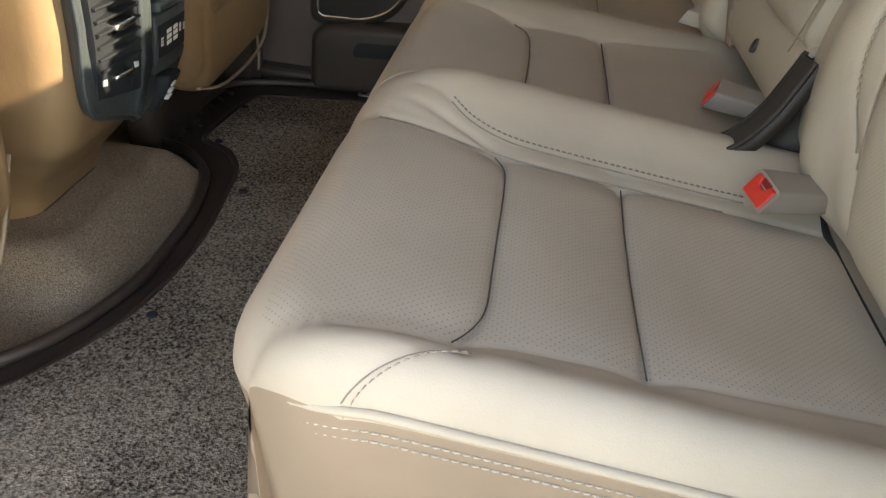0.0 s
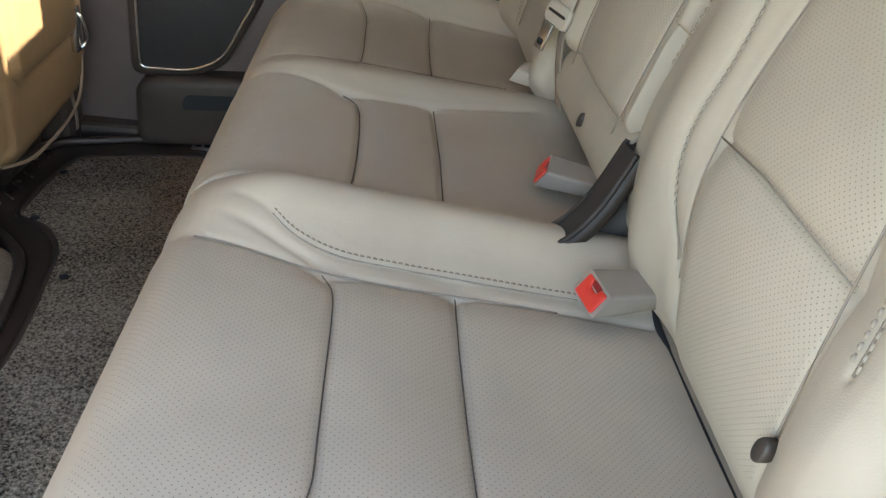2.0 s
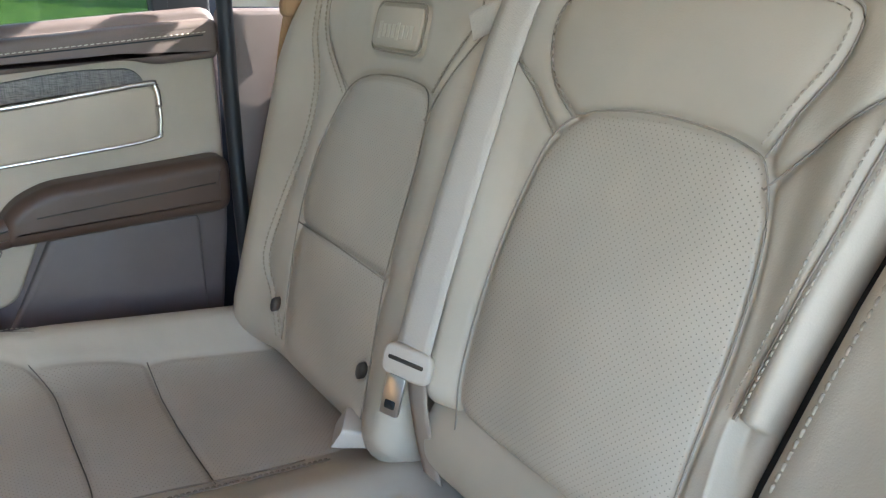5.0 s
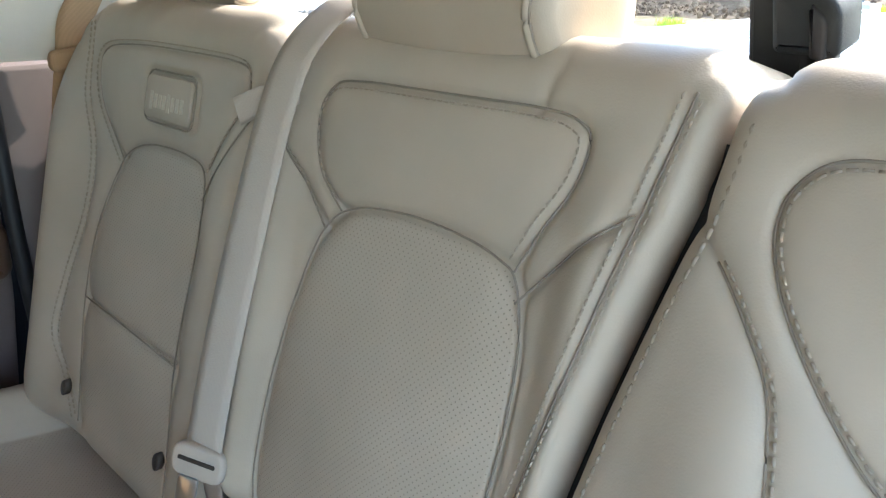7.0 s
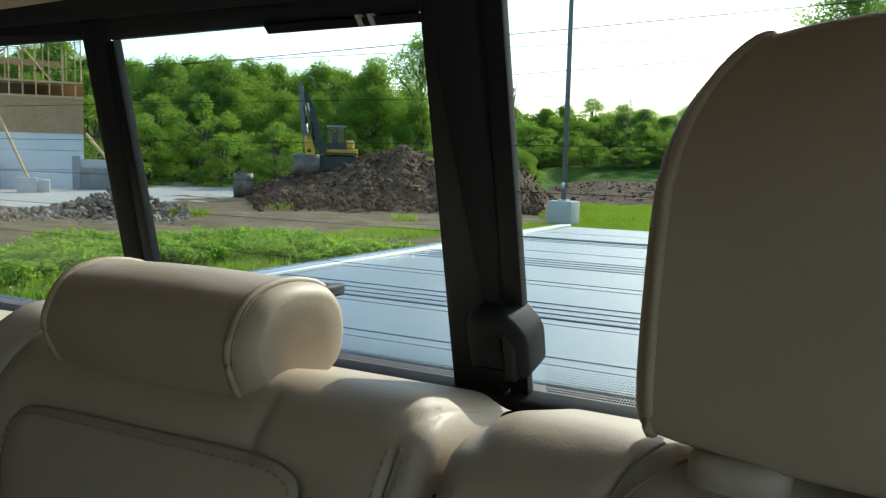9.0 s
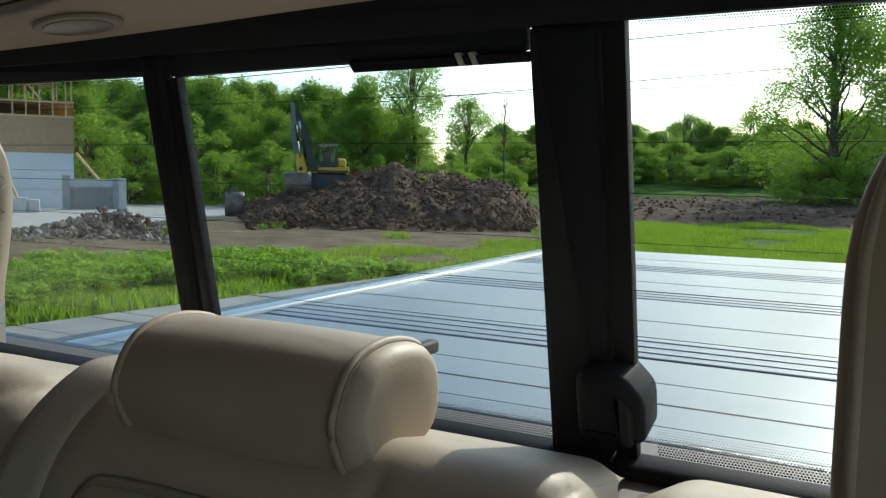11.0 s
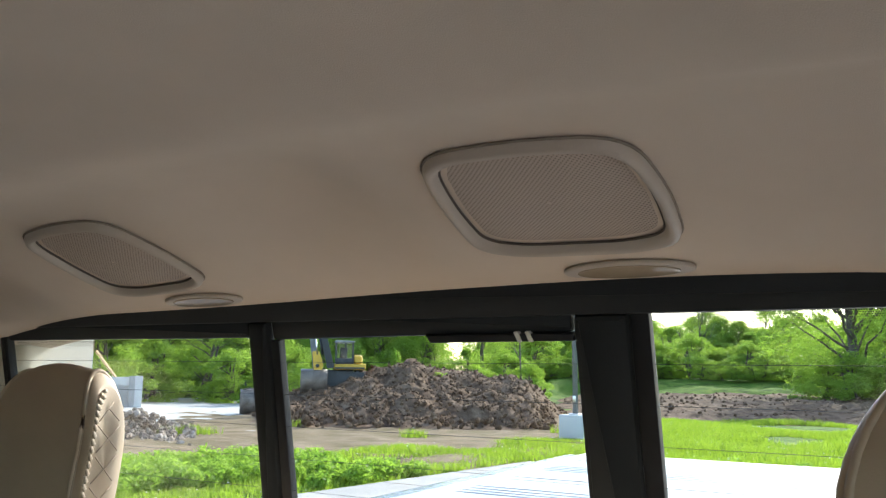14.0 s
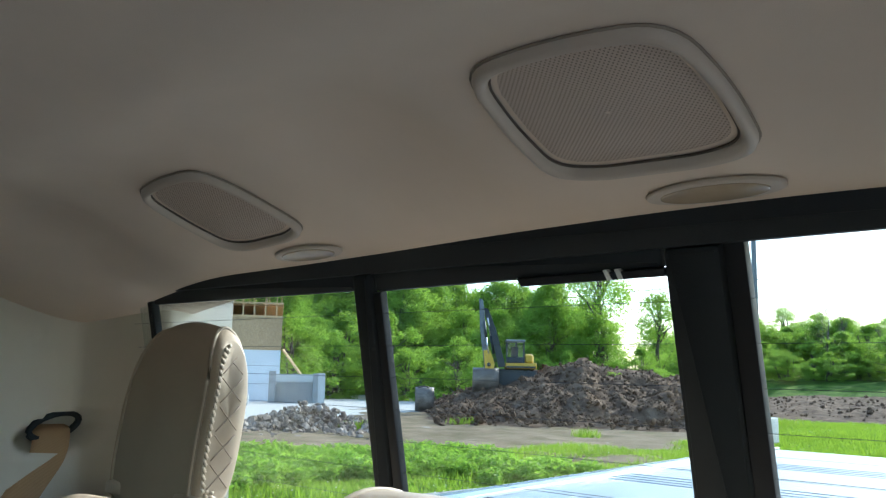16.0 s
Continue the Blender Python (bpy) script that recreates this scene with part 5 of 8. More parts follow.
def middle_belt():
    b = thing("seat_belt", "beige webbing seat belt hanging over the seat back", "seat belt", "seat belts", (0.16, -0.45, 0.42))
    up = [(0.135, -0.615, 0.972), (0.140, -0.582, 0.968), (0.146, -0.540, 0.935), (0.153, -0.514, 0.88), (0.166, -0.480, 0.76), (0.178, -0.452, 0.65), (0.188, -0.434, 0.562)]
    part("webbing", strap(up, [(1, 0, 0.1), (1, 0, 0.1), (1, 0.05, 0.1), (0.98, 0.12, 0.1), (0.96, 0.20, 0.1), (0.95, 0.24, 0.1), (0.94, 0.26, 0.1)], 0.044), BELT, b)
    low = [(0.186, -0.440, 0.545), (0.180, -0.436, 0.515), (0.174, -0.440, 0.47), (0.172, -0.45, 0.42)]
    part("webbing", strap(low, [(1, 0.1, 0.1)] * len(low), 0.030), BELT_TAUPE, b, "taupe lower webbing")
    ring = rounded(((-0.034, -0.019), (0.034, -0.019), (0.034, 0.019), (-0.034, 0.019)), 0.016, 6)
    M = Matrix.Translation((0.186, -0.428, 0.552)) @ Euler((radians(76), radians(6), radians(205)), "XYZ").to_matrix().to_4x4() @ Matrix.Scale(0.86, 4)
    part("loop", slab(ring, 0.013, lambda a, c, d: M @ Vector((a, c, d - 0.006)), 0.005, 3), BEIGE_PLASTIC, b, "beige plastic belt loop")
    part("loop_slot", slab(rounded(((-0.024, 0.000), (0.024, 0.000), (0.024, 0.005), (-0.024, 0.005)), 0.002), 0.0085, lambda a, c, d: M @ Vector((a, c, d)), 0.001), DARK_TRIM, b)
    tongue = part("tongue", slab(rounded(((-0.013, -0.064), (0.013, -0.064), (0.013, -0.016), (-0.013, -0.016)), 0.004), 0.003, lambda a, c, d: M @ Vector((a - 0.006, c, d + 0.007)), 0.001), STEEL, b, "bright steel belt tongue")
    part("tongue_slot", slab(rounded(((-0.007, -0.056), (0.007, -0.056), (0.007, -0.046), (-0.007, -0.046)), 0.002), 0.0038, lambda a, c, d: M @ Vector((a - 0.006, c, d + 0.007))), BLACK, tongue)
    # short strap end that sticks out behind the belt
    part("strap_end", strap([(0.150, -0.536, 0.893), (0.185, -0.520, 0.884), (0.214, -0.512, 0.872)], [(0.1, 0.2, 1)] * 3, 0.026), BELT, b)


middle_belt()


def pillar_belt():
    b = thing("seat_belt", "tan webbing belt from the pillar slot past the seat side", "seat belt", "seat belts", (0.70, -0.57, 0.44))
    pts = [(0.762, -0.618, 1.030), (0.738, -0.616, 1.022), (0.722, -0.604, 0.985), (0.712, -0.566, 0.93), (0.707, -0.553, 0.88), (0.722, -0.54, 0.78), (0.742, -0.53, 0.60), (0.75, -0.52, 0.45)]
    part("webbing", strap(pts, [(0.25, 1, 0)] * len(pts), 0.048), BELT_TAN, b)
    part("guide_ring", tube([(0.740, -0.620 + 0.034 * math.cos(k * math.tau / 24), 1.030 + 0.016 * math.sin(k * math.tau / 24) - 0.008 * math.cos(k * math.tau / 24)) for k in range(24)], 0.005, 8, True), BLACK, b, "black belt guide ring in the slot")
    def plane(a, c, d):
        return Vector((0.703 - d, -0.552 + a, 0.868 + c - 0.1 * a))
    part("loop", slab(rounded(((-0.036, -0.006), (0.036, -0.006), (0.036, 0.022), (-0.036, 0.022)), 0.012), 0.016, plane, 0.005), BELT_TAN, b, "tan plastic belt loop")
    tongue = part("tongue", slab(rounded(((-0.014, -0.046), (0.014, -0.046), (0.014, -0.004), (-0.014, -0.004)), 0.004), 0.008, plane, 0.0015), STEEL, b, "bright steel belt tongue")
    part("tongue_slot", slab(rounded(((-0.008, -0.040), (0.008, -0.040), (0.008, -0.031), (-0.008, -0.031)), 0.002), 0.0088, plane), BLACK, tongue)


pillar_belt()


# ---- right rear door ----
def door():
    d = thing("rear_door", "closed rear door, beige and brown leather panel with chrome trim", "door", "", (0.80, 0.05, 0.08))

    def plate(name, outline, depth, mat, radius=0.01, bevel=0.006, label="", parent=None, base=0.0, segments=3, steps=5):
        shape = slab(rounded(outline, radius, steps), depth, lambda a, b, c: on_door(a, b, c + base), bevel, segments)
        return sharp(part(name, shape, mat, parent or d, label), 50)
    plate("lower_panel", ((0.60, 0.03), (-0.30, 0.03), (-0.43, 0.26), (-0.455, 0.50), (-0.455, 0.83), (0.60, 0.83)), 0.03, TAUPE, 0.03, 0.01, "taupe moulded lower panel", base=-0.03)
    plate("upper_panel", ((0.60, 0.585), (-0.448, 0.585), (-0.442, 0.785), (0.60, 0.785)), 0.016, GREIGE, 0.01, 0.006, "beige leather upper panel")
    sill = plate("window_sill_pad", ((0.60, 0.772), (-0.315, 0.772), (-0.352, 0.760), (-0.443, 0.760), (-0.443, 0.815), (0.60, 0.815)), 0.044, BROWN_SOFT, (0.012, 0.03, 0.03, 0.012, 0.012, 0.012), 0.010, "dark brown stitched sill pad", segments=5)
    tagged(part("sill_stitching", stitches([on_door(a, 0.7985, 0.0444) for a in np.linspace(0.58, -0.43, 60)], (-1, 0, 0.1), 0.008, 0.0058, 0.0016, 0.0012), THREAD, sill), kind="stuff")
    part("sill_seam", tube([on_door(a, 0.7945, 0.0437) for a in np.linspace(0.58, -0.42, 40)], 0.0011, 6), BLACK, sill)
    part("outer_skin", box(0.862, 0.945, -0.452, 0.66, -0.08, 0.80, 0.02, 3), BLACK, d, "dark outer skin of the door")
    # chrome framed panel with a wood inlay and the pull handle
    plate("trim_field", ((0.60, 0.648), (-0.352, 0.652), (-0.352, 0.732), (-0.02, 0.722), (0.055, 0.742), (0.60, 0.745)), 0.022, GREIGE, (0.005, 0.018, 0.018, 0.02, 0.02, 0.005), 0.004, "beige inset panel in the chrome outline")
    plate("wood_inlay", ((0.045, 0.7485), (-0.012, 0.7295), (-0.338, 0.738), (-0.322, 0.758), (-0.24, 0.765)), 0.026, WOOD_INSERT, (0.006, 0.02, 0.008, 0.02, 0.03), 0.0008, "grey-brown open grain wood inlay")
    upper = [(0.60, 0.7475), (0.30, 0.7475), (0.075, 0.746), (0.05, 0.741), (0.0, 0.7275), (-0.02, 0.7245), (-0.18, 0.728), (-0.335, 0.7345), (-0.352, 0.727), (-0.3555, 0.70)]
    lower = [(-0.3555, 0.70), (-0.3545, 0.668), (-0.338, 0.6535), (-0.18, 0.651), (0.0, 0.652), (0.148, 0.657)]
    for run, size in ((upper, 0.0048), (lower, 0.0030)):
        part("chrome_outline", tube(curve_through([tuple(on_door(a, b, 0.0235)) for a, b in run], 5), size, 8), CHROME, d, "satin chrome outline strip")
    plate("handle_bowl", ((0.140, 0.700), (0.050, 0.702), (0.020, 0.668), (0.118, 0.664)), 0.0245, DARK_TRIM, 0.010, 0.002, "dark recess behind the door handle")
    plate("handle_surround", ((0.30, 0.722), (0.085, 0.722), (0.062, 0.712), (0.055, 0.697), (0.30, 0.694)), 0.036, GREIGE, (0.007, 0.02, 0.014, 0.007, 0.007), 0.005, "beige lip over the handle")
    paddle = plate("handle", ((0.136, 0.697), (0.120, 0.679), (0.030, 0.672), (-0.004, 0.672), (-0.005, 0.704), (0.020, 0.707), (0.040, 0.700)), 0.046, CHROME, (0.004, 0.010, 0.012, 0.006, 0.006, 0.010, 0.010), 0.009, "brushed chrome pull handle", segments=4)
    plate("handle_end", ((0.024, 0.676), (-0.002, 0.676), (-0.003, 0.701), (0.016, 0.703)), 0.0475, STEEL, 0.004, 0.002, "darker polished end of the handle", paddle)
    # armrest in three padded lengths
    rear = plate("armrest_pad", ((-0.128, 0.545), (-0.445, 0.532), (-0.445, 0.618), (-0.19, 0.621), (-0.150, 0.606), (-0.128, 0.585)), 0.062, BROWN, (0.022, 0.024, 0.024, 0.03, 0.03, 0.022), 0.020, "brown stitched leather arm pad", segments=6)
    mid = plate("armrest_bridge", ((0.035, 0.538), (-0.150, 0.545), (-0.150, 0.587), (0.02, 0.583), (0.035, 0.574)), 0.058, BROWN, 0.016, 0.015, "brown leather grab bridge", segments=6)
    fore = plate("armrest_pad", ((0.222, 0.596), (0.198, 0.560), (0.150, 0.533), (0.06, 0.519), (0.012, 0.532), (-0.012, 0.556), (-0.012, 0.606), (0.01, 0.616), (0.20, 0.616)), 0.072, BROWN, (0.016, 0.02, 0.03, 0.03, 0.03, 0.024, 0.024, 0.024, 0.016), 0.021, "brown stitched leather arm pad", segments=6)
    for own, a0, a1, z, c in ((rear, -0.172, -0.418, 0.5815, 0.0620), (fore, 0.19, 0.000, 0.5715, 0.0720)):
        part("arm_seam", tube([on_door(a, z, c - 0.0002) for a in np.linspace(a0, a1, 24)], 0.0011, 6), DARK_TRIM, own)
    inlay = plate("pull_inlay", ((0.000, 0.5545), (-0.125, 0.5565), (-0.125, 0.5735), (0.000, 0.5710)), 0.0592, CHROME, 0.004, 0.0012, "satin metal inlay", mid)
    plate("pull_inlay_face", ((-0.004, 0.5570), (-0.121, 0.5590), (-0.121, 0.5712), (-0.004, 0.5686)), 0.0601, noisy("frosted_metal", ((0.3, (0.42, 0.41, 0.38)), (0.7, (0.52, 0.50, 0.46))), 60, 0.35, 0.6, stretch=(1, 1, 6)), 0.003, 0.0006, "", inlay)
    sw = plate("switch_plate", ((0.125, 0.5945), (0.050, 0.5945), (0.062, 0.6120), (0.137, 0.6120)), 0.0745, CHROME, 0.004, 0.001, "chrome edged window switch", fore)
    plate("window_switch", ((0.1225, 0.5953), (0.0530, 0.5953), (0.0640, 0.6112), (0.1345, 0.6112)), 0.0765, BLACK, 0.004, 0.002, "black window switch", sw)
    # beige scoop below the armrest
    scoop = plate("lower_scoop", ((0.20, 0.560), (-0.180, 0.545), (-0.137, 0.450), (0.060, 0.440), (0.116, 0.512)), 0.014, GREIGE, (0.004, 0.006, 0.02, 0.05, 0.05), 0.008, "beige moulded scoop below the armrest")
    grip = rounded(((0.0, 0.530), (-0.128, 0.533), (-0.112, 0.503), (-0.02, 0.500)), (0.003, 0.003, 0.016, 0.016), 5)
    part("grip_line", tube([on_door(*p, 0.0146) for p in grip], 0.0009, 6, True), TAUPE, scoop)
    plate("rear_lower_panel", ((-0.190, 0.535), (-0.405, 0.525), (-0.412, 0.30), (-0.06, 0.30), (-0.140, 0.440)), 0.010, TAUPE, 0.012, 0.006, "taupe lower panel behind the scoop")
    # loudspeaker with a bright surround, and the pocket under it
    spk = ((0.335, 0.224), (0.225, 0.218), (0.160, 0.242), (0.088, 0.372), (0.100, 0.398), (0.214, 0.494), (0.335, 0.502))
    bed = plate("speaker_bed", tuple((0.2 + (a - 0.2) * 1.16, 0.360 + (b - 0.360) * 1.14) for a, b in spk), 0.030, DARK_TRIM, 0.03, 0.012, "dark brown moulded speaker housing")
    plate("speaker_grille", spk, 0.0335, GRILLE_DOOR, (0.02, 0.03, 0.03, 0.012, 0.02, 0.04, 0.02), 0.003, "fine dark speaker mesh", bed)
    loop = rounded(spk, (0.02, 0.03, 0.03, 0.012, 0.02, 0.04, 0.02), 6)
    part("speaker_ring", tube([on_door(a, b, 0.0325) for a, b in loop], 0.0036, 8, True), CHROME, bed, "bright ring round the speaker")
    pocket = plate("door_pocket", ((0.345, 0.045), (-0.14, 0.045), (-0.16, 0.130), (0.02, 0.205), (0.30, 0.210), (0.345, 0.190)), 0.060, DARK_TRIM, 0.03, 0.022, "dark brown map pocket", segments=5)
    plate("pocket_mouth", ((0.245, 0.138), (-0.10, 0.130), (-0.08, 0.166), (0.235, 0.172)), 0.0615, BLACK, 0.014, 0.001, "", pocket)
    # window over the sill
    win = thing("window_door", "side window of the rear door, glass closed", "window", "", (0.83, 0.0, 0.83))
    win["kind"] = "structure"
    for name, outline in (("window_frame", ((-0.452, 0.80), (-0.375, 0.80), (-0.345, 1.05), (-0.33, 1.175), (-0.452, 1.22))), ("window_frame", ((0.60, 1.20), (-0.44, 1.12), (-0.44, 1.16), (0.60, 1.30))), ("window_frame", ((0.55, 0.80), (0.62, 0.80), (0.62, 1.28), (0.55, 1.28)))):
        sharp(part(name, slab(rounded(outline, 0.004, 2), 0.03, lambda a, b, c: Vector((0.845 - c, a, b - 0.02 * a)), 0.004), SEAL, win))
    part("pane", slab(((0.60, 0.80), (-0.43, 0.80), (-0.43, 1.18), (0.60, 1.26)), 0.004, lambda a, b, c: Vector((0.842 - c, a, b - 0.02 * a))), TINTED, win, "dark tinted pane", False)


door()


# ---- front of the footwell ----
def console():
    """The rear end of the centre console with vents, tray and seat controls."""
    c = thing("centre_console", "tan leather centre console end with vents and controls", "console", "", (0.02, 0.55, 0.08))
    zs = [0.075, 0.12, 0.18, 0.235, 0.30, 0.40, 0.50, 0.60, 0.66, 0.69]
    back_y = [0.545, 0.530, 0.480, 0.425, 0.402, 0.396, 0.402, 0.415, 0.440, 0.49]
    half = [0.118, 0.122, 0.146, 0.182, 0.194, 0.196, 0.194, 0.188, 0.18, 0.16]
    zf = np.linspace(0.075, 0.69, 44)
    by, hw = np.interp(zf, zs, back_y), np.interp(zf, zs, half)
    P = []
    for z, y, h in zip(zf, by, hw):
        ring = rounded(((-h, 1.35), (-h, y), (h, y), (h, 1.35)), (0.01, 0.045, 0.045, 0.01), 8)
        P.append([(0.020 + p[0], p[1] + 0.015 * (p[0] / 0.17) ** 2 * (p[1] < 0.6), z) for p in ring])
    part("body", lattice(np.array(P), wrap=True), TAN, c, "tan leather console flank, sunlit")
    part("lid", box(-0.15, 0.19, 0.47, 1.33, 0.66, 0.72, 0.03, 4), TAN, c, "padded tan console lid")
    seam = curve_through([(-0.166, 0.62, 0.60), (-0.171, 0.60, 0.46), (-0.170, 0.585, 0.33), (-0.160, 0.60, 0.24), (-0.138, 0.66, 0.17)], 8)
    part("flank_seam", tube(seam, 0.0022, 6), DARK_TRIM, c)

    def face(a, b, d):
        b = b + 0.005
        y = float(np.interp(b, zs, back_y))
        return Vector((1.08 * a + 0.004, y - d + 0.012 * (a / 0.17) ** 2, b))
    sur = rounded(((-0.140, 0.290), (-0.020, 0.238), (0.030, 0.205), (0.106, 0.196), (0.128, 0.27), (0.140, 0.62), (-0.150, 0.62), (-0.150, 0.33)), (0.05, 0.03, 0.03, 0.035, 0.03, 0.03, 0.03, 0.03), 6)

    def dense(loop, n=4):
        out = []
        for p, q in zip(loop, np.roll(loop, -1, 0)):
            for k in range(n):
                out.append(p + (q - p) * k / n)
        return np.array(out)
    part("vent_surround", slab(dense(sur), 0.016, face, 0.007, 3), SLATE, c, "slate grey vent surround")
    ringp = [face(p[0], p[1], 0.012) for p in dense(sur)]
    part("surround_rim", tube(ringp, 0.0042, 8, True), SLATE, c)
    x0, x1 = -0.132, -0.028
    well = part("vent_well", slab(dense(np.array(((x0, 0.312), (x1, 0.290), (x1, 0.60), (x0, 0.60)))), 0.0175, face), BLACK, c, "black air vent", False)
    for k in range(15):
        z = 0.346 + k * 0.0165
        part("vent_slat", slab(dense(np.array(((x0 + 0.004, z), (x1 - 0.004, z), (x1 - 0.004, z + 0.0035), (x0 + 0.004, z + 0.0035)))), 0.022, face, 0.001), BLACK, well, "", False)
    part("vent_tab", slab(rounded(((-0.100, 0.396), (-0.058, 0.396), (-0.057, 0.405), (-0.099, 0.405)), 0.003), 0.029, face, 0.002), CHROME, well, "chrome vent tab")
    part("vent_wheel", slab(rounded(((-0.098, 0.326), (-0.058, 0.324), (-0.058, 0.333), (-0.098, 0.335)), 0.004), 0.025, face, 0.003), CHROME, well, "ridged chrome vent wheel")
    for xx in (-0.121, -0.045):
        part("vent_mark", slab(((xx, 0.327), (xx + 0.008, 0.326), (xx + 0.008, 0.334), (xx, 0.335)), 0.0188, face), WHITE_INK, well, "", False)
    part("divider", slab(dense(np.array(((-0.024, 0.245), (0.004, 0.222), (0.004, 0.61), (-0.024, 0.61)))), 0.021, face, 0.004), SLATE, c)
    part("tray", slab(dense(np.array(((0.016, 0.405), (0.128, 0.40), (0.134, 0.60), (0.016, 0.60)))), 0.0185, face, 0.001), BLACK, c, "open black storage tray", False)
    part("tray_lip", slab(dense(np.array(((0.012, 0.388), (0.130, 0.383), (0.130, 0.395), (0.012, 0.400)))), 0.028, face, 0.003), SLATE, c)
    panel = part("heated_seat_panel", slab(dense(np.array(((0.012, 0.295), (0.118, 0.288), (0.122, 0.376), (0.012, 0.382)))), 0.020, face, 0.002), SLATE, c, "seat heating switch panel")
    part("switch_strip", slab(dense(np.array(((0.016, 0.318), (0.115, 0.312), (0.117, 0.360), (0.016, 0.366)))), 0.022, face, 0.001), BLACK, panel, "", False)
    for x0, z0, w, h in ((0.024, 0.334, 0.008, 0.014), (0.044, 0.330, 0.016, 0.026), (0.068, 0.329, 0.016, 0.026), (0.092, 0.336, 0.006, 0.014), (0.108, 0.334, 0.006, 0.012)):
        bm = bmesh.new()
        for j in range(3):
            box(0, 1, 0, 1, 0, 1, 0, 1, bm)
            bm.verts.ensure_lookup_table()
            for v in bm.verts[-8:]:
                u, q, r = v.co
                v.co = face(x0 + u * w, z0 + h * (j + r * 0.7) / 3, 0.0222 + 0.0006 * q)
        part("switch_mark", bm, WHITE_INK, panel, "", False)
    plug = part("outlet_cover", slab(rounded(((0.046, 0.214), (0.100, 0.208), (0.104, 0.272), (0.050, 0.278)), 0.008), 0.030, face, 0.006), BLACK, c, "black power outlet cover")
    for k in range(3):
        part("outlet_mark", slab(((0.074, 0.228 + 0.012 * k), (0.086, 0.227 + 0.012 * k), (0.086, 0.234 + 0.012 * k), (0.074, 0.235 + 0.012 * k)), 0.0308, face), WHITE_INK, plug, "", False)
    part("console_foot", box(-0.085, 0.125, 0.545, 0.9, 0.05, 0.13, 0.03, 3), DARK_TRIM, c, "dark plastic base of the console")


console()


def front_seat(side):
    """The back of a front seat with its map pocket, a hook and the lower skirt."""
    s = thing("front_seat", "tan leather front seat back with a pocket and chrome hook", "seat", "front seats", (side * 0.50, 0.55, 0))
    px, dx = roll_profile(-0.235, 0.235, 0.05, 0.05, 0.16, 0.16, 60)
    pz, dz = roll_profile(0.150, 1.02, 0.04, 0.08, 0.14, 0.12, 80)
    A, Z = np.meshgrid(px, pz, indexing="ij")
    D = dx[:, None] + dz[None, :]
    A, Z = round_plan(A, Z, -0.235, 0.235, 0.150, 1.02, (0.10, 0.10, 0.10, 0.10))
    pocket = rounded(((-0.150, 0.30), (0.150, 0.30), (0.155, 0.66), (-0.155, 0.66)), 0.03, 5)
    rel = groove(A, Z, [*pocket, pocket[0]], 0.004, 0.004, 0.004, 0.012) + 0.012 * inside(A, Z, pocket)
    for x in (-0.185, 0.185):
        rel = rel + groove(A, Z, np.array([(x, 0.14), (x * 1.02, 0.5), (x * 0.98, 1.0)]), 0.004, 0.004, 0.004, 0.012)
    d = 0.03 * np.sin(np.clip((Z - 0.15) / 0.87, 0, 1) * math.pi) + rel - D
    Y = 0.425 + 0.18 * (Z - 0.15) * 0.45 - d
    Zw = Z + 0.16 * np.maximum(side * 0 + A, -0.235) * 0.35 * sstep(0.40, 0.15, Z)
    part("backrest", lattice(np.stack((side * 0.50 + A, Y, Zw), -1), flip=False), TAN, s, "tan leather seat back, sunlit")
    part("seat_base", box(side * 0.50 - 0.24, side * 0.50 + 0.24, 0.50, 1.05, 0.20, 0.42, 0.05, 4), TAN, s, "tan leather seat base")
    for y in (0.56, 0.98):
        part("pedestal", box(side * 0.50 - 0.20, side * 0.50 + 0.20, y - 0.03, y + 0.03, 0.0, 0.21, 0.012, 2), DARK_TRIM, s)
    if side > 0:
        hk = [(0.635, 0.425, 0.345), (0.635, 0.404, 0.335), (0.640, 0.396, 0.305), (0.646, 0.400, 0.280), (0.640, 0.412, 0.268)]
        hook = part("hook_plate", box(0.622, 0.652, 0.408, 0.425, 0.262, 0.352, 0.006, 3), CHROME, s, "chrome bag hook")
        part("hook", tube(curve_through(hk, 6), 0.0045, 8), CHROME, hook)
        part("pull_strap", strap([(0.645, 0.440, 0.17), (0.652, 0.438, 0.12), (0.656, 0.440, 0.085)], [(1, 0, 0)] * 3, 0.014), BELT, s, "pale strap end hanging below the seat")
    part("skirt_trim", tube(curve_through([(side * 0.50 - 0.22, 0.43, 0.175), (side * 0.50 - 0.1, 0.417, 0.150), (side * 0.50 + 0.12, 0.417, 0.17), (side * 0.50 + 0.232, 0.44, 0.29)], 8), 0.0032, 8), HIDE_SIDE, s, "pale piped lower edge of the back")
    return s


front_seat(1)
front_seat(-1)


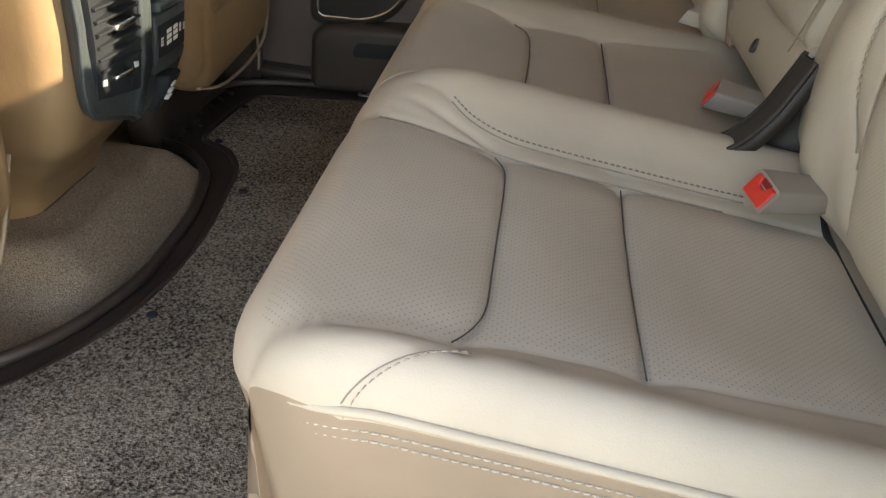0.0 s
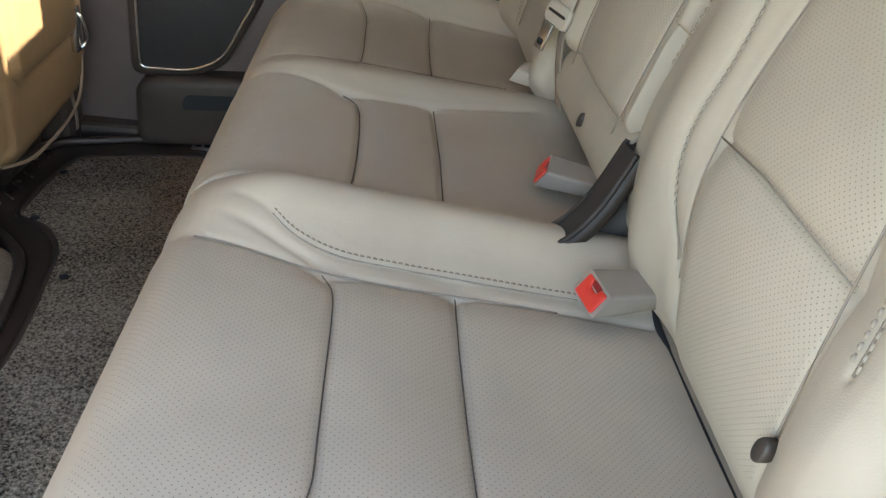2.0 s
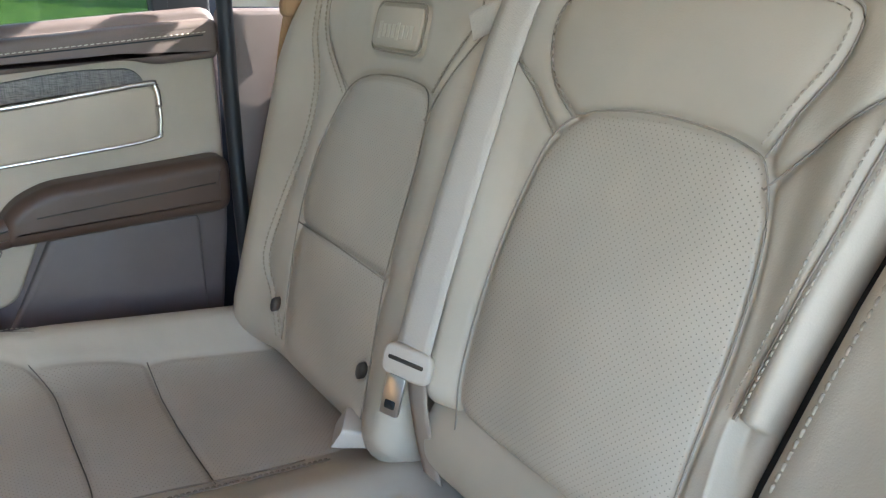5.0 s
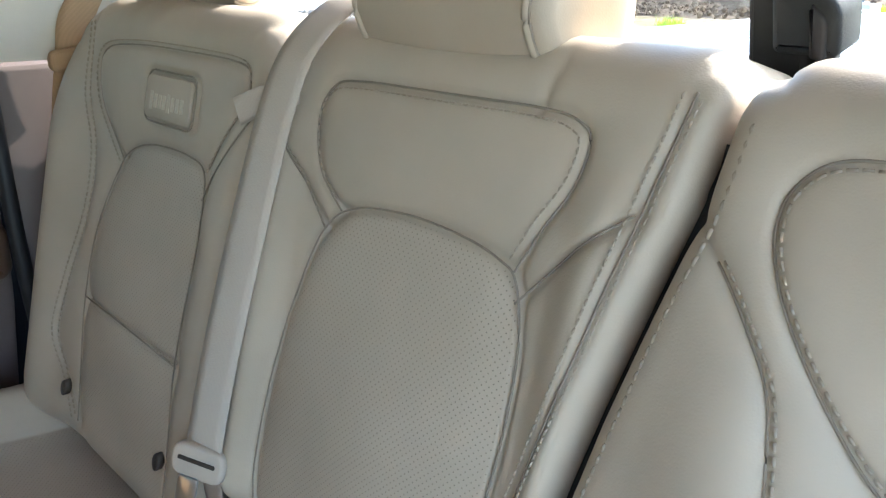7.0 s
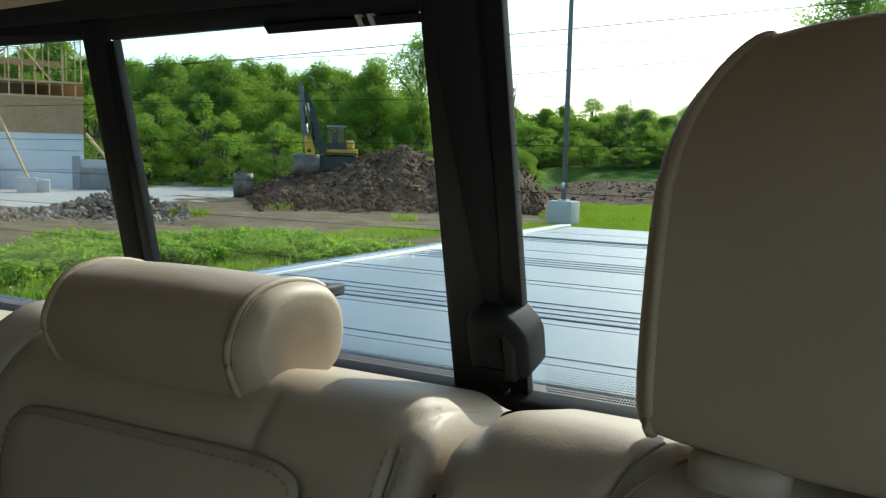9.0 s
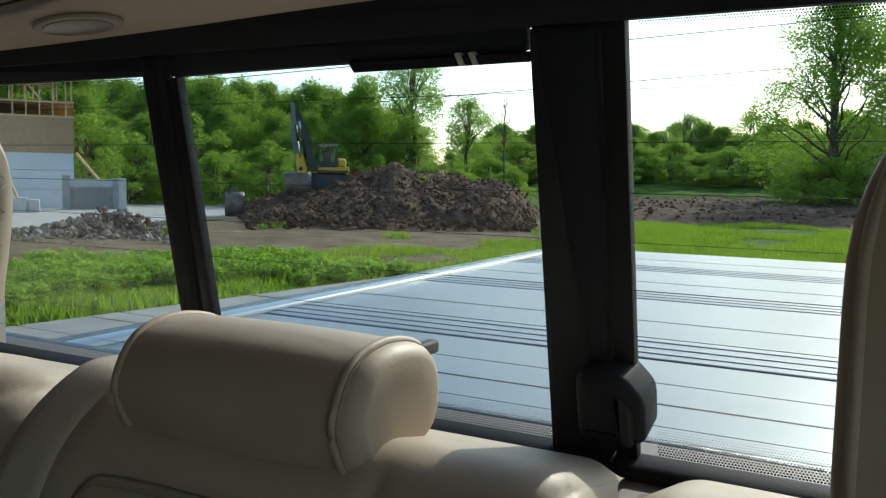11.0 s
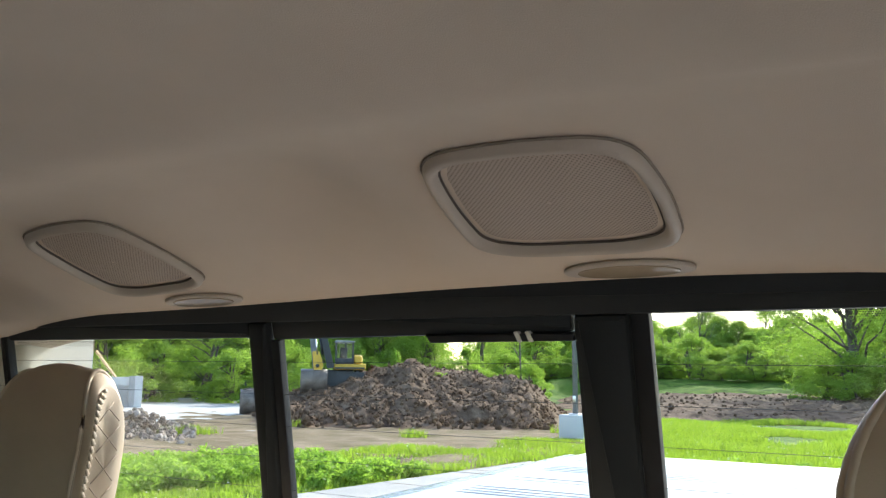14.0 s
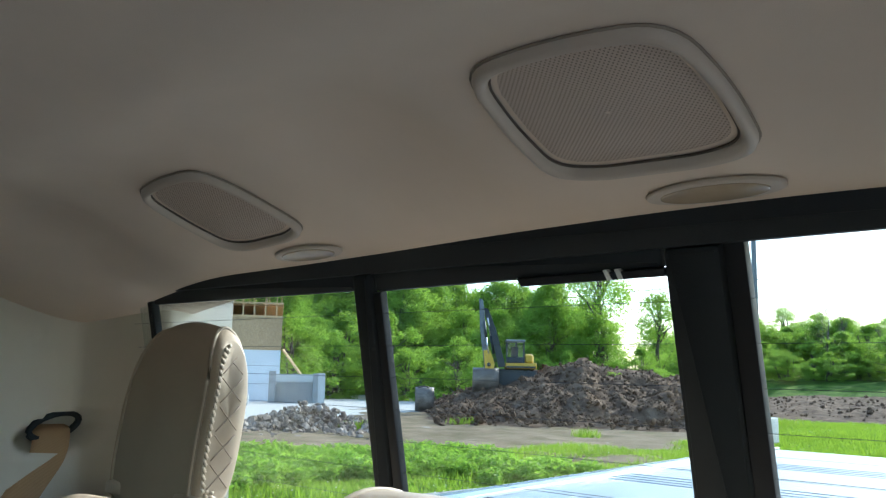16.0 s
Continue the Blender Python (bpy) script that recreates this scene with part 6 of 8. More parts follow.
# ---- floor mats ----
def mats():
    tray = thing("floor_mat", "brown rubber floor tray with a looped pile insert", "floor mat", "", (0.0, 0.25, 0.0))
    outer = rounded(((-0.80, 0.02), (0.775, 0.02), (0.785, 0.24), (0.690, 0.525), (0.440, 0.545), (0.338, 0.560), (0.318, 0.478), (0.245, 0.405), (0.10, 0.368), (-0.13, 0.362), (-0.29, 0.410), (-0.40, 0.500), (-0.78, 0.58)), (0.03, 0.03, 0.06, 0.06, 0.05, 0.03, 0.05, 0.06, 0.08, 0.08, 0.08, 0.08, 0.03), 7)
    part("tray", slab(outer, 0.022, lambda a, b, c: Vector((a, b, c + 0.001)), 0.006, 3), RUBBER, tray, "dark brown rubber tray")
    part("rim", tube([(p[0], p[1], 0.030) for p in outer], 0.010, 8, True), RUBBER, tray)
    inner_rim = rounded(((-0.76, 0.05), (0.69, 0.05), (0.690, 0.22), (0.640, 0.438), (0.55, 0.456), (0.372, 0.468), (0.350, 0.402), (0.275, 0.352), (0.02, 0.320), (-0.17, 0.328), (-0.32, 0.376), (-0.44, 0.46), (-0.75, 0.52)), (0.03, 0.03, 0.04, 0.04, 0.04, 0.03, 0.05, 0.06, 0.08, 0.08, 0.08, 0.08, 0.03), 7)
    part("insert_rim", tube([(p[0], p[1], 0.0255) for p in inner_rim], 0.0075, 8, True), RUBBER, tray)
    ins = inner_rim * np.array((0.985, 0.975)) + np.array((0, 0.006))
    part("pile_insert", slab(ins, 0.010, lambda a, b, c: Vector((a, b, c + 0.022)), 0.003, 2), LOOP, tray, "grey-brown looped pile insert")
    for x, y in ((-0.205, 0.312), (0.182, 0.314), (0.366, 0.428), (0.555, 0.440)):
        snap = [(x + 0.008 * math.cos(k * math.tau / 14), y + 0.008 * math.sin(k * math.tau / 14)) for k in range(14)]
        part("snap", slab(snap, 0.004, lambda a, b, c: Vector((a, b, c + 0.0305)), 0.0015), BLACK, tray, "black plastic snap")
    for k in range(7):
        x = 0.345 + 0.048 * k
        y = 0.496 + 0.004 * (k % 2)
        part("rib", tube([(x, y, 0.024), (x + 0.018, y + 0.020, 0.0255), (x + 0.03, y + 0.012, 0.024)], 0.0032, 6), RUBBER, tray)
    badge = rounded(((0.735, 0.135), (0.770, 0.135), (0.770, 0.225), (0.735, 0.225)), 0.008, 4)
    plate = part("badge", slab(badge, 0.004, lambda a, b, c: Vector((a, b, c + 0.0235)), 0.001), STEEL, tray, "small metal badge with unreadable writing")
    for k in range(4):
        part("badge_bar", slab(((0.745, 0.145 + 0.02 * k), (0.760, 0.145 + 0.02 * k), (0.760, 0.158 + 0.02 * k), (0.745, 0.158 + 0.02 * k)), 0.0012, lambda a, b, c: Vector((a, b, c + 0.0275))), BLACK, plate, "", False)
    structure("door_sill_right", box(0.76, 0.86, 0.10, 0.56, 0.0, 0.055, 0.015, 3), DARK_TRIM, "dark brown plastic door sill", "door sill", False)
    structure("pillar_foot", box(0.72, 0.80, 0.47, 0.60, 0.0, 0.20, 0.025, 3), DARK_TRIM, "dark brown foot of the middle pillar", "pillar", False)


mats()


# ---- outside: truck bed ----
PAINT = noisy("dark_truck_paint", ((0.3, (0.035, 0.042, 0.055)), (0.7, (0.045, 0.052, 0.066))), 3, 0.22, 0.3, fine=1500)
COVER = noisy("textured_cover_aluminium", ((0.3, (0.13, 0.148, 0.170)), (0.7, (0.18, 0.200, 0.225))), 260, 0.32, 0.6, relief=0.35, relief_size=0.0012, rough_var=0.05)
RAIL = noisy("anodised_rail", ((0.3, (0.36, 0.38, 0.40)), (0.7, (0.46, 0.48, 0.50))), 14, 0.3, 0.9, stretch=(1, 0.05, 1))


def bed_cover():
    c = thing("bed_cover", "dark textured folding truck bed cover in joined panels", "bed cover", "", (0, -2.0, 0.79))
    ys = [-0.93, -1.507, -2.195, -2.85, -3.58]
    for y1, y0 in zip(ys, ys[1:]):
        bm = box(-0.773, 0.773, y0 + 0.006, y1 - 0.006, 0.800, 0.828, 0.004)
        p = part("panel", bm, COVER, c, "", False)
        for f in (0.53,):
            y = y1 + (y0 - y1) * f
            part("groove_line", box(-0.770, 0.770, y - 0.0022, y + 0.0022, 0.826, 0.8286), SEAL, p, "", False)
        for y, w, h in ((y1 - 0.050, 0.010, 0.0296), (y1 - 0.098, 0.010, 0.0296), (y1 - 0.152, 0.012, 0.0296)):
            part("edge_rib", box(-0.773, 0.773, y - w, y + w, 0.820, 0.800 + h, 0.002), COVER, p, "", False)
    for y in ys[1:-1]:
        part("hinge", box(-0.773, 0.773, y - 0.0055, y + 0.0055, 0.795, 0.8225), SEAL, c, "black rubber hinge line", False)
    for s in (-1, 1):
        rail = part("side_rail", box(*sorted((s * 0.775, s * 0.822)), -3.60, -0.90, 0.79, 0.836, 0.004), RAIL, c, "bright aluminium side rail")
        part("rail_lip", box(*sorted((s * 0.825, s * 0.845)), -3.60, -0.90, 0.79, 0.829, 0.003), RAIL, rail)
    part("front_beam", box(-0.80, 0.80, -0.925, -0.885, 0.79, 0.828, 0.005), BLACK, c)


bed_cover()


def truck_body():
    for s, side in ((1, "right"), (-1, "left")):
        a, b = sorted((s * 0.848, s * 0.985))
        structure("bed_side_" + side, box(a, b, -3.66, -0.88, -0.25, 0.812, 0.03, 4), PAINT, "dark painted side of the truck bed", "truck bed")
        a, b = sorted((s * 0.945, s * 1.015))
        structure("cab_side_" + side, box(a, b, -0.83, -0.455, -0.30, 1.16, 0.02, 3), PAINT, "dark painted rear corner of the cab", "truck body")
        structure("rocker_" + side, box(a, b, -0.455, 1.66, -0.30, -0.05, 0.02, 3), PAINT, "dark painted sill below the doors", "truck body")
    structure("bed_floor", box(-0.845, 0.845, -3.60, -0.88, -0.05, 0.02), BLACK, "black floor of the truck bed", "truck bed", False)
    structure("tailgate", box(-0.845, 0.845, -3.67, -3.61, 0.02, 0.80, 0.02, 3), PAINT, "dark painted tailgate", "tailgate")
    structure("cab_back", box(-0.945, 0.945, -0.872, -0.842, -0.10, 0.90, 0.01), PAINT, "dark painted back of the cab", "truck body")


truck_body()

# ---- outside: ground ----
GRASS = noisy("grass_ground", ((0.32, (0.035, 0.068, 0.010)), (0.5, (0.070, 0.130, 0.014)), (0.68, (0.13, 0.18, 0.030))), 0.9, 0.95, relief=0.8, relief_size=0.06, fine=9, spec=0.1)
DIRT = noisy("brown_dirt", ((0.30, (0.062, 0.038, 0.024)), (0.5, (0.120, 0.077, 0.049)), (0.70, (0.21, 0.145, 0.098))), 2.2, 0.95, relief=1.0, relief_size=0.12, fine=11, spec=0.1)
TRACKED = noisy("trodden_earth", ((0.30, (0.10, 0.085, 0.035)), (0.5, (0.17, 0.125, 0.075)), (0.70, (0.24, 0.18, 0.12))), 1.1, 0.95, relief=0.6, relief_size=0.06, fine=7, spec=0.1)
GRAVEL = noisy("pale_gravel", ((0.30, (0.36, 0.34, 0.31)), (0.70, (0.52, 0.50, 0.465))), 3.0, 0.9, relief=0.5, relief_size=0.03, fine=14, spec=0.2)
CONCRETE = noisy("concrete_paving", ((0.28, (0.26, 0.245, 0.225)), (0.72, (0.36, 0.345, 0.32))), 1.3, 0.85, relief=0.25, relief_size=0.01, fine=60, spec=0.3)
STONE = noisy("grey_concrete", ((0.28, (0.26, 0.26, 0.26)), (0.72, (0.36, 0.36, 0.355))), 2.2, 0.85, relief=0.3, relief_size=0.01, fine=40)
BLOCKS = noisy("pale_concrete_block", ((0.28, (0.42, 0.42, 0.41)), (0.72, (0.52, 0.52, 0.51))), 2.2, 0.85, relief=0.3, relief_size=0.01, fine=40)
RUBBLE = noisy("broken_rubble", ((0.28, (0.12, 0.085, 0.062)), (0.5, (0.22, 0.165, 0.125)), (0.72, (0.40, 0.35, 0.30))), 2.4, 0.9, relief=0.5, relief_size=0.03, fine=18)
ZERO = -0.78


def field(x, y):
    """Height of the open ground."""
    return ZERO + 0.05 * np.sin(x * 0.21 + 1.0) * np.sin(y * 0.17) * sstep(10, 30, np.hypot(x, y + 4))


def ground():
    far = np.array([0, 3, 6, 9, 12, 15, 18, 22, 26, 30, 35, 42, 50, 60, 75, 95, 130, 190, 300, 600, 1500.0])
    turn = np.linspace(0, math.tau, 121)
    R, T = np.meshgrid(far, turn, indexing="ij")
    X, Y = R * np.cos(T), R * np.sin(T)
    structure("ground", lattice(np.stack((X, Y, field(X, Y)), -1)), GRASS, "open green field running to the horizon", "ground")


ground()

EYE_YAW = math.atan2(-1.766, 0.922)
SPREAD = 1.027


def spot(turn, far):
    """A place on the plain: the tangent of its bearing to the right of the main view out of the back, and its distance."""
    a = EYE_YAW - math.atan(turn * SPREAD)
    return np.array((-0.38 + far / SPREAD * math.cos(a), -0.18 + far / SPREAD * math.sin(a)))


def local(turn, far):
    """Maps (right, away, up) at a spot into the world."""
    c = spot(turn, far)
    a = EYE_YAW - math.atan(turn * SPREAD)
    f = np.array((math.cos(a), math.sin(a)))
    r = np.array((f[1], -f[0]))
    return lambda p, q, z: Vector((c[0] + p * r[0] + q * f[0], c[1] + p * r[1] + q * f[1], z))


def patch(name, turns, fars, height, mat, label, category="ground", edge=0.35, base=0.006, seed=0.0):
    """A piece of ground with an uneven border and its own relief: height(u, d) in metres over the plain, in polar plan."""
    nu, nf = 150, 90
    u, d = np.linspace(turns[0], turns[1], nu), np.geomspace(fars[0], fars[1], nf)
    U, D = np.meshgrid(u, d, indexing="ij")
    A = EYE_YAW - np.arctan(U * SPREAD)
    X, Y = -0.38 + D / SPREAD * np.cos(A), -0.18 + D / SPREAD * np.sin(A)
    s, t = (U - turns[0]) / (turns[1] - turns[0]), np.log(D / fars[0]) / np.log(fars[1] / fars[0])
    W = np.zeros_like(X)
    for i in range(nu):
        for j in range(nf):
            W[i, j] = noise.noise(Vector((X[i, j] * 0.22 + seed, Y[i, j] * 0.22, seed))) + 0.5 * noise.noise(Vector((X[i, j] * 0.7, Y[i, j] * 0.7 + seed, 3.0)))
    rim = np.minimum(np.minimum(s, 1 - s) / 0.10, np.minimum(t, 1 - t) / 0.12)
    cover = rim - edge + 0.55 * W
    Z = field(X, Y) + np.where(cover > 0, base + height(s, t, X, Y) * np.clip(cover / 1.0, 0, 1), -0.25 * np.clip(-cover * 4, 0.05, 1))
    structure(name, lattice(np.stack((X, Y, Z), -1)), mat, label, category)


def lumps(X, Y, size, seed, octaves=4):
    out = np.zeros(X.shape)
    it = np.nditer(X, flags=["multi_index"])
    for _ in it:
        i = it.multi_index
        amp, f, v = 1.0, 1.0 / size, 0.0
        for o in range(octaves):
            v += amp * noise.noise(Vector((X[i] * f + seed, Y[i] * f - seed, seed * 2 + o)))
            amp, f = amp * 0.55, f * 2.1
        out[i] = v
    return out


structure("pavement", slab(((-14, -17.4), (7.0, -17.2), (9.6, 0.0), (12.0, 16.0), (-14, 16.0)), 0.21, lambda a, b, c: Vector((a, b, ZERO - 0.15 + c)), 0.02), CONCRETE, "pale concrete paving beside the truck", "pavement", False)
for k in range(8):
    y = -15.0 + 2.6 * k
    structure("pavement_joint", box(1.2, 9.5 + 0.151 * y, y - 0.012, y + 0.012, ZERO + 0.055, ZERO + 0.0635), DIRT, "dark joint between paving slabs", "pavement", False)
for x in (3.6, 6.2):
    structure("pavement_joint", box(x - 0.012, x + 0.012, -17.1, 6, ZERO + 0.055, ZERO + 0.0635), DIRT, "dark joint between paving slabs", "pavement", False)

patch("gravel_yard", (-0.62, -0.185), (24.5, 62), lambda s, t, X, Y: 0.02 + 0 * X, GRAVEL, "pale gravel yard before the building site", "ground", 0.2, 0.012, 5.0)
patch("trodden_earth", (-0.66, -0.30), (15.5, 31), lambda s, t, X, Y: 0.04 + 0.05 * lumps(X, Y, 1.6, 4.0, 2), TRACKED, "bare trodden earth before the rubble", "ground", 0.15, 0.02, 6.0)
patch("trodden_earth", (-0.38, 0.14), (16.5, 42), lambda s, t, X, Y: 0.04 + 0.05 * lumps(X, Y, 1.6, 7.0, 2), TRACKED, "bare trodden earth with sparse grass", "ground", 0.15, 0.02, 2.0)


def mound_height(s, t, X, Y):
    ridge = np.interp(s, (0, 0.12, 0.26, 0.36, 0.45, 0.526, 0.58, 0.70, 0.80, 0.92, 1.0), (0.3, 0.65, 1.40, 1.95, 2.25, 2.80, 2.35, 2.05, 1.90, 1.55, 0.5))
    over = np.exp(-((t - 0.62) / 0.26) ** 2) + 0.35 * np.exp(-((t - 0.25) / 0.16) ** 2)
    return np.maximum(ridge * over * 0.88 + 0.34 * lumps(X, Y, 1.2, 11.0, 5) + 0.10, 0.02)


patch("dirt_mound", (-0.265, 0.115), (29.5, 50), mound_height, DIRT, "long heap of dug brown earth", "earth heap", 0.12, 0.02, 9.0)
patch("dirt_strip", (0.09, 0.70), (38, 78), lambda s, t, X, Y: np.maximum(0.18 * np.sin(np.clip(t, 0, 1) * math.pi) + 0.65 * t + 0.22 * lumps(X, Y, 1.8, 21.0, 4), 0.03), DIRT, "low strip of dug earth in the field", "earth heap", 0.25, 0.02, 14.0)
patch("far_grass_bank", (0.02, 0.80), (70, 140), lambda s, t, X, Y: 0.3 + 1.5 * sstep(0.0, 0.30, t) + 0.08 * lumps(X, Y, 2.5, 31.0, 2), GRASS, "grassy bank before the far trees", "ground", 0.1, 0.02, 17.0)


def rock_mesh(rng, size):
    bm = bmesh.new()
    bmesh.ops.create_icosphere(bm, subdivisions=1, radius=1)
    stretch = Vector((rng.uniform(0.7, 1.4), rng.uniform(0.6, 1.2), rng.uniform(0.35, 0.9)))
    for v in bm.verts:
        v.co = Vector(a * b for a, b in zip(v.co, stretch)) * size * rng.uniform(0.7, 1.2)
    return bm


def scatter_rocks(name, label, category, spots, sizes, mat, rng):
    """Loose broken pieces as one uncountable heap."""
    shapes = []
    for k in range(10):
        bm = rock_mesh(rng, 1.0)
        bm.verts.ensure_lookup_table()
        shapes.append((np.array([v.co[:] for v in bm.verts]), [[v.index for v in f.verts] for f in bm.faces]))
        bm.free()
    V, F, n = [], [], 0
    for (x, y, z), s in zip(spots, sizes):
        p, f = shapes[rng.randrange(10)]
        m = np.array(Euler([rng.uniform(0, 6.28) for _ in range(3)]).to_matrix())
        V.append(p @ m.T * s + np.array((x, y, z)))
        F += [[i + n for i in face] for face in f]
        n += len(p)
    me = bpy.data.meshes.new(name)
    me.from_pydata(np.concatenate(V).tolist(), [], F)
    me.materials.append(mat)
    ob = new(name, me)
    return tagged(ob, label, category, "", "stuff")


rng = random.Random(4)
spots, sizes = [], []
for k in range(1300):
    u, r = rng.uniform(-0.58, -0.32), rng.gauss(0, 1)
    far = 27.0 + 1.3 * r
    x, y = spot(u, far)
    h = 0.60 * math.exp(-((u + 0.405) / 0.055) ** 2) * math.exp(-(r / 1.1) ** 2) + 0.25 * math.exp(-(r / 1.2) ** 2)
    spots.append((x, y, ZERO + rng.uniform(0.2, 1.0) * h))
    sizes.append(rng.uniform(0.05, 0.15))
scatter_rocks("rubble_heap", "heap of broken concrete and stone rubble", "rubble", spots, sizes, RUBBLE, rng)
spots, sizes = [], []
for k in range(700):
    u = rng.uniform(-0.24, 0.10)
    x, y = spot(u, rng.uniform(29.5, 36))
    spots.append((x, y, ZERO + rng.uniform(0.0, 0.45)))
    sizes.append(rng.uniform(0.04, 0.16))
scatter_rocks("earth_clods", "loose clods at the foot of the earth heap", "clods", spots, sizes, DIRT, rng)


def clods_on(heap, count, small, large, label):
    """Clods lying on the skin of a heap, one uncountable lot."""
    me = bpy.data.objects[heap].data
    co = np.empty(len(me.vertices) * 3)
    me.vertices.foreach_get("co", co)
    co = co.reshape(-1, 3)
    co = co[co[:, 2] > field(co[:, 0], co[:, 1]) + 0.12]
    r = np.random.RandomState(count)
    at = co[r.randint(0, len(co), count)] + r.normal(0, 0.10, (count, 3)) * np.array((1, 1, 0.3))
    scatter_rocks(heap.split("_")[0] + "_clods", label, "clods", [tuple(p) for p in at], list(small + (large - small) * r.random(count) ** 3), DIRT, rng)


clods_on("dirt_mound", 12000, 0.02, 0.12, "loose dark clods lying over the earth heap")
clods_on("dirt_strip", 2500, 0.03, 0.16, "loose dark clods lying over the earth strip")


# ---- outside: plants ----
def leaf_material(name, dark, light, through_colour):
    m = bpy.data.materials.new(name)
    m.use_nodes = True
    t = m.node_tree
    b = shader(m)
    info = node(m, "ShaderNodeObjectInfo")
    geo = node(m, "ShaderNodeNewGeometry")
    add = node(m, "ShaderNodeMath")
    add.operation = "MULTIPLY_ADD"
    link(m, geo.outputs["Random Per Island"], add.inputs[0])
    add.inputs[1].default_value = 0.6
    scale = node(m, "ShaderNodeMath")
    scale.operation = "MULTIPLY"
    scale.inputs[1].default_value = 0.4
    link(m, info.outputs["Random"], scale.inputs[0])
    link(m, scale.outputs[0], add.inputs[2])
    col = ramp(m, add.outputs[0], ((0.1, dark), (0.9, light)))
    link(m, col, b.inputs["Base Color"])
    b.inputs["Roughness"].default_value = 0.55
    b.inputs["Specular IOR Level"].default_value = 0.25
    tr = node(m, "ShaderNodeBsdfTranslucent", Color=(*through_colour, 1))
    mix = node(m, "ShaderNodeMixShader")
    mix.inputs[0].default_value = 0.48
    link(m, b.outputs[0], mix.inputs[1])
    link(m, tr.outputs[0], mix.inputs[2])
    link(m, mix.outputs[0], t.nodes["Material Output"].inputs["Surface"])
    return m


LEAF = leaf_material("spring_leaf", (0.040, 0.085, 0.014), (0.22, 0.33, 0.055), (0.36, 0.56, 0.06))
LEAF_PALE = leaf_material("pale_leaf", (0.06, 0.12, 0.018), (0.26, 0.37, 0.07), (0.40, 0.60, 0.07))
BLADE = leaf_material("grass_blade", (0.035, 0.075, 0.008), (0.260, 0.360, 0.050), (0.34, 0.50, 0.04))
BARK = noisy("grey_bark", ((0.3, (0.07, 0.056, 0.044)), (0.7, (0.15, 0.125, 0.10))), 6, 0.9, relief=0.6, relief_size=0.02, stretch=(1, 1, 0.3))


def limb(bm, a, b, r0, r1, bend, rng, sides=6):
    pts = []
    for k in range(5):
        t = k / 4
        p = Vector(a).lerp(Vector(b), t)
        p += Vector((rng.uniform(-1, 1), rng.uniform(-1, 1), rng.uniform(-0.4, 0.4))) * bend * math.sin(t * math.pi)
        pts.append(p)
    got = tube(pts, np.linspace(r0, r1, 5), sides, caps=False)
    tmp = bpy.data.meshes.new("limb")
    got.to_mesh(tmp)
    got.free()
    bm.from_mesh(tmp)
    bpy.data.meshes.remove(tmp)


def leaves(centres, radii, count, size, rng):
    """Folded leaf sprays scattered round clump centres, as one mesh."""
    r = np.random.RandomState(rng.randrange(10 ** 6))
    pick = r.randint(0, len(centres), count)
    off = r.normal(0, 1, (count, 3))
    off /= np.linalg.norm(off, axis=1)[:, None]
    off *= (r.uniform(0.25, 1.0, count) ** 0.5)[:, None]
    C = np.array(centres)[pick] + off * np.array(radii)[pick][:, None] * np.array((1, 1, 0.75))
    d1 = r.normal(0, 1, (count, 3))
    d1[:, 2] *= 0.6
    d1 /= np.linalg.norm(d1, axis=1)[:, None]
    d2 = np.cross(d1, off + r.normal(0, 0.5, (count, 3)))
    d2 /= np.linalg.norm(d2, axis=1)[:, None] + 1e-9
    s = size * r.uniform(0.55, 1.25, count)[:, None]
    up = np.cross(d1, d2) * s * 0.25
    V = np.stack((C - d1 * s, C + d2 * s * 0.55 - up, C + d1 * s, C - d2 * s * 0.55 - up), 1).reshape(-1, 3)
    i = np.arange(count) * 4
    F = np.concatenate((np.stack((i, i + 1, i + 2), 1), np.stack((i, i + 2, i + 3), 1)))
    me = bpy.data.meshes.new("crown")
    me.from_pydata(V.tolist(), [], F.tolist())
    me.update()
    return me


def tree(name, label, height, spread, low, clumps, count, size, seed, mat, category="tree", stems=1):
    """A tapered trunk with limbs and a crown of leaf clumps with gaps."""
    rng = random.Random(seed)
    t = thing(name, label, category, "woodland")
    bm = bmesh.new()
    for k in range(stems):
        base = Vector((rng.uniform(-0.4, 0.4) * (stems > 1), rng.uniform(-0.4, 0.4) * (stems > 1), -0.05))
        top = Vector((rng.uniform(-0.5, 0.5), rng.uniform(-0.5, 0.5), height * 0.86))
        limb(bm, base, top, 0.028 * height / stems ** 0.4, 0.006 * height, 0.03 * height, rng, 8)
    centres, radii = [], []
    for k in range(clumps):
        z = low + (1 - low) * rng.random() ** 0.85
        wide = spread * (math.sin(min(1.0, (z - low) / (1 - low) * 0.9 + 0.14) * math.pi) ** 0.6)
        a, q = rng.uniform(0, math.tau), rng.random() ** 0.5
        c = Vector((wide * q * math.cos(a), wide * q * math.sin(a), z * height * rng.uniform(0.94, 1.03)))
        centres.append(c[:])
        radii.append(rng.uniform(0.07, 0.13) * height)
        if k % 3 == 0:
            limb(bm, (0, 0, max(0.15, z - 0.22) * height), c, 0.008 * height, 0.002 * height, 0.02 * height, rng, 5)
    part("trunk", bm, BARK, t, "grey-brown trunk and limbs")
    part("crown", leaves(centres, radii, count, size, rng), mat, t, "", False)
    return t


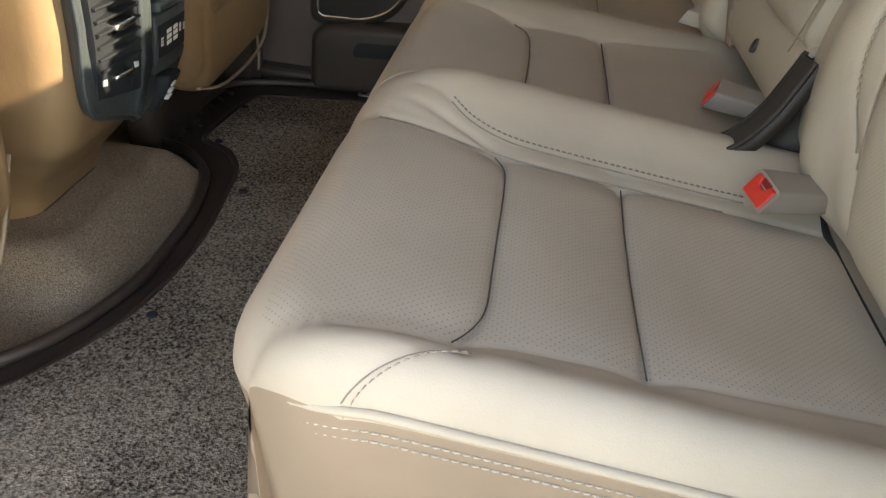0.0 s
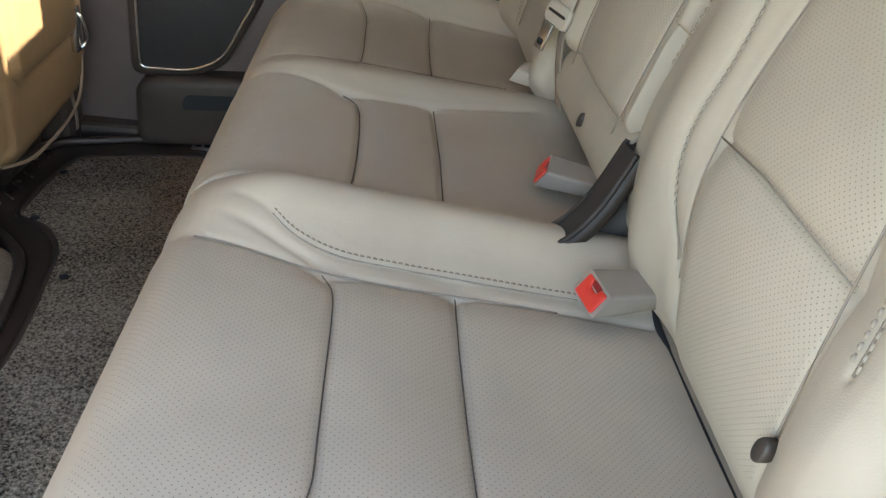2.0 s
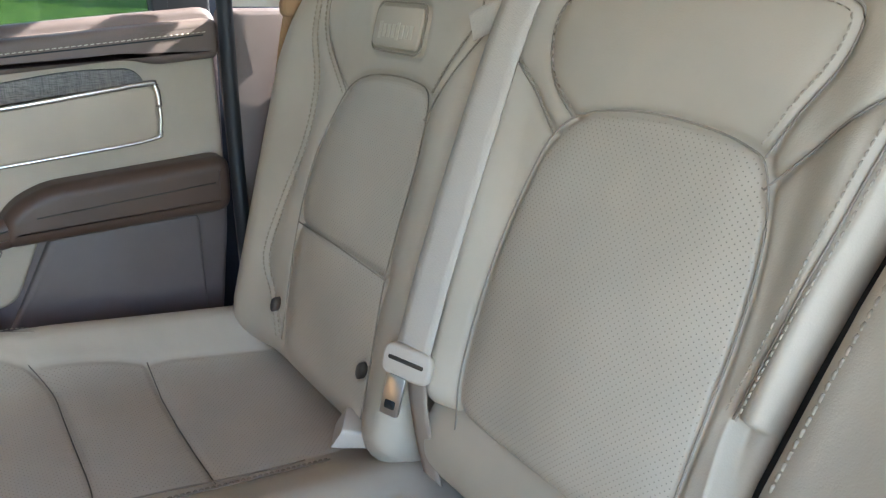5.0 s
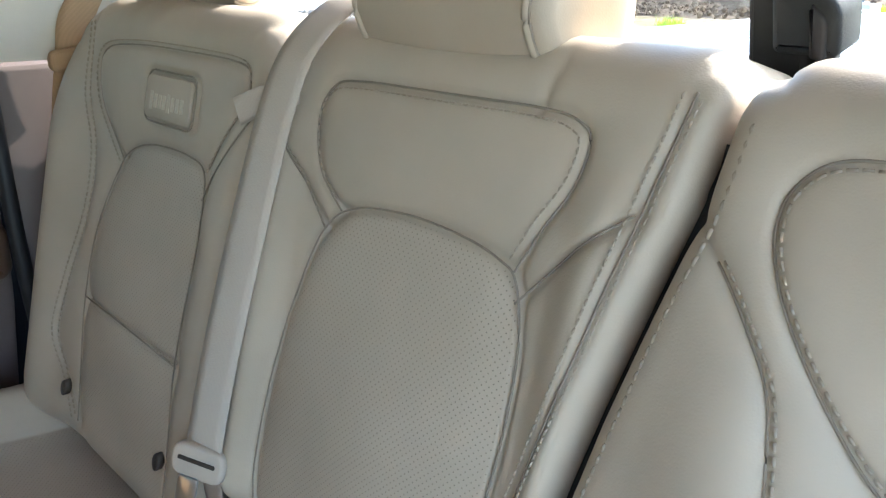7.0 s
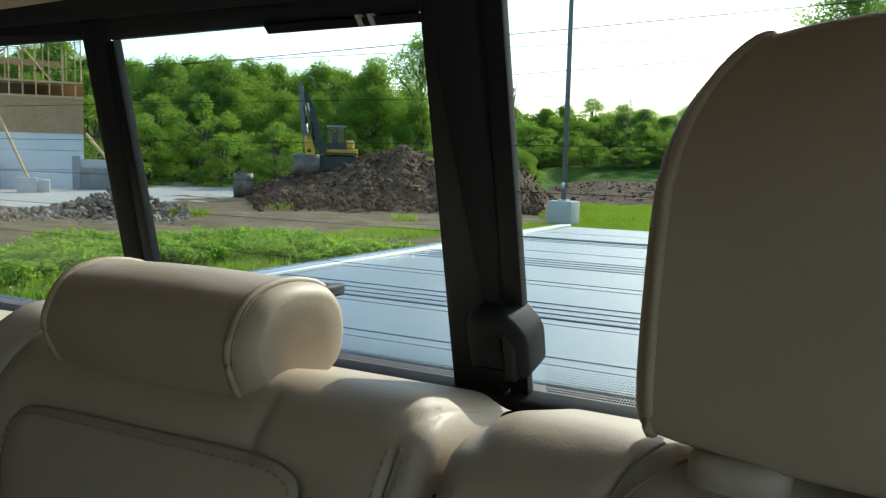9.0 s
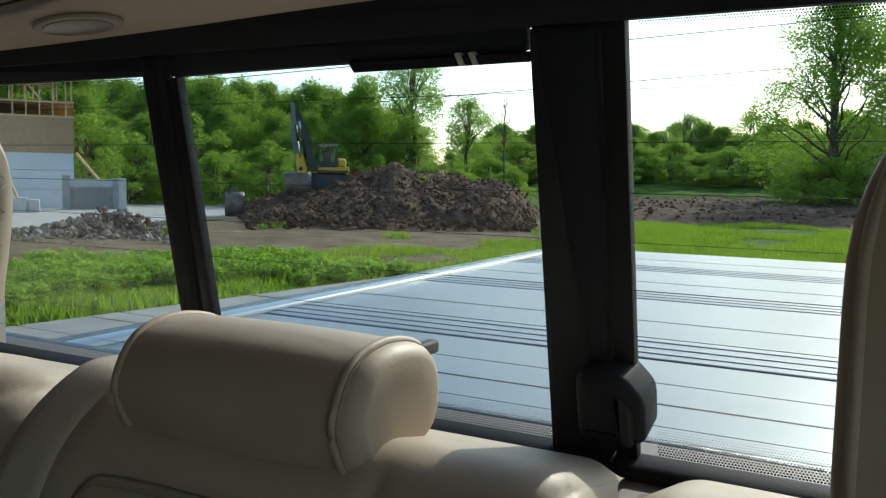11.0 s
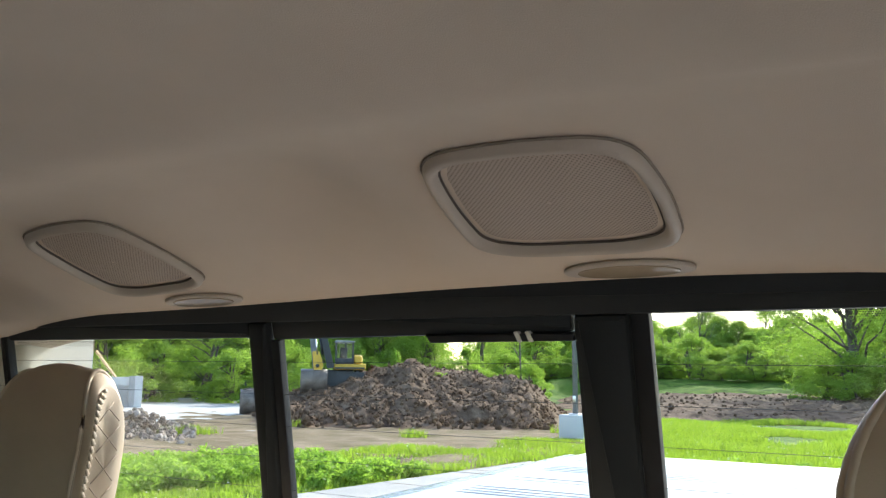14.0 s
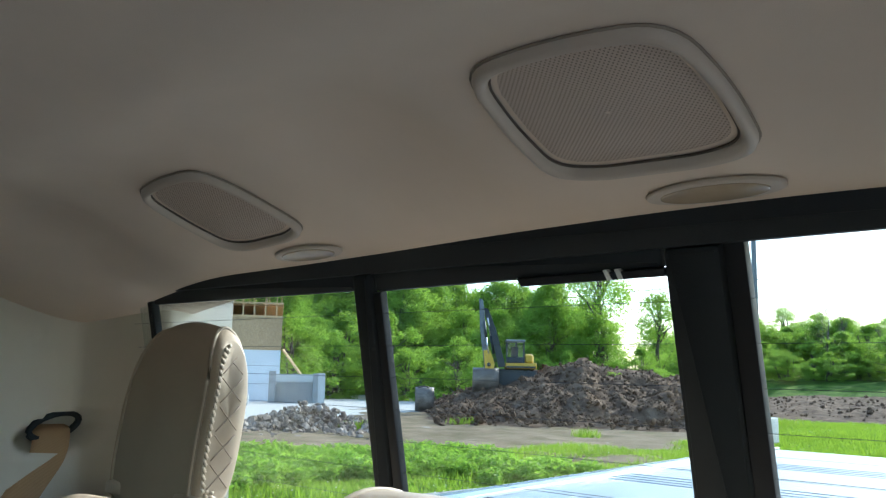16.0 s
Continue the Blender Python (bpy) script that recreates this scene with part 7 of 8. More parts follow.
def plant(source, turn, far, scale, spin, squash=1.0):
    x, y = spot(turn, far)
    rise = 1.75 if turn > 0.03 and far > 80 else 0.0          # the bank under the hedge
    m = Matrix.Translation((x, y, float(field(np.array(x), np.array(y))) - 0.05 + rise)) @ Matrix.Rotation(spin, 4, "Z")
    c = copy_thing(source, m)
    c.scale = (scale * squash, scale * squash, scale)
    return c


def woods():
    rng = random.Random(21)
    broad = [tree("tree", "broad leafy green tree in full spring leaf", 10.0, 3.6, 0.10, 110, 26000, 0.088, 30 + k, LEAF) for k in range(3)]
    airy = [tree("tree", "tall airy tree with gaps between its leaf clumps", 11.0, 3.2, 0.30, 46, 12000, 0.090, 50 + k, LEAF_PALE) for k in range(2)]
    bush = [tree("shrub", "round leafy shrub at the edge of the wood", 4.0, 2.1, 0.02, 60, 13000, 0.058, 70 + k, LEAF_PALE, "shrub", 3) for k in range(2)]
    # the dense wood behind the building site and the digger
    for k in range(30):
        u = -0.62 + 0.66 * k / 29 + rng.uniform(-0.012, 0.012)
        if u > -0.06:
            continue
        plant(rng.choice(broad), u, rng.uniform(66, 78), rng.uniform(0.82, 0.97), rng.uniform(0, 6), 1.15)
    for k in range(14):
        plant(rng.choice(broad), -0.60 + 0.55 * k / 13 + rng.uniform(-0.015, 0.015), rng.uniform(58, 66), rng.uniform(0.50, 0.70), rng.uniform(0, 6), 1.2)
    plant(airy[0], -0.045, 63, 1.02, 1.0, 0.95)
    plant(airy[1], -0.10, 66, 0.86, 2.6)
    plant(airy[0], 0.020, 72, 0.80, 4.0)
    for u, far, s in ((-0.43, 52, 1.25), (-0.375, 55, 1.05), (-0.305, 56, 1.35), (-0.215, 50, 0.95), (-0.28, 53, 0.8), (-0.235, 52, 0.6), (-0.085, 56, 0.8), (-0.03, 58, 0.75), (0.0, 60, 0.9), (0.045, 66, 0.95), (0.075, 62, 0.7), (-0.13, 57, 0.9), (-0.17, 56, 0.9)):
        plant(rng.choice(bush), u, far, s, rng.uniform(0, 6), 1.15)
    # the lower wood line on the other side
    for k in range(26):
        u = 0.03 + 0.75 * k / 25 + rng.uniform(-0.012, 0.012)
        plant(rng.choice(broad + airy), u, rng.uniform(94, 108), rng.uniform(0.58, 0.78), rng.uniform(0, 6), 1.3)
    for k in range(26):
        plant(rng.choice(bush), 0.03 + 0.72 * k / 25 + rng.uniform(-0.012, 0.012), rng.uniform(84, 92), rng.uniform(0.6, 1.1), rng.uniform(0, 6), 1.5)
    tall = tree("tree", "tall spreading tree towering over the hedge of the field", 14.5, 6.0, 0.06, 120, 42000, 0.10, 91, LEAF)
    tall.location = (*spot(0.452, 64), ZERO + 0.3)
    plant(broad[2], 0.56, 70, 1.35, 2.9, 1.1)
    for k in range(34):
        plant(rng.choice(bush), 0.07 + 0.72 * k / 33 + rng.uniform(-0.01, 0.01), rng.uniform(81, 85), rng.uniform(0.35, 0.62), rng.uniform(0, 6), 1.7)
    for u, far, s in ((0.42, 62, 0.8), (0.45, 61, 0.9), (0.48, 62, 0.8), (0.51, 63, 0.7)):
        plant(rng.choice(bush), u, far, s, rng.uniform(0, 6), 1.5)
    # scrub closing the gaps of the hedge, and hazy woods behind it
    for k in range(30):
        plant(rng.choice(bush), 0.03 + 0.74 * k / 29 + rng.uniform(-0.01, 0.01), rng.uniform(92, 99), rng.uniform(1.0, 1.5), rng.uniform(0, 6), 1.6)
    for k in range(16):
        plant(rng.choice(broad), 0.02 + 0.78 * k / 15 + rng.uniform(-0.02, 0.02), rng.uniform(112, 124), rng.uniform(0.60, 0.80), rng.uniform(0, 6), 1.7)
    # beyond the passenger-side window
    for k in range(9):
        plant(rng.choice(broad), -0.75 - 0.5 * k, 60 + 8 * k, 1.1, rng.uniform(0, 6), 1.3)
    for src in broad + airy + bush:
        src.location = (*spot(0.62 + 0.035 * (broad + airy + bush).index(src), 96), ZERO)
    # bare saplings
    for u, far, h, seed in ((0.063, 62, 8.0, 3), (0.199, 88, 9.5, 4), (0.275, 88, 10.4, 5), (0.215, 90, 8.0, 6), (0.25, 92, 7.0, 8)):
        r = random.Random(seed)
        t = thing("bare_tree", "thin leafless tree standing above the wood line", "tree", "woodland")
        bm = bmesh.new()
        limb(bm, (0, 0, 0), (r.uniform(-0.3, 0.3), 0, h), 0.09, 0.02, 0.2, r)
        for k in range(26):
            z = h * r.uniform(0.35, 0.95)
            a = r.uniform(0, math.tau)
            L = (h - z) * 0.45 + 0.5
            limb(bm, (0, 0, z), (L * 0.6 * math.cos(a), L * 0.6 * math.sin(a), z + L), 0.03, 0.008, 0.15, r, 4)
        part("branches", bm, BARK, t)
        x, y = spot(u, far)
        t.location = (x, y, ZERO)


woods()


def meadow():
    """Tufts of grass and weeds over the near field, too many to count."""
    r = np.random.RandomState(5)
    n = 70000
    far = 8.3 + 31 * r.random(n) ** 0.85
    u = r.uniform(-0.72, 0.80, n)
    A = EYE_YAW - np.arctan(u)
    X, Y = -0.38 + far * np.cos(A), -0.18 + far * np.sin(A)
    clump = np.array([noise.noise(Vector((x * 0.35, y * 0.35, 2.0))) for x, y in zip(X, Y)])
    bare = np.array([noise.noise(Vector((x * 0.18, y * 0.18, 9.0))) for x, y in zip(X, Y)])
    paved = (X < 9.72 + 0.151 * Y) & (Y > -17.3)
    edge = 18.0 + 8 * (u + 0.5) + 25 * np.maximum(u, 0) + 4 * clump
    keep = ~paved & ((far < edge) | (u > 0.12) | ((clump > 0.52) & (far < 30))) & (bare > -0.45)
    X, Y, far, clump = X[keep], Y[keep], far[keep], clump[keep]
    n = len(X)
    H = (0.07 + 0.22 * np.clip(clump + 0.30, 0, 1)) * r.uniform(0.5, 1.4, n)
    V, F, k = [], [], 0
    for b in range(6):
        a = r.uniform(0, math.tau, n)
        ox, oy = r.normal(0, 0.11, n), r.normal(0, 0.11, n)
        w = r.uniform(0.009, 0.026, n)
        lean = r.uniform(0.15, 0.6, n) * H
        bx, by = X + ox, Y + oy
        base = field(bx, by)
        p0 = np.stack((bx - w * np.sin(a), by + w * np.cos(a), base), 1)
        p1 = np.stack((bx + w * np.sin(a), by - w * np.cos(a), base), 1)
        p2 = np.stack((bx + lean * np.cos(a), by + lean * np.sin(a), base + H), 1)
        V.append(np.stack((p0, p1, p2), 1).reshape(-1, 3))
        i = np.arange(n) * 3 + k
        F.append(np.stack((i, i + 1, i + 2), 1))
        k += 3 * n
    me = bpy.data.meshes.new("meadow")
    me.from_pydata(np.concatenate(V).tolist(), [], np.concatenate(F).tolist())
    me.materials.append(BLADE)
    tagged(new("meadow_grass", me), "tall fresh green grass and weeds in the field", "grass", "", "stuff")
    # broad leaved weeds in loose clumps
    w = 3600
    wf, wu = 8.6 + 9.2 * r.random(w) ** 1.1, r.uniform(-0.72, 0.75, w)
    wa = EYE_YAW - np.arctan(wu)
    wx, wy = -0.4 + wf * np.cos(wa), -0.18 + wf * np.sin(wa)
    ok = ~((wx < 9.85 + 0.151 * wy) & (wy > -17.5)) & np.array([noise.noise(Vector((x * 0.30, y * 0.30, 5.0))) > -0.05 for x, y in zip(wx, wy)])
    wx, wy = wx[ok], wy[ok]
    tall = r.uniform(0.10, 0.30, len(wx))
    part_mesh = leaves(np.stack((wx, wy, ZERO + tall * 0.8), 1), tall, 90000, 0.048, random.Random(8))
    part_mesh.materials.append(LEAF)
    tagged(new("meadow_weeds", part_mesh), "broad leaved pale green weeds among the grass", "weeds", "", "stuff")
    # green growth on the crest of the heap
    cs = [(*spot(u, 39.5 + 2 * k % 3), ZERO + z) for k, (u, z) in enumerate(((-0.075, 1.75), (-0.06, 1.85), (-0.045, 1.8), (-0.03, 1.7), (-0.015, 1.6), (0.005, 1.5), (-0.10, 1.55)))]
    tuft = leaves(cs, [0.5] * len(cs), 1500, 0.07, random.Random(9))
    tuft.materials.append(LEAF_PALE)
    tagged(new("heap_weeds", tuft), "patch of green weeds on the crest of the heap", "weeds", "", "stuff")
    # seed heads and small yellow and white flowers
    m = 2600
    pick = r.randint(0, n, m)
    V, F = [], []
    for j, i in enumerate(pick):
        x, y, z = X[i] + r.normal(0, 0.12), Y[i] + r.normal(0, 0.12), ZERO + H[i] * r.uniform(0.8, 1.1)
        s = r.uniform(0.010, 0.022)
        for q in ((s, 0, 0), (0, s, 0), (-s, 0, 0), (0, -s, 0), (0, 0, s)):
            V.append((x + q[0], y + q[1], z + q[2]))
        o = 5 * j
        F += [(o, o + 1, o + 4), (o + 1, o + 2, o + 4), (o + 2, o + 3, o + 4), (o + 3, o, o + 4)]
    me = bpy.data.meshes.new("flowers")
    me.from_pydata(V, [], F)
    me.materials.append(noisy("weed_flowers", ((0.45, (0.70, 0.62, 0.10)), (0.55, (0.75, 0.74, 0.68))), 3.0, 0.8))
    tagged(new("meadow_flowers", me), "small yellow and white weed flowers", "flowers", "", "stuff")


meadow()

# ---- outside: building site ----
LUMBER = noisy("fresh_lumber", ((0.3, (0.48, 0.31, 0.15)), (0.7, (0.62, 0.44, 0.25))), 2, 0.8, stretch=(1, 1, 4))
OSB = noisy("strand_board", ((0.35, (0.30, 0.195, 0.10)), (0.65, (0.44, 0.30, 0.17))), 9, 0.85, relief=0.2, relief_size=0.01)
WRAP = noisy("white_house_wrap", ((0.35, (0.60, 0.63, 0.68)), (0.65, (0.72, 0.75, 0.80))), 0.8, 0.6, relief=0.3, relief_size=0.02)


def beam(M, a, b, w, parent, name="stud", mat=None):
    """A squared timber from a to b, in local coordinates."""
    A, B = M(*a), M(*b)
    part(name, tube([A, B], w * 0.7, 4), mat or LUMBER, parent, "", False)


def building():
    plan = local(-0.447, 47.2)

    def M(p, q, z):
        return plan(1.22 * p, 1.22 * q, ZERO + 1.21 * (z - ZERO))
    h = thing("building_shell", "unfinished timber framed building, white wrap and bare studs", "building", "", tuple(M(-4, 2, ZERO)))

    def block(name, p0, p1, q0, q1, z0, z1, mat, label=""):
        bm = box(0, 1, 0, 1, 0, 1)
        for v in bm.verts:
            v.co = M(p0 + v.co.x * (p1 - p0), q0 + v.co.y * (q1 - q0), z0 + v.co.z * (z1 - z0))
        bmesh.ops.recalc_face_normals(bm, faces=bm.faces)
        return part(name, bm, mat, h, label, False)
    lower = block("wrapped_wall", -13, 0, 0, 8, ZERO - 0.1, 1.55, WRAP, "white wrapped ground floor wall")
    for z in (0.05, 0.85):
        part("wrap_seam", tube([M(-13, -0.012, z), M(-6, -0.012, z - 0.01), M(0.01, -0.012, z)], 0.012, 4), STONE, lower, "", False)
    block("board_wall", -13, 0.02, -0.02, 8.02, 1.55, 3.02, OSB, "strand board band above the wrap")
    block("floor_plate", -13, 0.04, -0.05, 8.0, 3.02, 3.10, LUMBER)
    block("floor_plate", -13, 0.04, -0.05, 8.0, 3.62, 3.70, LUMBER)
    block("floor_deck", -13, 0.0, 0.3, 7.9, 3.55, 3.62, OSB)
    for k in range(27):
        beam(M, (-13 + 0.49 * k, 0.0, 3.10), (-13 + 0.49 * k, 0.0, 3.62), 0.07, h, "joist_end")
    for k in range(27):
        beam(M, (-13 + 0.49 * k, 0.02, 3.70), (-13 + 0.49 * k, 0.02, 5.6), 0.055, h)
    for k in range(16):
        beam(M, (-0.05, 0.4 + 0.49 * k, 3.70), (-0.05, 0.4 + 0.49 * k, 5.6), 0.055, h)
    for k in range(14):
        beam(M, (-13 + 0.95 * k, 3.5, 3.70), (-13 + 0.95 * k, 3.5, 5.4), 0.06, h)
    block("top_plate", -13, 0.04, -0.03, 0.12, 5.6, 5.72, LUMBER)
    block("header_board", -13, -0.9, 2.8, 3.0, 4.55, 4.78, OSB)
    for k in range(20):
        beam(M, (-12.6 + 0.62 * k, 6.0, 3.70), (-12.6 + 0.62 * k, 6.0, 5.5), 0.06, h)
    beam(M, (-4.2, -0.05, 3.75), (-2.1, -0.05, 5.5), 0.06, h, "diagonal_brace")
    beam(M, (-1.2, 0.1, 3.75), (-2.6, 0.1, 5.5), 0.06, h, "diagonal_brace")
    beam(M, (-3.4, -0.1, 2.95), (-1.85, -4.2, -0.28), 0.11, h, "raking_prop")
    beam(M, (0.1, 0.6, 1.6), (1.75, 0.6, -0.55), 0.11, h, "raking_prop")
    for k, (p, q) in enumerate(((-1.90, -4.6), (-1.35, -4.4))):
        b = thing("concrete_weight", "pale concrete weight block holding a prop", "concrete block", "prop weights", tuple(M(p, q, ZERO)))
        bm = box(0, 1, 0, 1, 0, 1)
        for v in bm.verts:
            v.co = M(p - 0.33 * (1 - k * 0.45) + v.co.x * 0.66 * (1 - k * 0.45), q + v.co.y * 0.7, ZERO - 0.02 + v.co.z * (0.62 - 0.08 * k))
        bmesh.ops.recalc_face_normals(bm, faces=bm.faces)
        bmesh.ops.bevel(bm, geom=list(bm.edges), offset=0.03, segments=2, affect="EDGES")
        part("block", bm, BLOCKS, b, "", False)
    wall = thing("panel_wall", "grey concrete panel wall with upright posts, planks paled as if sunlit", "wall", "", tuple(local(-0.42, 45.2)(0, 0, ZERO)))
    K = local(-0.42, 45.2)

    def slab_at(name, p0, p1, q0, q1, z1, mat, parent):
        bm = box(0, 1, 0, 1, 0, 1)
        for v in bm.verts:
            v.co = K(p0 + v.co.x * (p1 - p0), q0 + v.co.y * (q1 - q0), ZERO - 0.02 + v.co.z * (z1 - ZERO))
        bmesh.ops.recalc_face_normals(bm, faces=bm.faces)
        part(name, bm, mat, parent, "", False)
    # Planks take the paler concrete: sunlight on their face put into colour.
    for k in range(4):
        slab_at("plank", -1.20, 1.0, 0.05, 0.18, ZERO + 0.40 * (k + 1) - 0.012, BLOCKS, wall)
    slab_at("post", -1.55, -1.20, -0.05, 0.25, 0.96, STONE, wall)
    slab_at("post", 0.72, 1.0, 0.0, 0.05, 0.86, STONE, wall)
    slab_at("post", 1.0, 1.36, -0.05, 1.6, 0.86, BLOCKS, wall)
    for p, q, hgt in ((-6.6, -1.0, 1.35), (-4.6, -1.2, 1.35), (-3.6, -1.0, 1.3)):
        pn = thing("precast_panel", "upright grey precast concrete panel by the wall", "concrete panel", "precast panels", tuple(M(p, q, ZERO)))
        bm = box(0, 1, 0, 1, 0, 1)
        for v in bm.verts:
            v.co = M(p + v.co.x * (1.0 if p < -5 else 0.55), q + v.co.y * 0.2, ZERO - 0.02 + v.co.z * hgt)
        bmesh.ops.recalc_face_normals(bm, faces=bm.faces)
        bmesh.ops.bevel(bm, geom=list(bm.edges), offset=0.015, segments=1, affect="EDGES")
        part("panel", bm, STONE, pn, "", False)


building()

YELLOW = noisy("worn_machine_yellow", ((0.3, (0.50, 0.30, 0.02)), (0.7, (0.62, 0.40, 0.04))), 3, 0.45, fine=30)
MACHINE_DARK = noisy("oily_machine_grey", ((0.3, (0.020, 0.024, 0.030)), (0.7, (0.05, 0.056, 0.065))), 4, 0.4, 0.3)
WORN = noisy("worn_bucket_steel", ((0.3, (0.10, 0.075, 0.055)), (0.7, (0.24, 0.20, 0.17))), 4, 0.55, 0.4, relief=0.3, relief_size=0.01)


def digger():
    level = local(-0.166, 40.6)

    def M(p, q, z):
        return level(p * 1.05, q, ZERO + (z - 0.26 - ZERO) * 1.04)
    e = thing("excavator", "yellow and black tracked excavator, arm raised, on the heap", "excavator", "", tuple(M(0.3, 0, 0.1)))

    def block(name, p0, p1, q0, q1, z0, z1, mat, label="", bev=0.04, parent=None):
        bm = box(p0, p1, q0, q1, z0, z1, bev, 2)
        for v in bm.verts:
            v.co = M(*v.co)
        bmesh.ops.recalc_face_normals(bm, faces=bm.faces)
        return part(name, bm, mat, parent or e, label, False)

    def plate(name, outline, q0, q1, mat, label="", parent=None):
        return part(name, slab(outline, q1 - q0, lambda a, b, c: M(a, q0 + c, b), 0.02, 2), mat, parent or e, label, False)
    for q in (-0.9, 1.5):
        tr = plate("track", rounded(((-0.35, 0.72), (1.75, 0.72), (1.9, 1.02), (1.7, 1.36), (-0.25, 1.36), (-0.5, 1.05)), 0.28, 5), q, q + 0.55, MACHINE_DARK, "black crawler track")
        for k in range(8):
            block("track_shoe", -0.40 + 0.28 * k, -0.24 + 0.28 * k, q - 0.03, q + 0.58, 1.34, 1.40, MACHINE_DARK, "", 0.0, tr)
    block("chassis", 0.0, 1.2, -0.3, 1.5, 0.95, 1.46, MACHINE_DARK)
    house = block("engine_house", 0.30, 1.72, -0.95, 2.2, 1.46, 1.74, YELLOW, "yellow engine house", 0.06)
    block("counterweight", 1.15, 1.62, 0.2, 2.2, 1.50, 2.15, YELLOW, "worn yellow counterweight", 0.12)
    block("side_band", 0.36, 1.66, -0.98, -0.95, 1.50, 1.58, MACHINE_DARK, "", 0.0, house)
    for x in (0.36, 0.78, 1.12):
        block("cab_post", x, x + 0.055, -0.95, -0.89, 1.72, 2.70, MACHINE_DARK, "dark cab post", 0.0)
        block("cab_post", x, x + 0.055, 0.16, 0.22, 1.72, 2.70, MACHINE_DARK, "", 0.0)
    cab = block("cab", 0.36, 1.18, -0.95, 0.25, 1.70, 1.98, MACHINE_DARK, "dark cab with tall windows", 0.05)
    block("cab_roof", 0.33, 1.20, -1.0, 0.28, 2.66, 2.76, noisy("pale_cab_roof", ((0.3, (0.20, 0.21, 0.20)), (0.7, (0.28, 0.29, 0.27))), 4, 0.5), "pale cab roof", 0.04, cab)
    block("cab_seat", 0.58, 0.90, -0.45, 0.05, 1.95, 2.46, BLACK, "black operator seat", 0.06, cab)
    for x0, x1 in ((0.41, 0.78), (0.83, 1.12)):
        block("cab_window", x0, x1, -0.935, -0.925, 1.96, 2.66, GLASS, "clear cab glass", 0.0, cab)
    block("tank", 1.20, 1.55, -0.95, 0.1, 1.74, 2.10, YELLOW, "yellow side cover", 0.08, house)
    plate("boom", rounded(((-0.66, 4.18), (-0.46, 4.10), (-0.12, 3.25), (0.34, 1.55), (0.02, 1.50), (-0.30, 2.85), (-0.62, 3.90)), 0.08, 3), -1.2, -0.7, MACHINE_DARK, "black two-piece boom")
    steel_blue = noisy("blue_grey_arm", ((0.3, (0.070, 0.078, 0.090)), (0.7, (0.14, 0.152, 0.168))), 4, 0.35, 0.4)
    plate("dipper", rounded(((-0.86, 4.52), (-0.68, 4.46), (-0.56, 3.2), (-0.38, 1.30), (-0.56, 1.25), (-0.80, 3.1)), 0.06, 3), -1.95, -1.55, steel_blue, "grey dipper arm catching the sky")
    link_plate = plate("dipper_foot", rounded(((-0.64, 2.25), (-0.34, 2.25), (-0.14, 1.62), (-0.24, 1.35), (-0.54, 1.32)), 0.08, 3), -2.0, -1.5, YELLOW, "yellow linkage at the dipper foot")
    part("pin", tube([M(-0.40, -2.04, 1.62), M(-0.40, -1.46, 1.62)], 0.09, 10), MACHINE_DARK, link_plate)
    for a, b, r in (((-0.20, 2.1, -1.0), (-0.48, 3.7, -1.3), 0.06), ((0.10, 1.6, -0.6), (-0.20, 2.7, -0.6), 0.07), ((-0.62, 3.5, -2.0), (-0.42, 2.1, -2.0), 0.055)):
        p = part("hydraulic_ram", tube([M(a[0], a[2], a[1]), M((a[0] + b[0]) / 2, a[2], (a[1] + b[1]) / 2)], r, 10), MACHINE_DARK, e)
        part("piston", tube([M((a[0] + b[0]) / 2, a[2], (a[1] + b[1]) / 2), M(b[0], b[2], b[1])], r * 0.6, 10), STEEL, p)
    bucket("bucket", M, -0.53, -1.9, 0.92, 1.12, 0.85, e)


def bucket(name, M, p, q, z, wide, deep, parent):
    """A curved digging bucket with side cheeks and teeth."""
    prof = [(-0.10, 0.60), (0.28, 0.50), (0.42, 0.15), (0.34, -0.22), (0.05, -0.45), (-0.38, -0.42)]
    curve = curve_through([(a * deep, b * deep) for a, b in prof], 4)
    rows = [[M(p + s * wide / 2, q - c[0], z + c[1]) for c in curve] for s in np.linspace(-1, 1, 5)]
    b = part(name, lattice(np.array([[tuple(v) for v in r] for r in rows])), WORN, parent, "worn steel digging bucket")
    mod = b.modifiers.new("thickness", "SOLIDIFY")
    mod.thickness = 0.05
    for s in (-1, 1):
        part("cheek", slab(list(curve), 0.04, lambda u, v, c: M(p + s * (wide / 2 - 0.02) + c, q - u, z + v)), WORN, b, "", False)
    for k in range(5):
        x = p - wide / 2 + wide * (k + 0.5) / 5
        part("tooth", tube([M(x, q + 0.36 * deep, z - 0.42 * deep), M(x, q + 0.58 * deep, z - 0.46 * deep)], (0.06, 0.02), 5), WORN, b, "", False)
    return b


digger()


def spare_bucket():
    M = local(-0.257, 39.2)
    s = thing("spare_bucket", "rusty steel bucket standing on the ground", "bucket", "", tuple(M(0, 0, ZERO)))
    bucket("shell", M, 0.04, 0.2, -0.28, 0.86, 0.98, s)
    part("ear", tube(curve_through([tuple(M(-0.3, 0.1, 0.1)), tuple(M(-0.26, 0.1, 0.34)), tuple(M(0.2, 0.1, 0.36)), tuple(M(0.3, 0.1, 0.08))], 6), 0.035, 8), WORN, s)


spare_bucket()


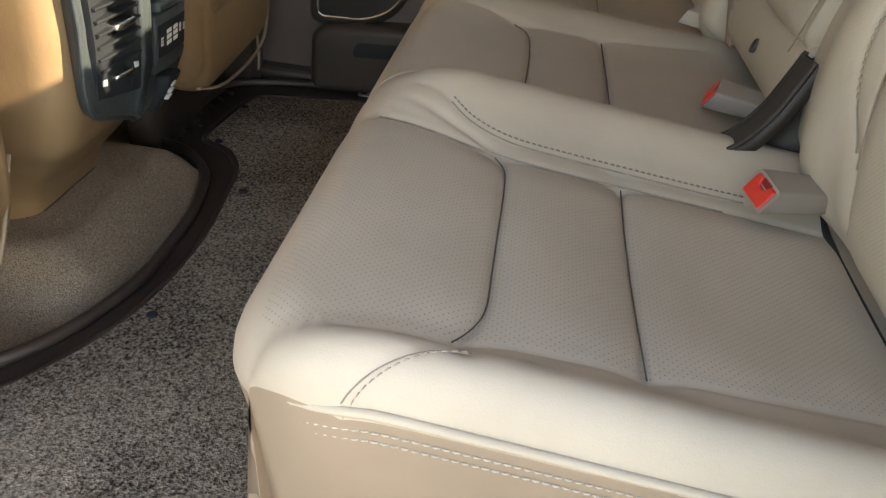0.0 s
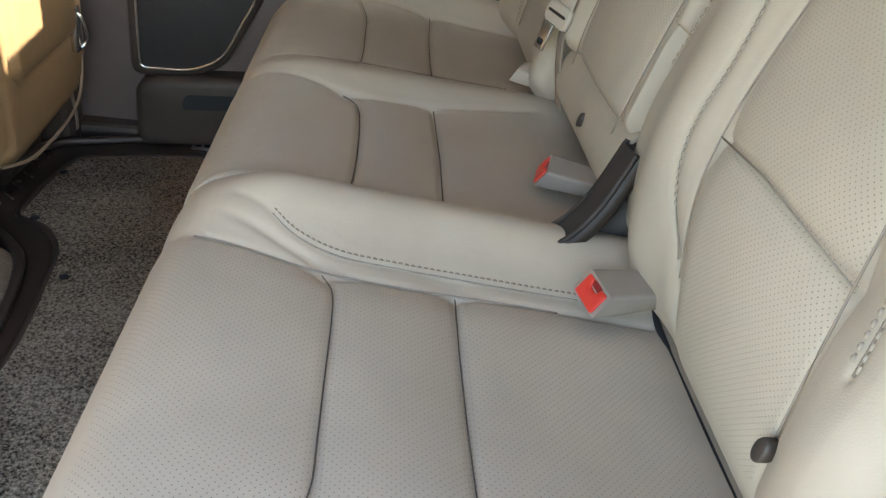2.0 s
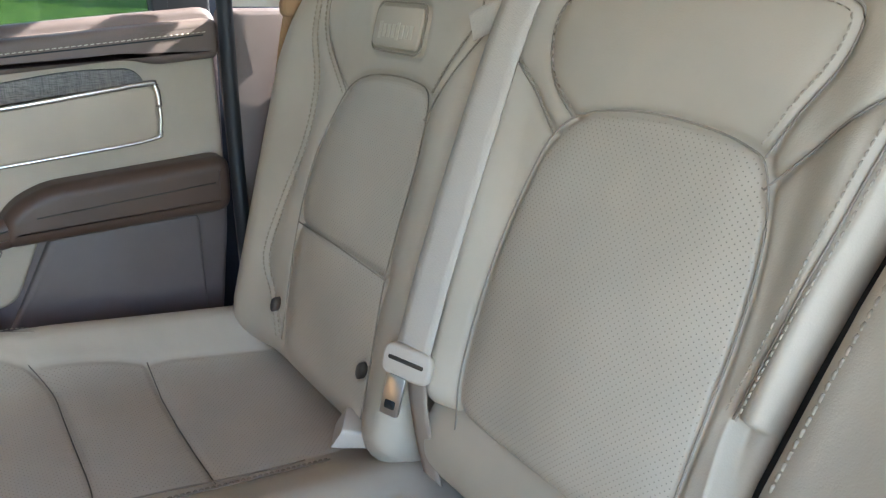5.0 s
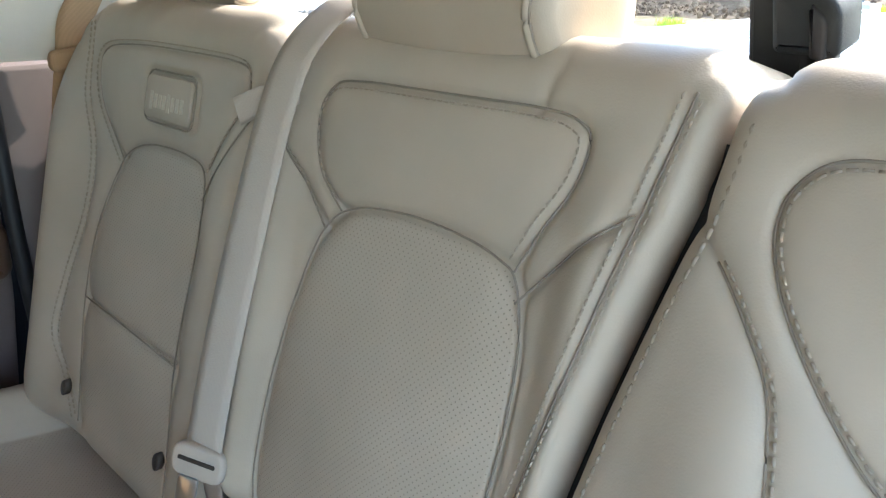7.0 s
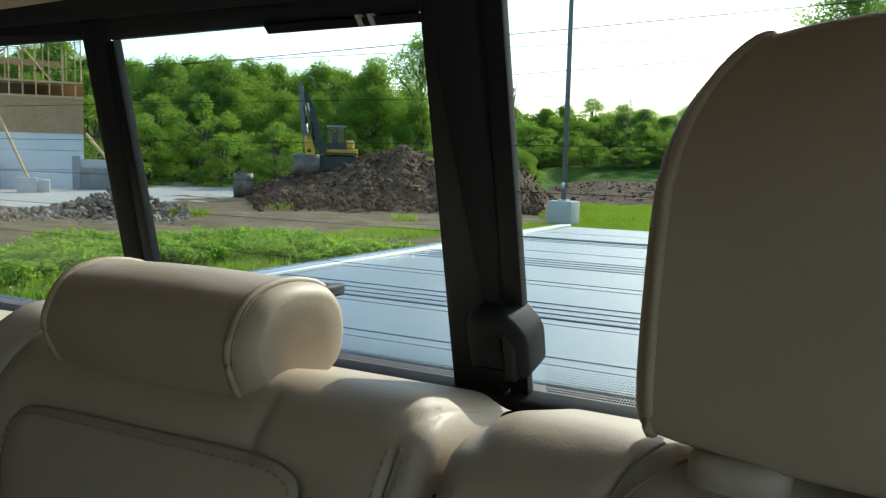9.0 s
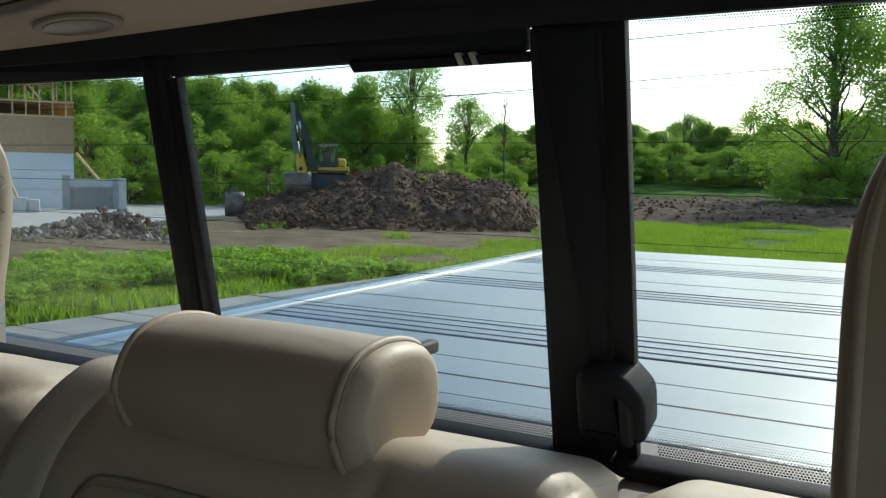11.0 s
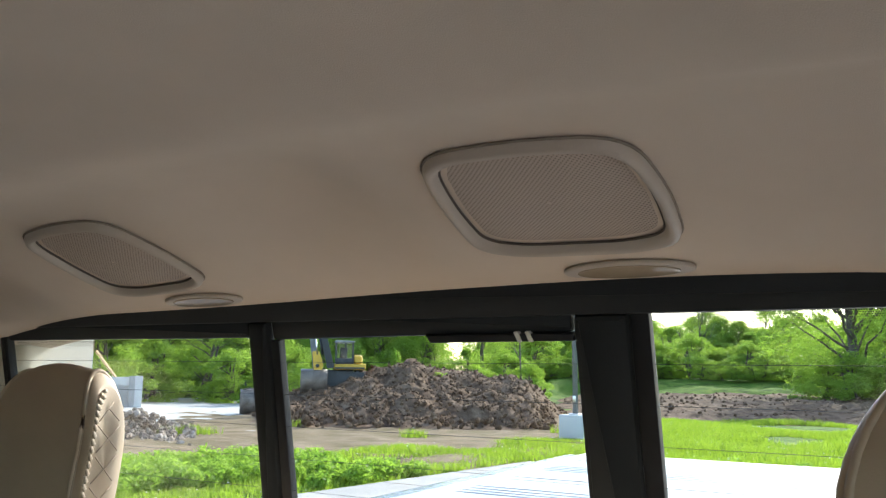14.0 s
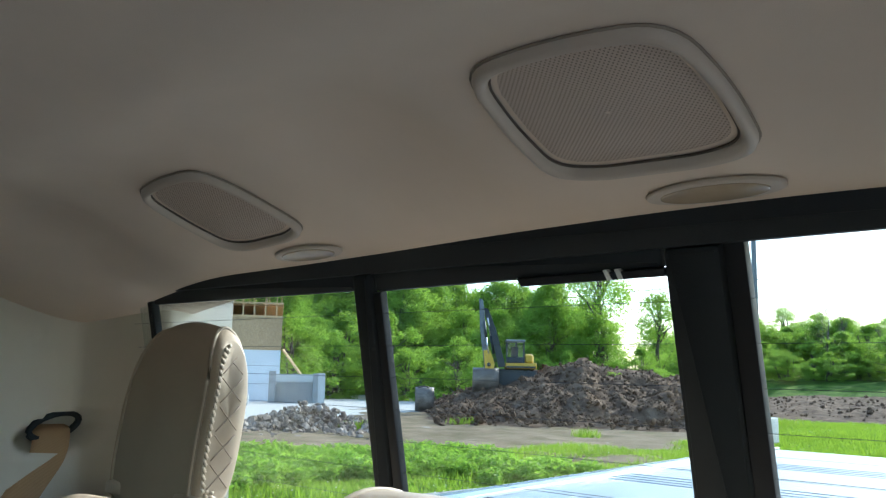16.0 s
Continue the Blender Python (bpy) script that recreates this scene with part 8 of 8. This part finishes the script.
def light_pole():
    x, y = 8.55, -24.5
    p = thing("light_pole", "grey steel lamp pole on a pale concrete base", "lamp pole", "", (x, y, ZERO))
    part("base", box(x - 0.40, x + 0.40, y - 0.40, y + 0.40, ZERO - 0.05, -0.03, 0.03, 3), BLOCKS, p, "pale square concrete base")
    part("flange", box(x - 0.16, x + 0.16, y - 0.16, y + 0.16, -0.03, 0.01, 0.01), STEEL, p)
    part("shaft", tube([(x, y, 0.0), (x, y, 4.0), (x, y, 9.5)], (0.085, 0.08, 0.065), 12), noisy("grey_pole_paint", ((0.3, (0.13, 0.135, 0.14)), (0.7, (0.18, 0.185, 0.19))), 3, 0.5), p, "slim grey shaft")
    part("hand_hole", box(x - 0.05, x + 0.05, y + 0.075, y + 0.095, 0.35, 0.55, 0.01), STEEL, p)
    part("lamp_head", box(x - 0.2, x + 0.2, y - 0.1, y + 0.6, 9.45, 9.6, 0.03), STEEL, p)


light_pole()


def overhead_lines():
    for a, b, sag in (((82.0, -40.6, 6.0), (-18.1, -64.4, 13.45), 0.15), ((81.3, -51.3, 4.8), (-15.1, -68.9, 10.98), 0.15)):
        w = thing("power_line", "black overhead power line above the field", "cable", "power lines", a)
        pts = [Vector(a).lerp(Vector(b), t) - Vector((0, 0, sag * 4 * t * (1 - t) - 0.0)) for t in np.linspace(0, 1, 25)]
        part("cable", tube(pts, 0.035, 6), SEAL, w)
    for p in ((81.7, -46.0), (-16.6, -66.6)):
        t = thing("utility_pole", "weathered wooden utility pole", "utility pole", "power lines", (*p, ZERO))
        part("post", tube([(*p, ZERO - 0.2), (*p, 12.6)], (0.17, 0.12), 10), BARK, t)
        part("cross_arm", box(p[0] - 1.2, p[0] + 1.2, p[1] - 0.07, p[1] + 0.07, 11.2, 11.35), BARK, t, "", False)


overhead_lines()


def far_car():
    """A dark low roof shape half hidden behind the shrubs."""
    M = local(-0.262, 60)
    c = thing("parked_trailer", "dark low trailer half hidden behind shrubs", "trailer", "", tuple(M(0, 0, ZERO)))
    part("body", slab(rounded(((-2.6, 0.35), (2.4, 0.35), (2.4, 0.95), (-1.2, 1.15), (-2.6, 0.9)), 0.15), 1.8, lambda a, b, q: M(a, q, ZERO + b + 0.25), 0.1), MACHINE_DARK, c)
    for a in (-1.5, 1.4):
        part("wheel", tube([M(a, -0.05, ZERO + 0.33), M(a, 0.2, ZERO + 0.33)], 0.33, 14), SEAL, c)


far_car()
